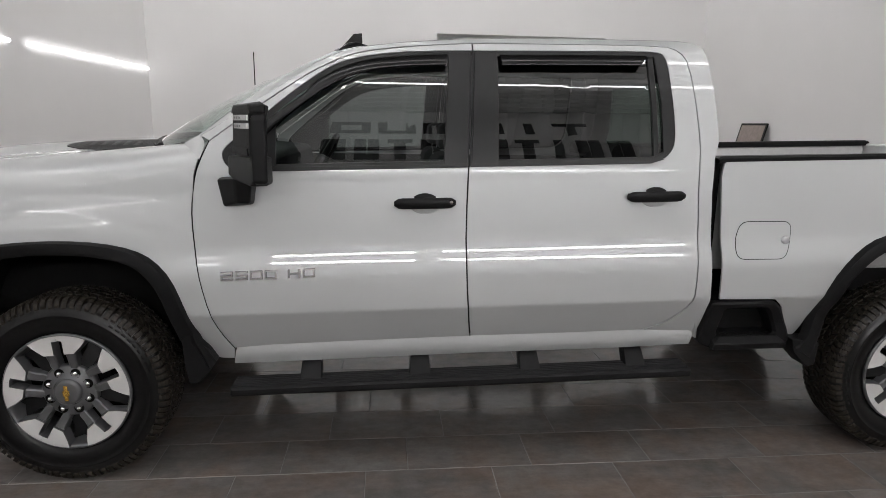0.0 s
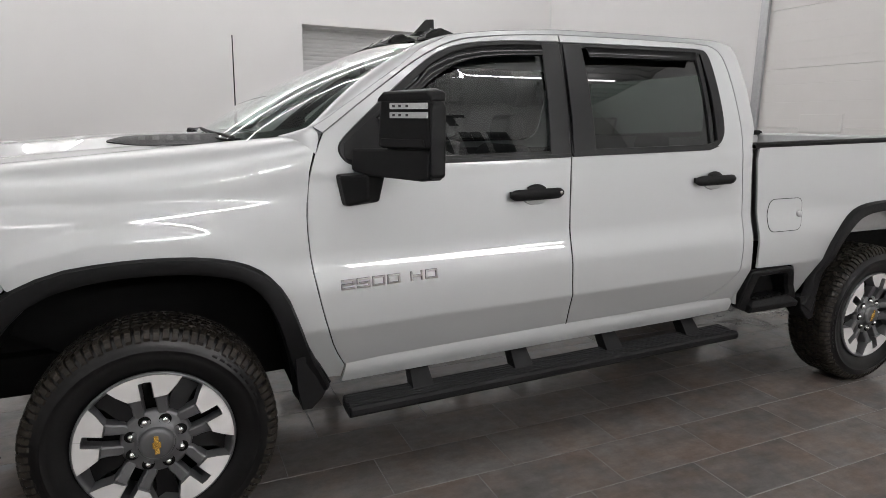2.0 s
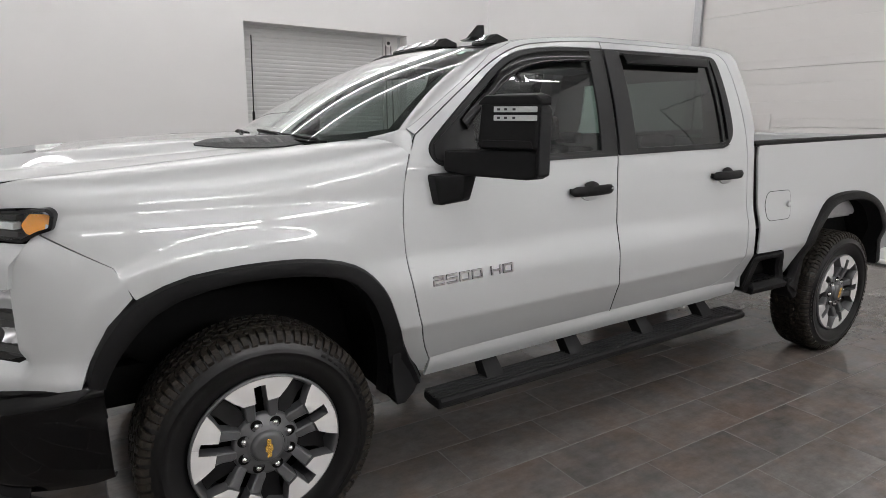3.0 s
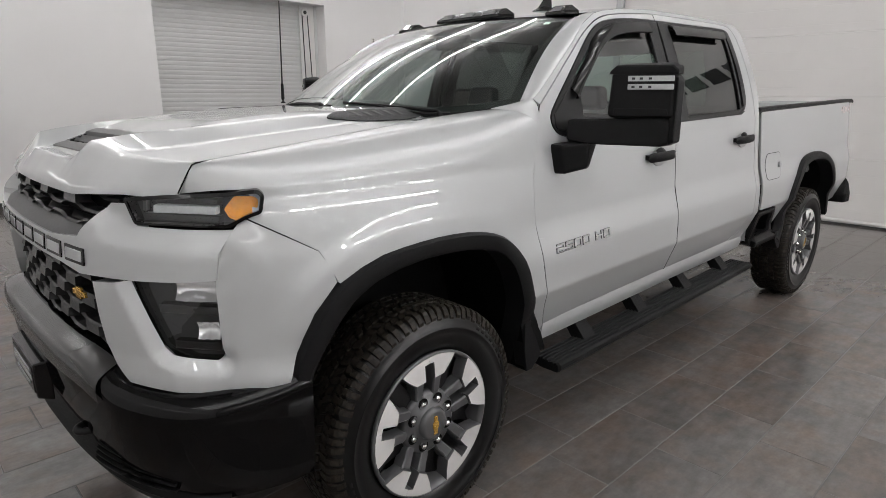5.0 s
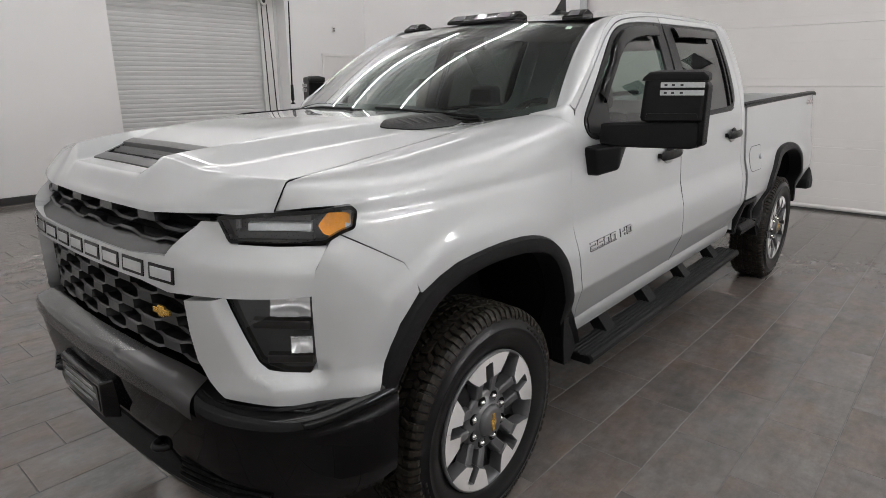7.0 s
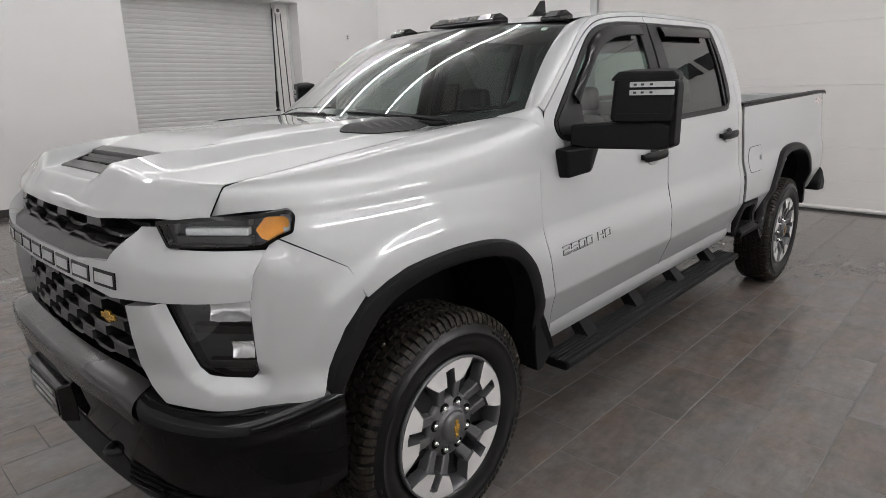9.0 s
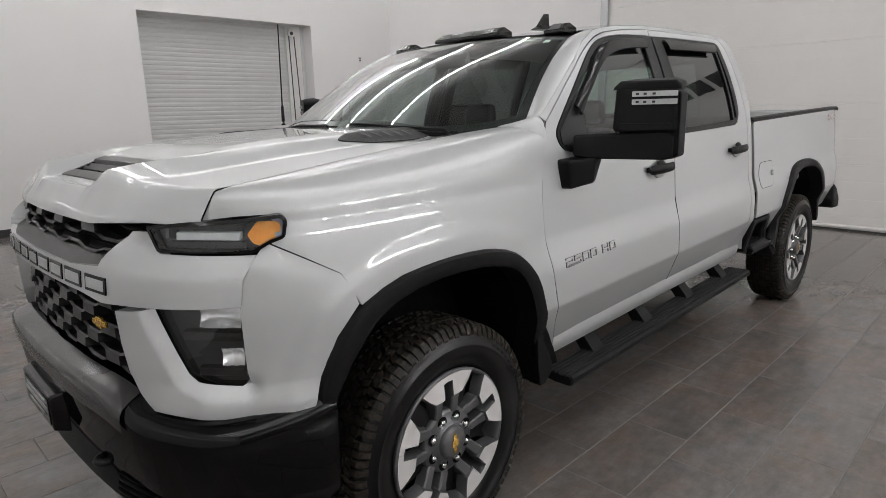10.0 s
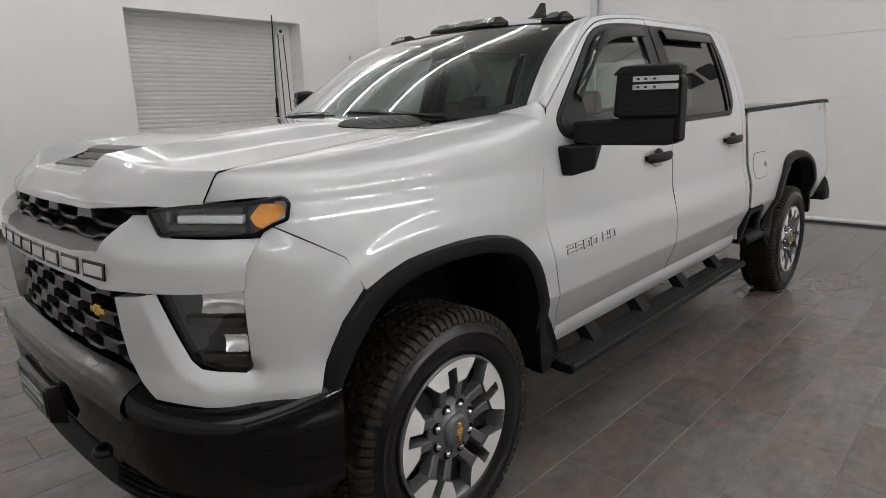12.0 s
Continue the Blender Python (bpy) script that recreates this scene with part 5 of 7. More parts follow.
def fbox(bm, a0, a1, z0, z1, p0, p1, taper=0.0):
    """A block on the front: from push p0 (back) to p1 (front)."""
    am, zm = (a0 + a1) / 2, (z0 + z1) / 2
    k = 1 - taper
    back = [(a0, z0), (a1, z0), (a1, z1), (a0, z1)]
    front = [(am + (a - am) * k, zm + (z - zm) * k) for a, z in back]
    vb = [bm.verts.new(front_full(a, z, p0)) for a, z in back]
    vf = [bm.verts.new(front_full(a, z, p1)) for a, z in front]
    fs = [bm.faces.new(vf), bm.faces.new(vb[::-1])]
    for i in range(4):
        fs.append(bm.faces.new((vb[i], vb[(i + 1) % 4], vf[(i + 1) % 4], vf[i])))
    bmesh.ops.recalc_face_normals(bm, faces=fs)


# dark core behind everything
fsheet("radiator_support", [(0.22, 0.62), (2 * A_MID - 0.22, 0.62), (2 * A_MID - 0.30, 1.33), (0.30, 1.33)], -0.10, DARK, truck, "black panel behind the grille", bevel=0)

bar_half = [(A_MID, 1.083), (1.02, 1.079), (0.879, 1.066), (0.60, 1.082), (0.408, 1.094), (0.402, 1.163), (0.372, 1.221), (0.655, 1.221), (0.702, 1.276), (0.776, 1.272), (0.887, 1.171), (1.10, 1.153), (A_MID, 1.147)]


def bar_pt(a, z):
    """The cross bar: its face stands proud, its top slopes back."""
    aa = a if a <= A_MID else 2 * A_MID - a
    wing = max(0.0, min(1.0, (0.86 - aa) / 0.10))
    top = max(0.0, (z - 1.163) / 0.06) * wing
    return front_full(a, z, 0.034 - 0.034 * min(1.2, top) - 0.006 * wing)


panel("grille_bar", both(bar_half[1:-1]), bar_pt, PAINT, truck, "silver cross bar between the grilles with plain dark blocks", du=0.045, dv=0.018, solid=0.05, bevel=0.006, flip=True)
grille_bar = bpy.data.objects["grille_bar"]
for k in range(9):
    pitch = (2 * A_MID - 1.668 + 0.012) / 9
    a0 = 0.834 + pitch * k
    bm = bmesh.new()
    fbox(bm, a0 + 0.010, a0 + pitch * 0.88, 1.092, 1.142, 0.026, 0.0372)
    block = part("plain_block", bm, GLOSS_BLACK, grille_bar, "plain dark block", bevel=0.001)
    bm = bmesh.new()
    fbox(bm, a0 + 0.021, a0 + pitch * 0.88 - 0.011, 1.1015, 1.1325, 0.028, 0.0392)
    part("plain_block_face", bm, PAINT, block, "plain silver face", bevel=0.001)

# the corner piece that wraps round the lower lamp
C_OUT = [(0.809, 1.055), (0.800, 0.96), (0.779, 0.876), (0.735, 0.822), (0.684, 0.780), (0.347, 0.772), (0.240, 0.780), (0.214, 0.86), (0.160, 0.964), (0.085, 1.045), (0.099, 1.085), (0.135, 1.141), (0.234, 1.196), (0.331, 1.248),
         (0.352, 1.238), (0.376, 1.210), (0.408, 1.163), (0.414, 1.090), (0.412, 0.95), (0.409, 0.868), (0.430, 0.858), (0.499, 0.866), (0.545, 0.875), (0.574, 0.893), (0.610, 0.96), (0.646, 1.031), (0.667, 1.075), (0.74, 1.064)]


LAMP_EDGE = [(0.412, 0.862), (0.499, 0.866), (0.574, 0.892), (0.646, 1.031), (0.668, 1.079)]


def lamp_bevel(a, z):
    """How far the fascia has sloped in towards the lower lamp: 1 at its edge, 0 past the bevel."""
    best = 9.0
    for (ax, az), (bx, bz) in zip(LAMP_EDGE, LAMP_EDGE[1:]):
        dx, dz = bx - ax, bz - az
        t = max(0.0, min(1.0, ((a - ax) * dx + (z - az) * dz) / (dx * dx + dz * dz)))
        best = min(best, math.hypot(a - ax - t * dx, z - az - t * dz))
    return max(0.0, 1 - best / 0.040)


def fascia_pt(a, z):
    lip = max(0.0, min(1.0, (a - 0.41) / 0.12))
    low = max(0.0, min(1.0, (0.86 - z) / 0.06))
    edge = 0.165 + 0.10 * max(0.0, min(1.0, (1.10 - z) / 0.30))
    crease = 0.007 * max(0.0, 1 - abs(a - edge) / 0.10)
    flush = max(0.0, min(1.0, (a - 0.15) / 0.25))
    q = front_full(a, z)
    crease = arch_lip(q[0], z) * max(0.0, min(1.0, (0.45 - a) / 0.15)) + 0.3 * crease
    p = front_full(a, z, 0.001 + 0.011 * flush + 0.022 * lip + 0.008 * low + crease - 0.026 * lamp_bevel(a, z))
    near = lerp_table([(0.77, 0.240), (0.86, 0.214), (0.964, 0.160), (1.045, 0.085), (1.085, 0.099), (1.141, 0.135), (1.196, 0.234), (1.248, 0.331)], z)
    t = max(0.0, min(1.0, (a - near - 0.005) / 0.19))
    w = 1 - t * t * (3 - 2 * t)
    return (p[0], p[1] + (fender_point(max(-0.72, p[0]), z)[1] - p[1]) * w * (1 - max(0.0, min(1.0, (0.90 - z) / 0.1))), p[2])


fascia = panel("front_fascia", inset(C_OUT, 0.0014), fascia_pt, PAINT, truck, "silver fascia round the lower lamp", du=0.011, dv=0.011, solid=0.045, bevel=0.003, flip=True)


def head_lamp():
    LAMP = rounded([(0.701, 1.294), (0.655, 1.226), (0.379, 1.226), (0.335, 1.250), (0.297, 1.262), (0.292, 1.310), (0.310, 1.326), (0.40, 1.318), (0.55, 1.311)], 0.010, 3)
    lamp = fsheet("headlamp", inset(LAMP, -0.004), -0.040, LAMP_DARK, truck, "dark headlamp with a light strip and amber reflector", solid=0.02, bevel=0)
    bm = bmesh.new()
    n = len(LAMP)
    rim_in = inset(LAMP, 0.010)
    rows = [[front_full(a, z, p) for a, z in o + o[:1]] for o, p in ((inset(LAMP, -0.003), -0.040), (LAMP, 0.004), (rim_in, 0.006), (rim_in, -0.030))]
    strip_bm(bm, rows)
    bmesh.ops.recalc_face_normals(bm, faces=bm.faces[:])
    part("lamp_rim", bm, GLOSS_BLACK, lamp)
    bm = bmesh.new()
    fbox(bm, 0.410, 0.600, 1.260, 1.282, -0.030, -0.003, 0.05)
    part("light_strip", bm, LAMP_LIGHT, lamp, "white light strip", bevel=0.003)
    bm = bmesh.new()
    fbox(bm, 0.405, 0.600, 1.285, 1.302, -0.036, -0.012, 0.1)
    fbox(bm, 0.402, 0.640, 1.236, 1.256, -0.036, -0.014, 0.05)
    part("lamp_step", bm, LAMP_DARK, lamp, bevel=0.002)
    bm = bmesh.new()
    fbox(bm, 0.628, 0.640, 1.262, 1.296, -0.030, -0.015, 0.0)
    part("lamp_step", bm, ALLOY_DARK, lamp)
    fsheet("amber_reflector", rounded([(0.398, 1.274), (0.372, 1.308), (0.320, 1.306), (0.308, 1.298), (0.308, 1.276), (0.350, 1.240), (0.382, 1.250)], 0.006, 2), -0.012, AMBER, lamp, "amber side reflector", solid=0.014, bevel=0.003, du=0.02, dv=0.012)
    bm = sheet_bm(inset(LAMP, 0.008), lambda a, z: front_full(a, z, 0.003), 0.04, 0.03, True)
    part("lens", bm, CLEAR, lamp, "clear lens")
    return lamp


def lower_lamp():
    OUT = [(0.416, 1.090), (0.412, 0.866), (0.499, 0.868), (0.574, 0.892), (0.646, 1.031), (0.668, 1.079)]
    lamp = fsheet("lower_lamp", inset(OUT, -0.012), -0.050, LAMP_DARK, truck, "dark lower lamp unit with bright reflectors", solid=0.02, bevel=0)
    for (a0, a1, z0, z1) in ((0.418, 0.535, 1.026, 1.088), (0.418, 0.478, 0.918, 0.968)):
        bm = bmesh.new()
        rows = []
        for i in range(7):
            t = i / 6
            rows.append([front_full(a0 + (a1 - a0) * j / 8, z0 + (z1 - z0) * t, -0.006 - 0.030 * math.sin(math.pi * t) * (1 - (j / 8 - 0.5) ** 2 * 2) + 0.004 * (j % 3 == 0)) for j in range(9)])
        strip_bm(bm, rows)
        part("reflector", bm, REFLECTOR, lamp, "bright faceted reflector")
    bm = bmesh.new()
    fbox(bm, 0.415, 0.600, 0.982, 1.008, -0.040, -0.010, 0.06)
    fbox(bm, 0.415, 0.560, 0.880, 0.905, -0.040, -0.012, 0.06)
    part("lamp_step", bm, GLOSS_BLACK, lamp, bevel=0.003)
    bm = sheet_bm(inset(OUT, -0.004), lambda a, z: front_full(a, z, -0.004), 0.04, 0.03, True)
    part("lens", bm, CLEAR, lamp, "clear lens")
    return lamp


head_l, low_l = head_lamp(), lower_lamp()

GRILLE_BLACK = mat("grille_plastic", (0.011, 0.011, 0.0115), rough=0.36, spec=0.45, vary=0.1, scale=30)
# grilles: staggered black blocks between thin slats
def grille(name, label, a0, a1, rows, pitch, zlo, zhi, limit, toothed):
    g = fsheet(name, [(a0, zlo - 0.01), (a1, zlo - 0.01), (a1, zhi + 0.01), (a0, zhi + 0.01)], -0.060, DARK, truck, label, bevel=0)
    dz = (zhi - zlo) / rows
    for r in range(rows + 1):
        z = zlo + dz * r
        bm = bmesh.new()
        n = 160
        lo, hi = limit(z)
        ring = []
        for i in range(n + 1):
            s = lo + (hi - lo) * i / n
            wave = dz * 0.16 * max(-1.0, min(1.0, 1.8 * math.cos(2 * math.pi * (s - A_MID) / pitch) * (-1 if r % 2 else 1)))
            ring.append([front_full(s, z + wave + v, p) for v, p in ((-0.004, -0.055), (-0.004, -0.014), (0.003, -0.020), (0.004, -0.055))])
        strip_bm(bm, ring)
        bmesh.ops.recalc_face_normals(bm, faces=bm.faces[:])
        part("grille_slat", bm, GRILLE_BLACK, g)
    for r in range(rows):
        if not toothed(r):
            continue
        zc = zlo + dz * (r + 0.5)
        lo, hi = limit(zc)
        n = int((hi - lo) / pitch / 2) + 1
        for c in range(-n, n + 1):
            a = A_MID + pitch * (c + (0.5 if r % 2 else 0.0))
            w, h = pitch * 0.17, dz * 0.30
            if a - w < lo or a + w > hi:
                continue
            # flat slanted facet between two openings
            bm = bmesh.new()
            lean = w * 0.30
            back = [(-w * 1.25 - lean, -h * 1.2), (w * 1.25 - lean, -h * 1.2), (w * 1.25 + lean, h * 1.2), (-w * 1.25 + lean, h * 1.2)]
            face = [(-w - lean, -h), (w - lean, -h), (w + lean, h), (-w + lean, h)]
            rings = [[bm.verts.new(front_full(a + u, zc + v, p + 0.010 * (v < 0))) for u, v in o] for o, p in ((back, -0.055), (face, -0.016))]
            bm.faces.new(rings[1])
            for i in range(4):
                bm.faces.new((rings[0][i], rings[0][(i + 1) % 4], rings[1][(i + 1) % 4], rings[1][i]))
            bmesh.ops.recalc_face_normals(bm, faces=bm.faces[:])
            part("grille_block", bm, GRILLE_BLACK, g, smooth=False)
    return g


upper = grille("upper_grille", "black upper grille of honeycomb blocks", 0.72, 2 * A_MID - 0.72, 2, 0.300, 1.196, 1.286,
               lambda z: (0.745 + max(0, (1.27 - z)) * 1.25, 2 * A_MID - 0.745 - max(0, (1.27 - z)) * 1.25), lambda r: r == 1)
lower = grille("lower_grille", "black lower grille of honeycomb blocks", 0.79, 2 * A_MID - 0.79, 5, 0.272, 0.838, 1.062, lambda z: (0.805, 2 * A_MID - 0.805), lambda r: True)
# sloped shelf under the upper grille
bm = bmesh.new()
rows = [[front_full(0.86 + (2 * A_MID - 1.72) * i / 40, z, p) for i in range(41)] for z, p in ((1.148, 0.031), (1.164, 0.012), (1.206, -0.050))]
strip_bm(bm, rows)
bmesh.ops.recalc_face_normals(bm, faces=bm.faces[:])
part("grille_shelf", bm, SCOOP_GREY, truck, "satin grey shelf under the grille", solid=0.004)
bm = bmesh.new()
em = [(-0.060, -0.011), (-0.024, -0.011), (-0.022, -0.022), (0.022, -0.022), (0.024, -0.011), (0.060, -0.011), (0.056, 0.011), (0.024, 0.011), (0.022, 0.022), (-0.022, 0.022), (-0.024, 0.011), (-0.056, 0.011)]
prism(bm, em, lambda u, v, d: front_full(0.964 + u * 0.74, 0.982 + v * 0.8, 0.006 + d), 0.010)
part("emblem", bm, GOLD, lower, "plain gold emblem", bevel=0.002)

# bumper: black steel with a wide centre cap
BUMP = [(0.800, -0.05), (0.797, 0.004), (0.791, 0.030), (0.782, 0.062), (0.770, 0.088), (0.756, 0.099), (0.738, 0.103), (0.704, 0.101), (0.66, 0.094), (0.60, 0.084), (0.53, 0.068), (0.47, 0.050), (0.430, 0.020), (0.420, -0.05)]


def bump_pt(a, k, extra=0.0):
    """Row k of the bumper's section at a."""
    aa = min(a, 2 * A_MID - a)
    z, p = BUMP[k]
    g = smooth_table([(0.06, 0.30), (0.12, 0.38), (0.20, 0.46), (0.32, 0.62), (0.45, 0.90), (0.70, 0.88), (0.80, 0.80), (0.92, 0.74), (A_MID, 0.70)], aa)
    lift = smooth_table([(0.10, 0.012), (0.20, 0.010), (0.30, -0.004), (0.45, -0.012), (0.72, -0.010), (0.78, 0.010), (0.88, 0.026), (A_MID, 0.030)], aa)
    cut = lerp_table([(0.1, 0.05), (0.25, 0.02), (0.5, 0.0), (0.93, 0.0), (1.0, 0.055), (A_MID, 0.07)], aa) * max(0, min(1, (0.6 - z) / 0.17))
    zz = z + lift * max(0, min(1, (z - 0.60) / 0.12)) + cut
    push = p * g - 0.03 * (1 - min(1, max(0, g))) if p > 0 else p
    return front_full(a, zz, push + extra)


def bumper():
    bm = bmesh.new()
    n = 110
    strip_bm(bm, [[bump_pt(0.185 + (2 * A_MID - 0.37) * i / n, k) for k in range(len(BUMP))] for i in range(n + 1)])
    bmesh.ops.recalc_face_normals(bm, faces=bm.faces[:])
    b = part("front_bumper", bm, BUMPER_BLACK, truck, "gloss black steel front bumper", solid=0.006, bevel=0, sharp=60)
    # satin cap over the middle
    bm = bmesh.new()
    strip_bm(bm, [[bump_pt(0.775 + (2 * A_MID - 1.55) * i / 60, k, 0.009) for k in range(1, 8)] for i in range(61)])
    bmesh.ops.recalc_face_normals(bm, faces=bm.faces[:])
    part("bumper_cap", bm, mat("satin_black_cap", (0.038, 0.037, 0.037), rough=0.20, spec=0.55, vary=0.02, scale=20, rough_vary=0.0), b, "satin black centre cap")
    # lower valance with slot
    bm = bmesh.new()
    rows = []
    for i in range(61):
        a = 0.42 + (2 * A_MID - 0.84) * i / 60
        rows.append([front_full(a, z, p) for z, p in ((0.52, -0.01), (0.50, 0.010), (0.475, 0.012), (0.455, 0.030), (0.425, 0.040), (0.395, 0.025), (0.380, -0.03))])
    strip_bm(bm, rows)
    bmesh.ops.recalc_face_normals(bm, faces=bm.faces[:])
    part("lower_valance", bm, BLACK_PLASTIC, b, "black plastic air dam", solid=0.006)
    for k in range(4):
        z = 0.468 + 0.016 * k
        n = 10
        for s0 in (0.56, 2 * A_MID - 0.90):
            bm = bmesh.new()
            for i in range(n):
                fbox(bm, s0 + 0.34 * i / n, s0 + 0.34 * (i + 1) / n, z, z + 0.006, -0.01, 0.060 - 0.004 * k)
            bmesh.ops.remove_doubles(bm, verts=bm.verts[:], dist=1e-5)
            part("intake_rib", bm, BLACK_PLASTIC, b)
    for a in (1.03, 2 * A_MID - 1.03):
        bm = bmesh.new()
        pts = []
        for i in range(13):
            t = math.pi * i / 12
            p = front_full(a + 0.03 * math.cos(t), 0.510, 0.015 + 0.040 * math.sin(t))
            pts.append(p)
        tube_bm(bm, pts, 0.012, 8)
        part("tow_hook", bm, TRIM_BLACK, b, "black tow hook")
    # plate holder with plain bars
    ph = hull("plate_holder", [(-0.985, y, z + 0.035) for y in (CY - 0.20, CY + 0.20) for z in (0.560, 0.700)] + [(-1.030, y, z + 0.035) for y in (CY - 0.175, CY + 0.175) for z in (0.570, 0.690)], GLOSS_BLACK, b, "black plate holder with a plain plate", 0.006)
    bm = bmesh.new()
    prism(bm, [(-0.155, 0.585), (0.155, 0.585), (0.155, 0.672), (-0.155, 0.672)], lambda u, v, d: (-1.0305 - d, CY + u, v + 0.035), 0.002)
    pl = part("plate", bm, GLOSS_BLACK, ph, "plain black plate")
    for z, y0, y1, h in ((0.650, -0.12, 0.12, 0.012), (0.625, -0.14, 0.14, 0.016), (0.600, -0.10, 0.10, 0.010)):
        bm = bmesh.new()
        prism(bm, [(y0, z), (y1, z), (y1, z + h), (y0, z + h)], lambda u, v, d: (-1.0326 - d, CY + u, v + 0.035), 0.001)
        part("plain_bar", bm, METAL_GREY, pl, "pale grey bar")
    return b


bumper()

# ---------------------------------------------------------------- bed
def rail_z(x):
    return 1.470 + 0.0247 * (x - 2.934)


def bed_inner():
    bm = bmesh.new()
    rows = [[(x, y, z + (rail_z(x) - 1.48 if z > 1.2 else 0)) for x in (2.96, 3.5, 4.2, 5.05)] for y, z in ((-0.815, 1.470), (-0.790, 1.440), (-0.785, 0.98), (-0.77, 0.955))]
    strip_bm(bm, rows)
    return part("bed_wall", bm, BED_GREY, truck, "grey painted inner bed wall", solid=0.01)


def rail_cap():
    bm = bmesh.new()
    rows = []
    for x in (2.925, 2.935, 3.4, 4.0, 4.6, 5.07, 5.10):
        z = rail_z(x)
        e = 0.010 if x in (2.925, 5.10) else 0.0
        rows.append([(x, y, z + dz - e) for y, dz in ((-0.868, -0.012), (-0.870, 0.010), (-0.862, 0.020), (-0.800, 0.020), (-0.792, 0.012), (-0.792, -0.02))])
    strip_bm(bm, rows)
    bmesh.ops.recalc_face_normals(bm, faces=bm.faces[:])
    return part("rail_cap", bm, BLACK_PLASTIC, truck, "black plastic bed rail cap")


# black box set in the cab-to-bed gap in place of its shade
bm = bmesh.new()
box_bm(bm, 2.900, 2.950, -0.838, -0.80, 0.62, 1.455)
mirrored(part("gap_seal", bm, DARK, truck, "black filler standing in for the shade between cab and bed"))
mirrored(bed_inner())
mirrored(rail_cap())
boxes("bed_floor", [(2.95, 5.08, CY - 0.785, CY + 0.785, 0.93, 0.955)], BED_GREY, truck, "grey bed floor")
boxes("bed_front_wall", [(2.945, 2.965, CY - 0.815, CY + 0.815, 0.80, 1.455)], BED_GREY, truck, "grey bed front wall")
for i in range(4):
    bm = bmesh.new()
    tube_bm(bm, [(4.3 + 0.12 * i, CY + 0.805, 1.40), (4.3 + 0.12 * i, CY + 0.785, 1.36), (4.3 + 0.12 * i, CY + 0.805, 1.32)], 0.008, 6)
    part("tie_down", bm, METAL_GREY, truck, "steel tie-down")
hull("tailgate", [(x, CY + s * 0.86, z) for x in (5.07, 5.125) for s in (-1, 1) for z in (0.80, 1.520)], PAINT, truck, "silver tailgate", 0.02)
tail = hull("tail_lamp", [(5.105, -0.835, 1.34), (5.138, -0.80, 1.34), (5.140, -0.74, 1.34), (5.105, -0.832, 1.48), (5.134, -0.80, 1.48), (5.138, -0.74, 1.48), (5.09, -0.78, 1.40)], RED_LENS, truck, "red tail lamp", 0.006)
mirrored(tail)
hull("rear_bumper", [(5.10, s * 0.955 + CY, z) for s in (-1, 1) for z in (0.62, 0.70)] + [(5.22, s * 0.970 + CY, z) for s in (-1, 1) for z in (0.62, 0.70)] + [(5.30, s * 0.915 + CY, z) for s in (-1, 1) for z in (0.63, 0.84)] + [(5.36, s * 0.6 + CY, z) for s in (-1, 1) for z in (0.63, 0.82)],
     BLACK_PLASTIC, truck, "black rear bumper", 0.02)
# 4x4 decal
bm = bmesh.new()
text_bm(bm, "4X4", 0.055, lambda u, v, d: (4.72 + u, bed_pt(4.72 + u, 1.43 + v)[1] - 0.0005 - d, 1.425 + v + 0.03 * u), 0.001, stretch=2.3)
part("decal", bm, BADGE_GREY, bed_side, "grey and red four-wheel-drive decal")


def bed_plate(outline, push, name, material, parent, label="", solid=0.002):
    return panel(name, outline, lambda x, z: (x, bed_pt(x, z)[1] - push, z), material, parent, label, du=0.05, dv=0.04, solid=solid, bevel=0.0)


FUEL = rounded([(3.028, 1.020), (3.262, 1.022), (3.286, 1.10), (3.290, 1.192), (3.045, 1.190), (3.020, 1.11)], 0.055, 5)
# dark plate, its rim drawing the shaded gap round the fuel door
bed_plate(inset(FUEL, -0.0035), 0.0022, "fuel_door_gap", SHELL, bed_side, solid=0.001)
fd = bed_plate(FUEL, 0.0030, "fuel_door", PAINT, bed_side, "silver fuel door", solid=0.002)
bm = bmesh.new()
tube_bm(bm, [(3.262, bed_pt(3.26, 1.1)[1] - 0.002, 1.108), (3.262, bed_pt(3.26, 1.1)[1] - 0.012, 1.108), (3.262, bed_pt(3.26, 1.1)[1] - 0.016, 1.108)], [0.020, 0.018, 0.010], 16)
part("fuel_latch", bm, PAINT, fd)

# step pocket in the bed's corner
STEP = rounded([(2.895, 0.60), (2.925, 0.812), (3.240, 0.816), (3.285, 0.778), (3.350, 0.668), (3.372, 0.60), (3.33, 0.572), (2.95, 0.572)], 0.02, 3)
STEP_IN = [(2.99 + (x - 2.895) * 0.62, 0.622 + (z - 0.572) * 0.62) for x, z in STEP]
bm = bmesh.new()
rows = [[(x, y + (bed_pt(x, max(0.70, z))[1]), z) for x, z in o + o[:1]] for o, y in ((STEP, 0.03), (STEP, -0.008), (inset(STEP, 0.012), -0.016), (inset(STEP_IN, -0.012), -0.016), (STEP_IN, 0.0), (STEP_IN, 0.15))]
strip_bm(bm, rows)
bmesh.ops.recalc_face_normals(bm, faces=bm.faces[:])
step = part("bed_step", bm, BLACK_PLASTIC, truck, "black plastic corner step", sharp=30)
boxes("step_recess", [(2.95, 3.33, -0.80, -0.76, 0.58, 0.82)], DARK, step)
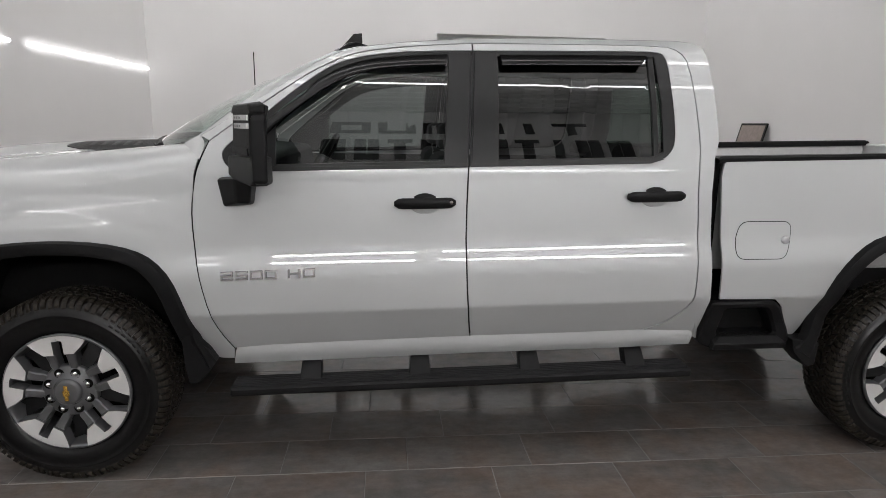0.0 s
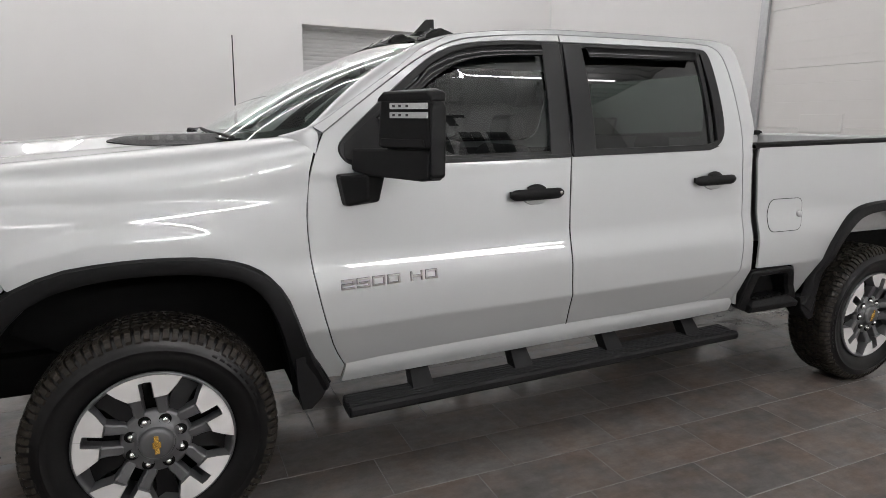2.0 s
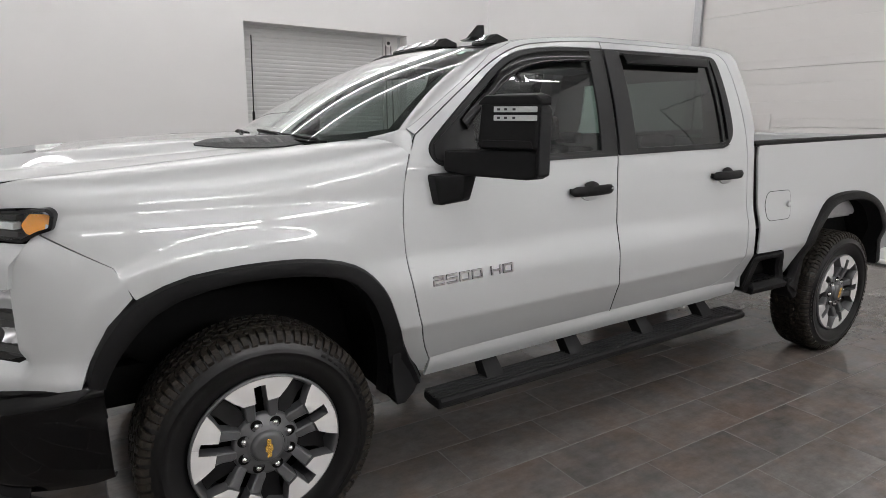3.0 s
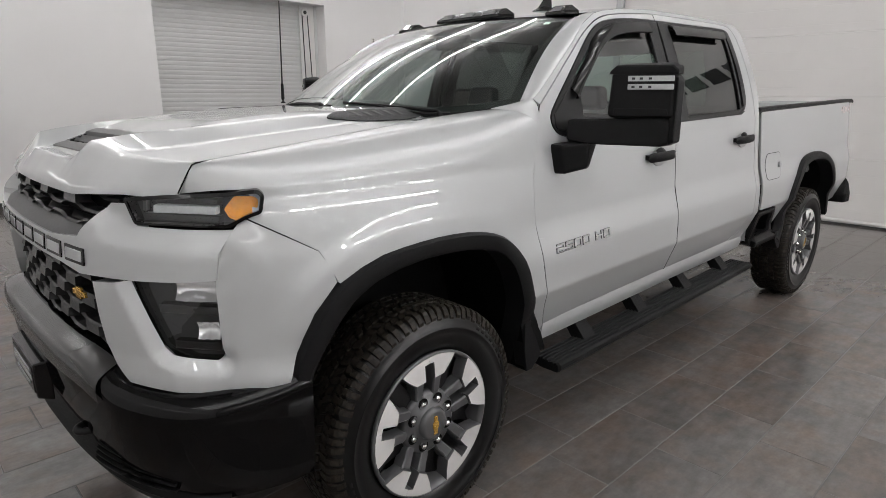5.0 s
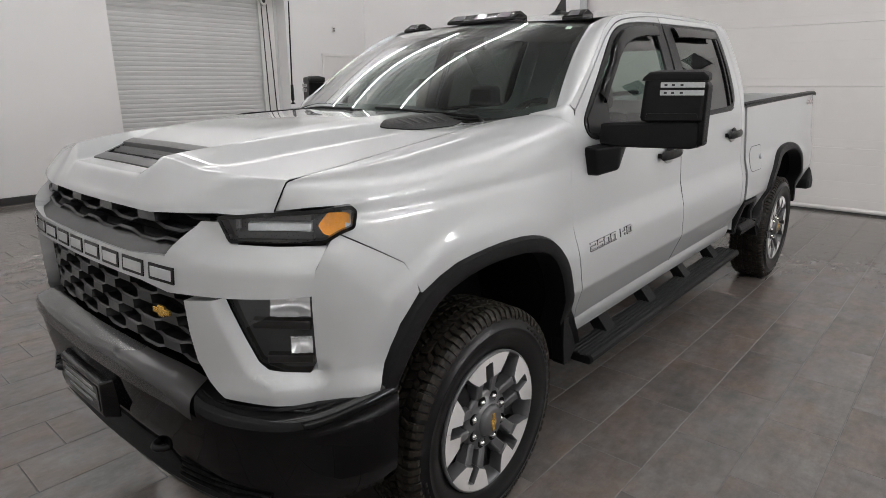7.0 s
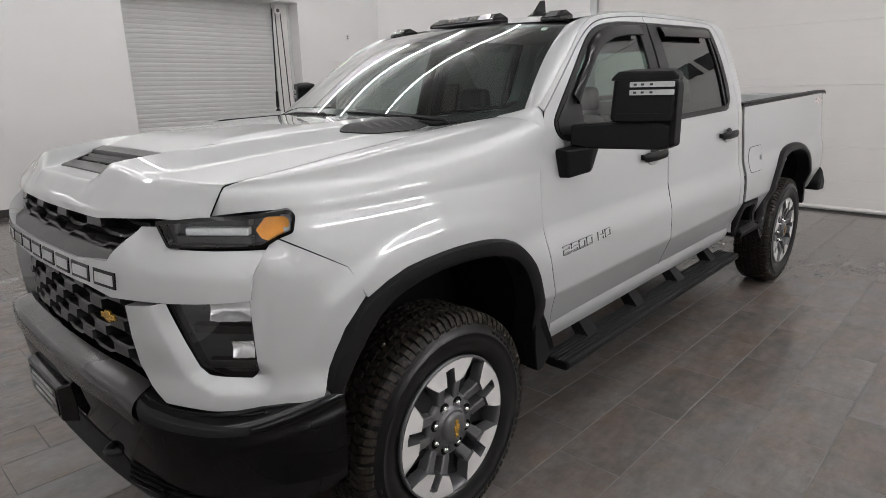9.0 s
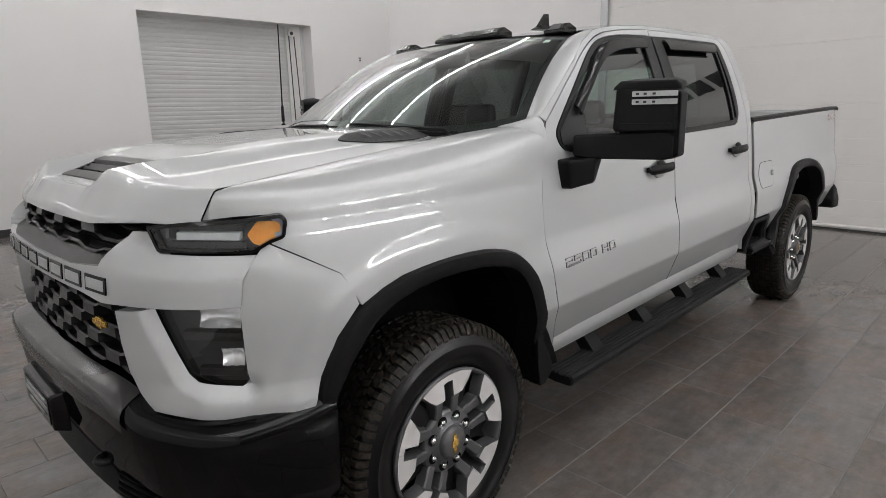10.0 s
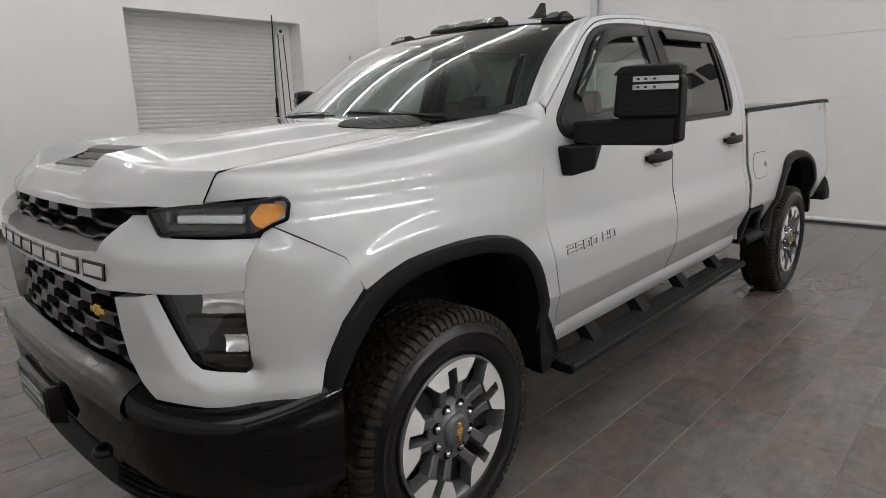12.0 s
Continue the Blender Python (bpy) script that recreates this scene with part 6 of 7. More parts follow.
hull("step_tread", [(2.955, -0.935, 0.604), (3.325, -0.935, 0.606), (2.95, -0.925, 0.570), (3.33, -0.925, 0.572), (2.99, -0.78, 0.640), (3.27, -0.78, 0.640), (2.98, -0.78, 0.57), (3.3, -0.78, 0.57), (3.00, -0.90, 0.632), (3.29, -0.90, 0.634)], BLACK_PLASTIC, step, "black studded step tread", 0.006)
for i in range(9):
    for j in range(3):
        bm = bmesh.new()
        box_bm(bm, -0.010, 0.010, -0.007, 0.007, 0, 0.004)
        spun(bm, pose(3.02 + 0.03 * i + 0.012 * (j % 2), -0.885 + 0.032 * j, 0.634, 4, 0, 0))
        part("stud", bm, BLACK_PLASTIC, step)
mirrored(step)

# ---------------------------------------------------------------- roof details
SMOKED = mat("smoked_lens", (0.10, 0.10, 0.105), rough=0.12, coat=0.6, vary=0.1, scale=60, rough_vary=0.02)


def cab_light(y, w, n, name="cab_light"):
    x0 = 1.150 + 0.06 * ((y - CY) / 0.57) ** 2
    z0 = 1.966 - 0.016 * ((y - CY) / 0.57) ** 2
    pts = [(x0 - 0.02, y - w / 2, z0), (x0 - 0.02, y + w / 2, z0), (x0 + 0.06, y - w / 2 + 0.015, z0 + 0.036), (x0 + 0.06, y + w / 2 - 0.015, z0 + 0.036), (x0 + 0.02, y - w / 2 + 0.02, z0 + 0.030), (x0 + 0.02, y + w / 2 - 0.02, z0 + 0.030),
           (x0 + 0.13, y - w / 2 + 0.02, z0 + 0.016), (x0 + 0.13, y + w / 2 - 0.02, z0 + 0.016), (x0 + 0.13, y - w / 2 + 0.02, z0 - 0.01), (x0 + 0.13, y + w / 2 - 0.02, z0 - 0.01), (x0 - 0.02, y - w / 2, z0 - 0.016), (x0 - 0.02, y + w / 2, z0 - 0.016)]
    b = hull(name, pts, GLOSS_BLACK, truck, "black roof clearance lamp", 0.005)
    for k in range(n):
        yc = y + (k - (n - 1) / 2) * (w / n)
        hw = w / n * 0.28
        hull("lens", [(x0 - 0.022, yc - hw, z0 + 0.002), (x0 - 0.022, yc + hw, z0 + 0.002), (x0 + 0.018, yc - hw * 0.8, z0 + 0.032), (x0 + 0.018, yc + hw * 0.8, z0 + 0.032), (x0, yc - hw, z0), (x0, yc + hw, z0)], SMOKED, b, "smoked clearance lens", 0.002)
    return b


cab_light(CY, 0.46, 3)
cab_light(CY - 0.535, 0.115, 1)
cab_light(CY + 0.575, 0.115, 1)
fin_base = hull("shark_fin", [(1.142, -0.40, 1.961), (1.172, -0.43, 1.961), (1.172, -0.37, 1.961), (1.352, -0.435, 1.971), (1.352, -0.365, 1.971), (1.212, -0.415, 1.987), (1.212, -0.385, 1.987), (1.332, -0.415, 1.983), (1.332, -0.385, 1.983)], GLOSS_BLACK, truck, "black shark fin antenna", 0.005)
hull("fin", [(1.177, -0.404, 1.969), (1.177, -0.396, 1.969), (1.287, -0.408, 1.972), (1.287, -0.392, 1.972), (1.244, -0.402, 2.041), (1.244, -0.398, 2.041), (1.284, -0.403, 2.045), (1.284, -0.397, 2.045)], GLOSS_BLACK, fin_base, "", 0.002)
bm = bmesh.new()
tube_bm(bm, [(0.500, 0.885, 1.525), (0.500, 0.885, 1.55), (0.500, 0.884, 1.63), (0.500, 0.884, 1.635), (0.502, 0.867, 2.075)], [0.016, 0.010, 0.008, 0.0042, 0.0035], 8)
part("rod_antenna", bm, BLACK_PLASTIC, truck, "thin black rod antenna")

# ---------------------------------------------------------------- cabin
def seat(x, y, w, top=1.47):
    s = hull("seat", [(x - 0.50, y - w / 2, 1.02), (x - 0.50, y + w / 2, 1.02), (x, y - w / 2, 1.0), (x, y + w / 2, 1.0), (x - 0.5, y - w / 2, 0.9), (x - 0.5, y + w / 2, 0.9), (x, y - w / 2, 0.9), (x, y + w / 2, 0.9)], SEAT, truck, "black cloth seat", 0.04)
    hull("backrest", [(x - 0.05, y - w / 2, 0.98), (x - 0.05, y + w / 2, 0.98), (x + 0.08, y - w / 2, 0.98), (x + 0.08, y + w / 2, 0.98), (x + 0.10, y - w * 0.40, top), (x + 0.10, y + w * 0.40, top), (x + 0.20, y - w * 0.40, top), (x + 0.20, y + w * 0.40, top)], SEAT, s, "", 0.04)
    hull("headrest", [(x + 0.11, y - 0.12, top + 0.02), (x + 0.11, y + 0.12, top + 0.02), (x + 0.12, y - 0.10, top + 0.15 if top > 1.45 else top + 0.10), (x + 0.12, y + 0.10, top + 0.15 if top > 1.45 else top + 0.10), (x + 0.20, y - 0.12, top + 0.02), (x + 0.20, y + 0.12, top + 0.02), (x + 0.21, y - 0.10, top + 0.15 if top > 1.45 else top + 0.10), (x + 0.21, y + 0.10, top + 0.15 if top > 1.45 else top + 0.10)], SEAT, s, "", 0.03)
    return s


for y in (CY - 0.40, CY + 0.40):
    seat(1.55, y, 0.54)
for y in (CY - 0.40, CY + 0.40):
    seat(2.52, y, 0.62, 1.42)
hull("dashboard", [(0.42, CY + s * 0.73, 1.50) for s in (-1, 1)] + [(0.30, CY + s * 0.5, 1.52) for s in (-1, 1)] + [(0.88, CY + s * 0.73, 1.47) for s in (-1, 1)] + [(0.92, CY + s * 0.73, 1.30) for s in (-1, 1)] + [(0.7, CY + s * 0.73, 1.0) for s in (-1, 1)],
     BLACK_PLASTIC, truck, "black dashboard", 0.03)
bm = bmesh.new()
ring = []
for i in range(33):
    t = 2 * math.pi * i / 32
    ring.append(pose(1.06, CY - 0.40, 1.38, 0, -62, 0) @ Vector((0.19 * math.cos(t), 0.19 * math.sin(t), 0)))
tube_bm(bm, ring, 0.016, 8, caps=False)
wheel_ring = part("steering_wheel", bm, BLACK_PLASTIC, truck, "black steering wheel")
hull("wheel_hub", [pose(1.05, CY - 0.40, 1.38, 0, -62, 0) @ Vector((0.17 * a, 0.05 * b, 0.03 * c)) for a in (-1, 1) for b in (-1, 1) for c in (-1, 1)], BLACK_PLASTIC, wheel_ring, "", 0.02)
boxes("cabin_floor", [(0.50, 2.88, CY - 0.78, CY + 0.78, 0.70, 0.90)], SEAT, truck, "dark cabin floor")
bm = bmesh.new()
rows = [[(x, CY + v * 0.53, 1.930 + 0.02 * (1 - v * v)) for x in (1.25, 1.6, 2.2, 2.80)] for v in (-1, -0.5, 0, 0.5, 1)]
strip_bm(bm, rows)
part("headliner", bm, mat("grey_headliner", (0.30, 0.30, 0.30), rough=0.9, scale=60), truck, "grey headliner")
hull("inside_mirror", [(1.02, CY - 0.12, 1.80), (1.02, CY + 0.12, 1.80), (1.05, CY - 0.12, 1.80), (1.05, CY + 0.12, 1.80), (1.02, CY - 0.12, 1.87), (1.02, CY + 0.12, 1.87), (1.05, CY - 0.12, 1.87), (1.05, CY + 0.12, 1.87)], BLACK_PLASTIC, truck, "black inside mirror", 0.01)

# ---------------------------------------------------------------- inner shell and chassis
def shell_side():
    outline = [(0.58, 0.64), (2.86, 0.68), (2.86, 1.40), (0.62, 1.40)]
    return panel("door_shell", outline, lambda x, z: (x, side_y(x, min(z, 1.38)) + 0.045, z), SHELL, truck, "black inner door shell", du=0.2, dv=0.1, bevel=0)


def fender_shell():
    outline = [(-0.50, 1.13), (0.62, 1.13), (0.64, 1.49), (-0.66, 1.49), (-0.66, 1.34)]
    return panel("fender_shell", outline, lambda x, s: tuple(Vector(fender_point(x, s)) + Vector((0.0, 0.035, -0.02 if s > 1.36 else 0.0))), SHELL, truck, "black inner fender", du=0.1, dv=0.04, bevel=0)


mirrored(shell_side())
mirrored(fender_shell())
for ob in (fascia, head_l, low_l):
    mirrored(ob)
for s in (-1, 1):
    boxes("frame_rail", [(-0.78, 5.15, CY + s * 0.45 - 0.045, CY + s * 0.45 + 0.045, 0.50, 0.66)], DARK, truck, "black chassis rail")
boxes("floor_pan", [(0.60, 2.90, CY - 0.76, CY + 0.76, 0.60, 0.69)], DARK, truck, "black floor pan")
boxes("bed_pan", [(2.94, 5.06, CY - 0.74, CY + 0.74, 0.80, 0.925)], DARK, truck, "black bed underside")
boxes("engine_block", [(-0.66, 0.55, CY - 0.42, CY + 0.42, 0.58, 1.25)], DARK, truck, "dark engine bay")
for x in (0.0, 4.036):
    bm = bmesh.new()
    tube_bm(bm, [(x, CY - 0.80, 0.43), (x, CY + 0.80, 0.43)], 0.05, 12)
    lathe_bm(bm, [(0.001, -0.15), (0.12, -0.10), (0.16, 0.0), (0.12, 0.10), (0.001, 0.15)], 20)
    for v in bm.verts:
        if (v.co - Vector((0, 0, 0))).length < 0.25 and abs(v.co.x) < 0.2 and v.co.z < 0.25 and abs(v.co.y) < 0.16 and abs(v.co.z) < 0.17:
            v.co += Vector((x, CY + 0.1, 0.43))
    part("axle", bm, DARK, truck, "black axle")
bm = bmesh.new()
tube_bm(bm, [(0.9, CY + 0.2, 0.52), (2.6, CY + 0.28, 0.54), (3.3, CY + 0.6, 0.60), (4.7, CY + 0.62, 0.62)], 0.04, 10)
part("exhaust_pipe", bm, METAL_GREY, truck, "steel exhaust pipe")

# ---------------------------------------------------------------- lights
def led_tube(a, b, r=0.022, hang=False, glow=None):
    """A lit tube on its mounting rail."""
    a, b = Vector(a), Vector(b)
    bm = bmesh.new()
    tube_bm(bm, [a, b], r, 10)
    t = tagged(finish("led_tube", bm, glow or TUBE), "lit white linear lamp with thin hangers", "lamp", group="tube lamps")
    if hang:
        for f in (0.12, 0.88):
            p = a.lerp(b, f)
            bm = bmesh.new()
            tube_bm(bm, [p + Vector((0, 0, r)), Vector((p.x, p.y, ZC))], 0.005, 6)
            part("hanger", bm, METAL_GREY, t)
    return t


def west(y, z, off=0.03):
    """A point just off the west wall."""
    t = (Y1 - y) / (Y1 - Y0)
    return (X0 + (XW - X0) * t + off, y, z)


for y in (7.92, 4.25, 0.6, -3.1):
    led_tube(west(y, 2.49, 0.03), west(y - 3.3, 2.49, 0.03), 0.025, False, TUBE_WEST)
for x0, x1, glow in ((-3.3, -1.0, TUBE), (-0.25, 1.74, TUBE_WALL), (2.15, 5.69, TUBE_WALL)):
    led_tube((x0, Y0 + 0.03, 2.74), (x1, Y0 + 0.03, 2.74), 0.02, False, glow)
for y in (-4.5, -3.4, -2.3, 3.4, 5.8, 7.7):
    for x in (-2.2, 0.3, 2.8, 5.3):
        led_tube((x - 1.245, y, ZC - 0.30), (x + 1.245, y, ZC - 0.30), 0.03, True)

# ---------------------------------------------------------------- roller door
roller = tagged(new("roller_door"), "closed pale grey steel roller door", "roller door")
z = 0.05
bm = bmesh.new()
prof = [(0.0, 0.0), (0.0, 0.008), (-0.005, 0.018), (-0.008, 0.045), (-0.006, 0.066), (0.0, 0.073)]
rows = [[(x, Y1 + 0.36 + dy, dz) for x in (ROLL_X0 - 0.05, ROLL_X1 + 0.05)] for dy, dz in prof]
strip_bm(bm, rows)
bmesh.ops.recalc_face_normals(bm, faces=bm.faces[:])
first = part("slat", bm, SLAT, roller, smooth=False)
first.location = (0, 0, z)
while z < ROLL_Z + 0.05:
    z += 0.0745
    s = new("slat", first.data)
    s.parent, s.location = roller, (0, 0, z)
boxes("bottom_rail", [(ROLL_X0, ROLL_X1, Y1 + 0.33, Y1 + 0.37, 0, 0.06)], METAL_GREY, roller)
boxes("backing", [(ROLL_X0 - 0.1, ROLL_X1 + 0.1, Y1 + 0.40, Y1 + 0.44, 0, ROLL_Z + 0.1)], METAL_GREY, roller)
for x in (ROLL_X0, ROLL_X1 - 0.06):
    boxes("guide_rail", [(x, x + 0.06, Y1 + 0.28, Y1 + 0.34, 0, ROLL_Z)], SLAT, roller)
# chain hoist beside it
boxes("guide_cover", [(5.10, ROLL_X1 - 0.002, Y1 + 0.29, Y1 + 0.33, 0, ROLL_Z - 0.002)], DOOR_WHITE, roller, "white cover beside the curtain")
hoist = hull("chain_hoist", [(5.17 + 0.070 * math.cos(t), y, 3.09 + 0.085 * math.sin(t)) for t in [2 * math.pi * i / 14 for i in range(14)] for y in (Y1 + 0.20, Y1 + 0.25)], DOOR_WHITE, None, "", 0.01)
tagged(hoist, "white chain hoist wheel beside the roller door", "chain hoist")
for dx in (-0.05, 0.06):
    bm = bmesh.new()
    tube_bm(bm, [(5.17 + dx, Y1 + 0.22, 3.05), (5.19 + dx * 1.2, Y1 + 0.22, 2.2), (5.22 + dx * 1.4, Y1 + 0.22, 0.9)], 0.010, 6)
    part("chain", bm, BASEBOARD, hoist, "dark hanging chain")
boxes("bracket", [(5.14, 5.20, Y1 + 0.25, Y1 + 0.292, 3.06, 3.12)], METAL_GREY, hoist)
bm = bmesh.new()
lathe_bm(bm, [(0.001, -0.012), (0.030, -0.010), (0.034, 0.0)], 20)
spun(bm, pose(5.17, Y1 + 0.198, 3.09))
part("hub", bm, BASEBOARD, hoist, "dark wheel hub")

# ---------------------------------------------------------------- overhead door
sect = tagged(new("overhead_door"), "closed white sectional overhead door with ribbed panels", "garage door")
h = 0.745
z = 0.075
while z < SECT_Z:
    top = min(z + h - 0.0015, SECT_Z + 0.02)
    bm = bmesh.new()
    prof = [(0.052, z), (0.045, z + 0.002)]
    zz = z + 0.10
    while zz < top - 0.06:
        prof += [(0.045, zz), (0.0462, zz + 0.005), (0.045, zz + 0.010)]
        zz += 0.22
    prof += [(0.045, top - 0.003), (0.052, top)]
    strip_bm(bm, [[(X1 + dx, y, q) for y in (SECT_Y0, SECT_Y1)] for dx, q in prof])
    bmesh.ops.recalc_face_normals(bm, faces=bm.faces[:])
    part("panel", bm, DOOR_WHITE, sect, smooth=False)
    z += h
boxes("backing", [(X1 + 0.08, X1 + 0.12, SECT_Y0, SECT_Y1, 0, SECT_Z + 0.02)], DOOR_WHITE, sect)
boxes("track", [(X1 - 0.02, X1 + 0.03, SECT_Y1 - 0.02, SECT_Y1 + 0.10, 0, SECT_Z)], METAL_GREY, sect, "grey steel track")
boxes("bottom_panel", [(X1 + 0.045, X1 + 0.075, SECT_Y0, SECT_Y1, 0.022, 0.0745)], DOOR_WHITE, sect, bevel=0)
boxes("bottom_seal", [(X1 + 0.03, X1 + 0.07, SECT_Y0, SECT_Y1, 0.0, 0.022)], BASEBOARD, sect, "black rubber seal")
boxes("vent_plate", [(X1 + 0.030, X1 + 0.044, 1.69, 2.24, 1.516, 1.734)], DOOR_WHITE, sect, "white framed plate", bevel=0.004)

# ---------------------------------------------------------------- small fixtures
for x0, x1 in ((X0, ROLL_X0), (ROLL_X1, X1)):
    tagged(boxes("baseboard", [(x0, x1, Y1 - 0.012, Y1, 0, 0.11)], BASEBOARD, bevel=0.003), "dark rubber baseboard along the wall", "baseboard", kind="structure")
tagged(boxes("baseboard", [(X1 - 0.012, X1, SECT_Y1 + 0.12, Y1 - 0.013, 0, 0.11)], BASEBOARD, bevel=0.003), "dark rubber baseboard along the wall", "baseboard", kind="structure")
sd = boxes("side_door", [(6.32, 7.22, Y1 - 0.02, Y1, 0.0, 2.14)], DOOR_WHITE, None, bevel=0.004)
tagged(sd, "white painted steel side door", "door")
boxes("door_frame", [(6.26, 6.318, Y1 - 0.035, Y1, 0, 2.20), (7.222, 7.28, Y1 - 0.035, Y1, 0, 2.20), (6.318, 7.222, Y1 - 0.035, Y1, 2.142, 2.20)], DOOR_WHITE, sd)


def outlet(x, y, z, name="wall_outlet"):
    o = boxes(name, [(x - 0.035, x + 0.035, y - 0.012, y, z - 0.057, z + 0.057)], DOOR_WHITE, bevel=0.003)
    tagged(o, "small pale wall outlet", "outlet")
    boxes("socket", [(x - 0.018, x + 0.018, y - 0.014, y - 0.011, z - 0.035, z - 0.006)], BASEBOARD, o, bevel=0)
    boxes("socket", [(x - 0.018, x + 0.018, y - 0.014, y - 0.011, z + 0.006, z + 0.035)], BASEBOARD, o, bevel=0)


outlet(6.60, Y1, 2.66)

# framed sheet leaning back against the east wall, on a stand
board_ = tagged(new("display_stand"), "black framed printed sheet leaning on a stand", "display stand")
LEAN = pose(7.30, 6.02, 1.40, 0, 14, 0)
hull("sheet", [LEAN @ Vector((sx * 0.012, sy * 0.36, sz * 0.31)) for sx in (-1, 1) for sy in (-1, 1) for sz in (-1, 1)], GLOSS_BLACK, board_, "black frame", 0.004)
hull("print", [LEAN @ Vector((-0.013 - 0.002 * sx, sy * 0.325, sz * 0.275)) for sx in (-1, 1) for sy in (-1, 1) for sz in (-1, 1)], PAPER, board_, "dim printed sheet", 0.001)
for y in (5.80, 6.24):
    bm = bmesh.new()
    tube_bm(bm, [(7.33, y, 1.40), (7.20, y, 0.0)], 0.014, 8)
    part("leg", bm, GLOSS_BLACK, board_)

# black sign shapes high on the south wall
def sign(kinds, x_from, x_to, z0, hgt, y0=Y0, depth=0.04, stroke=0.17):
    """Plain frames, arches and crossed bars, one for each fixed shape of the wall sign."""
    w = (x_to - x_from) / len(kinds)
    for i, kind in enumerate(kinds):
        xa, xb = x_from + w * i + 0.06, x_from + w * (i + 1) - 0.06
        za, zb, m, k = z0, z0 + hgt, x_from + w * (i + 0.5), stroke
        dims = {"frame": [(xa, xa + k, za, zb), (xb - k, xb, za, zb), (xa + k, xb - k, za, za + k), (xa + k, xb - k, zb - k, zb)],
                "arch": [(xa, xa + k, za, zb), (xb - k, xb, za, zb), (xa + k, xb - k, za, za + k)],
                "pillars": [(xa, xa + k, za, zb), (m - k / 2, m + k / 2, za, zb - k), (xb - k, xb, za, zb), (xa + k, xb - k, zb - k, zb)],
                "post": [(m - k / 2, m + k / 2, za, zb)],
                "tee": [(m - k / 2, m + k / 2, za, zb - k), (xa, xb, zb - k, zb)]}[kind]
        ob = boxes("sign_shape", [(a, b, y0, y0 + depth, c, d) for a, b, c, d in dims], SIGN_BLACK, bevel=0.008)
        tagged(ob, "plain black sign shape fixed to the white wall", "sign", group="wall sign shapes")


sign(("frame", "arch", "pillars", "pillars", "post", "tee"), 0.49, 4.63, 5.05, 0.58, stroke=0.14)
sign(("pillars", "arch", "tee", "frame", "pillars", "frame", "tee", "post", "arch", "frame"), 0.36, 5.19, 3.95, 0.80)
for k in range(4):
    tagged(boxes("sign_shape", [(X1 + 0.005, X1 + 0.046, -3.3 + 0.36 * k, -3.3 + 0.36 * k + 0.27, 2.95, 3.3)], SIGN_BLACK, bevel=0.008), "plain black sign block fixed to the overhead door", "sign", group="door sign blocks")

# ---------------------------------------------------------------- floor tiles
TILE = mat("concrete_look_tile", (0.098, 0.091, 0.088), rough=0.15, scale=2.3, tint2=(0.150, 0.140, 0.134), bump=0.05, bump_scale=70, random=0.12, rough_vary=0.03)


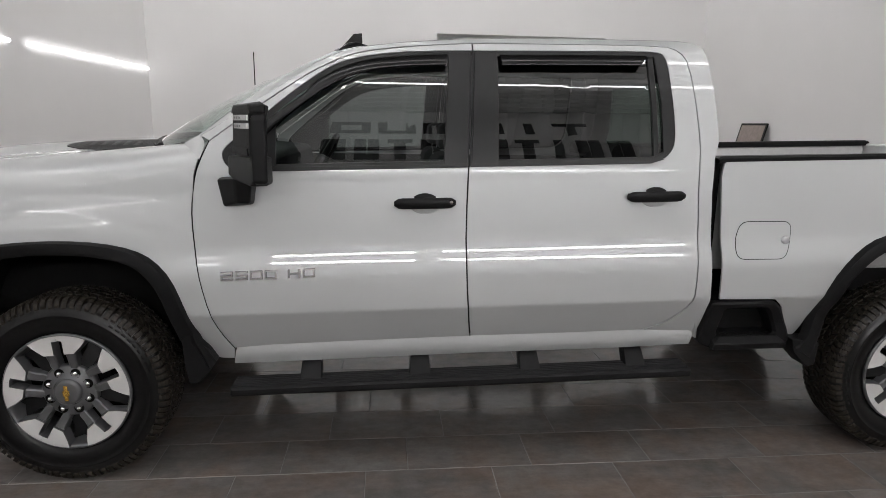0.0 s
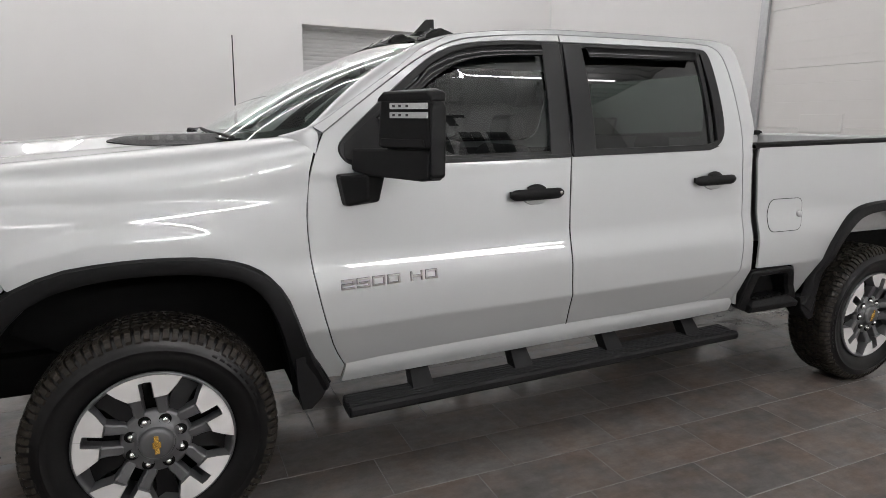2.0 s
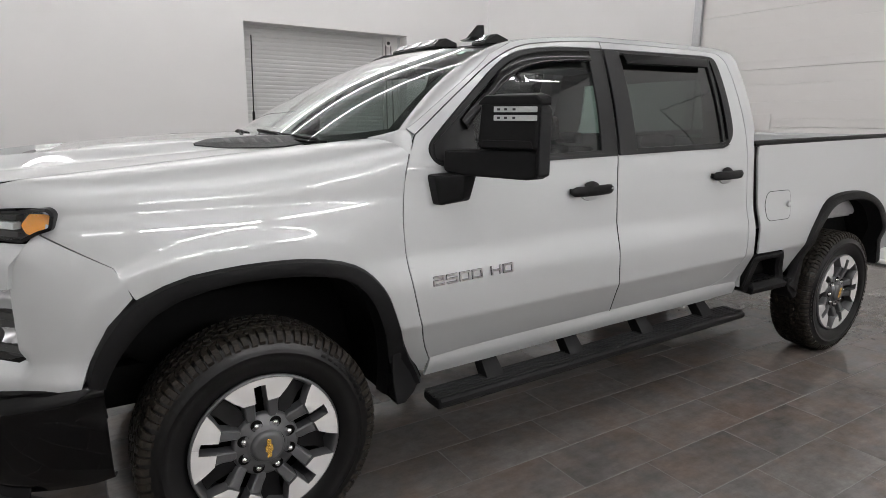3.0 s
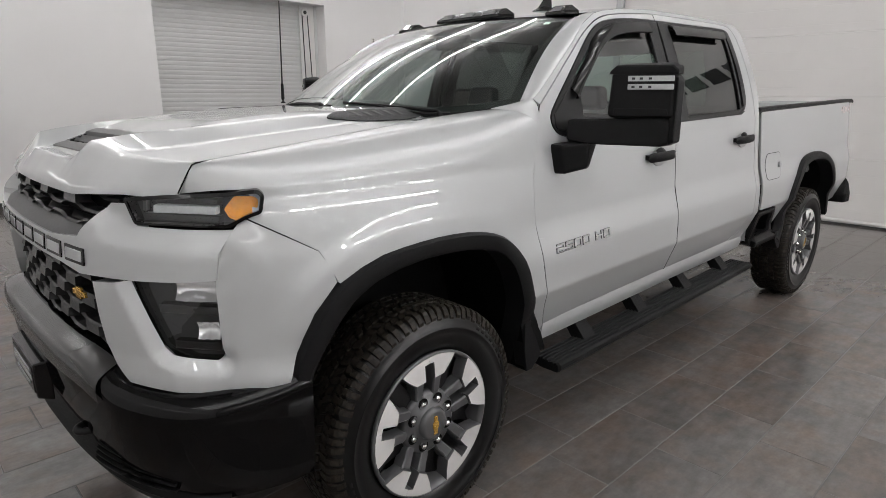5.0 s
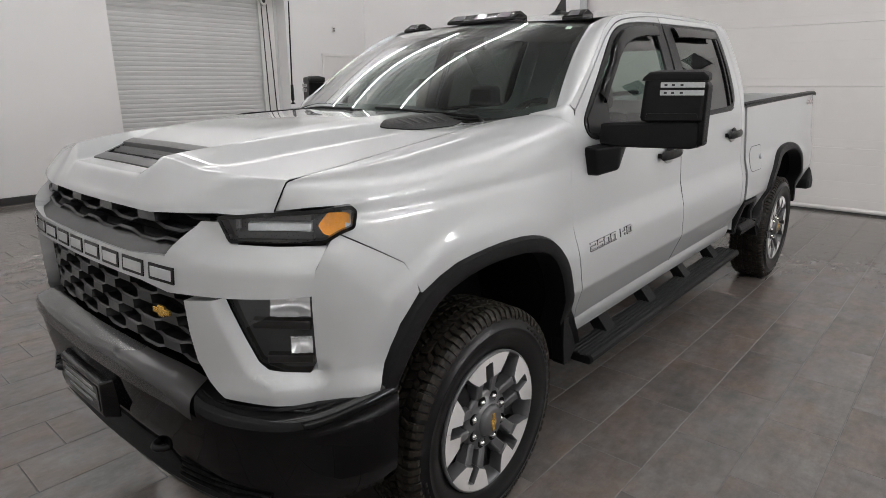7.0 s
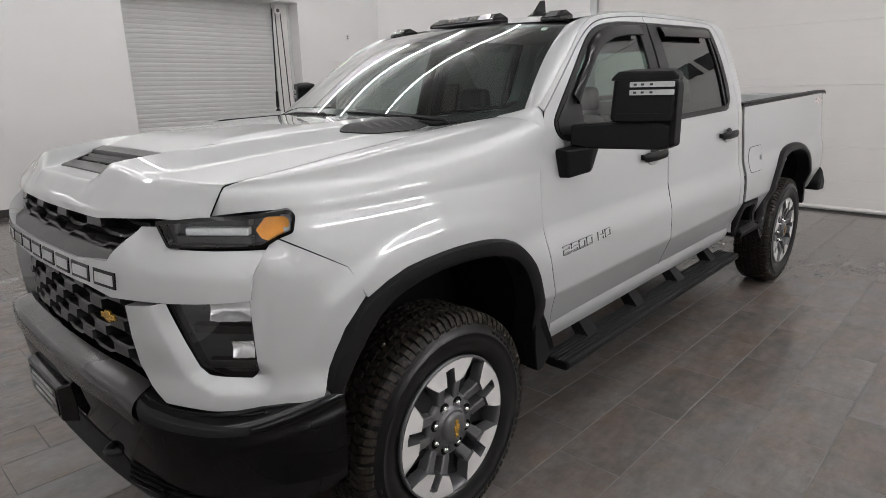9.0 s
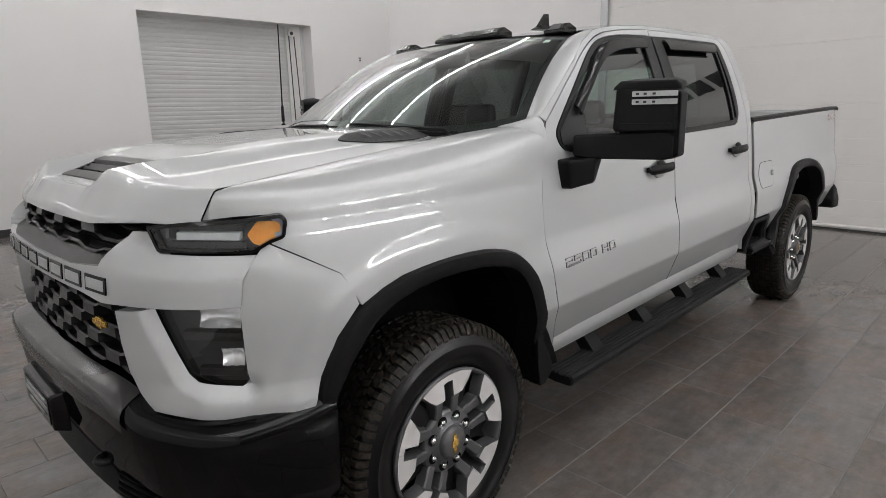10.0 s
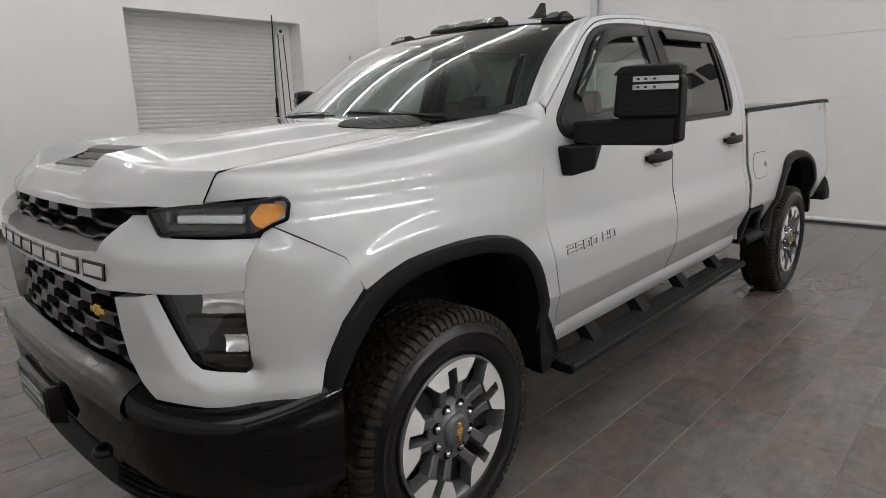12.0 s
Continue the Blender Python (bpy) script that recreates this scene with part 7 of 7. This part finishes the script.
def add_streaks(m):
    """Cloudy brown and grey stains, fine streaks and specks over the tile's colour, each tile cut from another part."""
    nt = m.node_tree
    b = nt.nodes["Principled BSDF"]
    src = b.inputs["Base Color"].links[0].from_socket
    geo = nt.nodes.new("ShaderNodeNewGeometry")
    info = nt.nodes.new("ShaderNodeObjectInfo")
    far = nt.nodes.new("ShaderNodeMath")
    far.operation = "MULTIPLY"
    far.inputs[1].default_value = 17.0
    nt.links.new(info.outputs["Random"], far.inputs[0])
    add = nt.nodes.new("ShaderNodeVectorMath")
    add.operation = "ADD"
    nt.links.new(geo.outputs["Position"], add.inputs[0])
    nt.links.new(far.outputs[0], add.inputs[1])

    def noise(scale, stretch, detail, rough):
        mp = nt.nodes.new("ShaderNodeMapping")
        mp.inputs["Scale"].default_value = stretch
        nt.links.new(add.outputs[0], mp.inputs["Vector"])
        n = nt.nodes.new("ShaderNodeTexNoise")
        n.inputs["Scale"].default_value, n.inputs["Detail"].default_value, n.inputs["Roughness"].default_value = scale, detail, rough
        nt.links.new(mp.outputs[0], n.inputs["Vector"])
        return n.outputs["Fac"]

    def ranged(sock, a, c, lo, hi):
        mr = nt.nodes.new("ShaderNodeMapRange")
        mr.inputs[1].default_value, mr.inputs[2].default_value, mr.inputs[3].default_value, mr.inputs[4].default_value = a, c, lo, hi
        nt.links.new(sock, mr.inputs[0])
        return mr.outputs[0]

    stain = nt.nodes.new("ShaderNodeMix")
    stain.data_type = "RGBA"
    nt.links.new(ranged(noise(3.2, (1, 1, 1), 7, 0.62), 0.42, 0.66, 0.0, 0.75), stain.inputs[0])
    nt.links.new(src, stain.inputs[6])
    stain.inputs[7].default_value = (0.155, 0.118, 0.098, 1)
    out = stain.outputs[2]
    for sock in (ranged(noise(1.6, (3, 9, 1), 9, 0.72), 0.30, 0.72, 0.80, 1.18), ranged(noise(14.0, (1, 1, 1), 8, 0.75), 0.30, 0.70, 0.82, 1.18)):
        mx = nt.nodes.new("ShaderNodeMix")
        mx.data_type, mx.blend_type = "RGBA", "MULTIPLY"
        mx.inputs[0].default_value = 1.0
        nt.links.new(out, mx.inputs[6])
        nt.links.new(sock, mx.inputs[7])
        out = mx.outputs[2]
    nt.links.new(out, b.inputs["Base Color"])


add_streaks(TILE)
half_l, half_w, thick, bev = (TILE_L - JOINT) / 2, (TILE_W - JOINT) / 2, 0.006, 0.0012
tv = [(sx * (half_l - b), sy * (half_w - b), z) for z, b in ((-thick, 0.0), (-bev, 0.0), (0.0, bev)) for sx, sy in ((-1, -1), (1, -1), (1, 1), (-1, 1))]
tf = [(8, 9, 10, 11)] + [(a + i, a + (i + 1) % 4, a + 4 + (i + 1) % 4, a + 4 + i) for a in (0, 4) for i in range(4)]
tile_mesh = bpy.data.meshes.new("tile")
tile_mesh.from_pydata(tv, [], tf)
tile_mesh.materials.append(TILE)
ROW0 = -1.235
rest_v, rest_f = [], []
r = math.floor((Y0 - ROW0) / TILE_W)
while ROW0 + TILE_W * r < Y1:
    y = ROW0 + TILE_W * (r + 0.5)
    x = XW + (r % 3) * TILE_L / 3 + (2.499 - 0.30 - XW) % TILE_L - TILE_L
    while x < X1 + TILE_L:
        if -2.2 < x < 6.0 and -3.0 < y < 0.55:
            t = new("tile", tile_mesh)
            t.parent, t.location = floor, (x, y, 0)
        else:
            b = len(rest_v)
            rest_v += [(x + a, y + c, d) for a, c, d in tv]
            rest_f += [tuple(b + i for i in f) for f in tf]
        x += TILE_L
    r += 1
me = bpy.data.meshes.new("far_tiles")
me.from_pydata(rest_v, [], rest_f)
me.materials.append(TILE)
far = new("far_tiles", me)
far.parent = floor
tagged(far, "grey concrete-look floor tiles", kind="stuff")
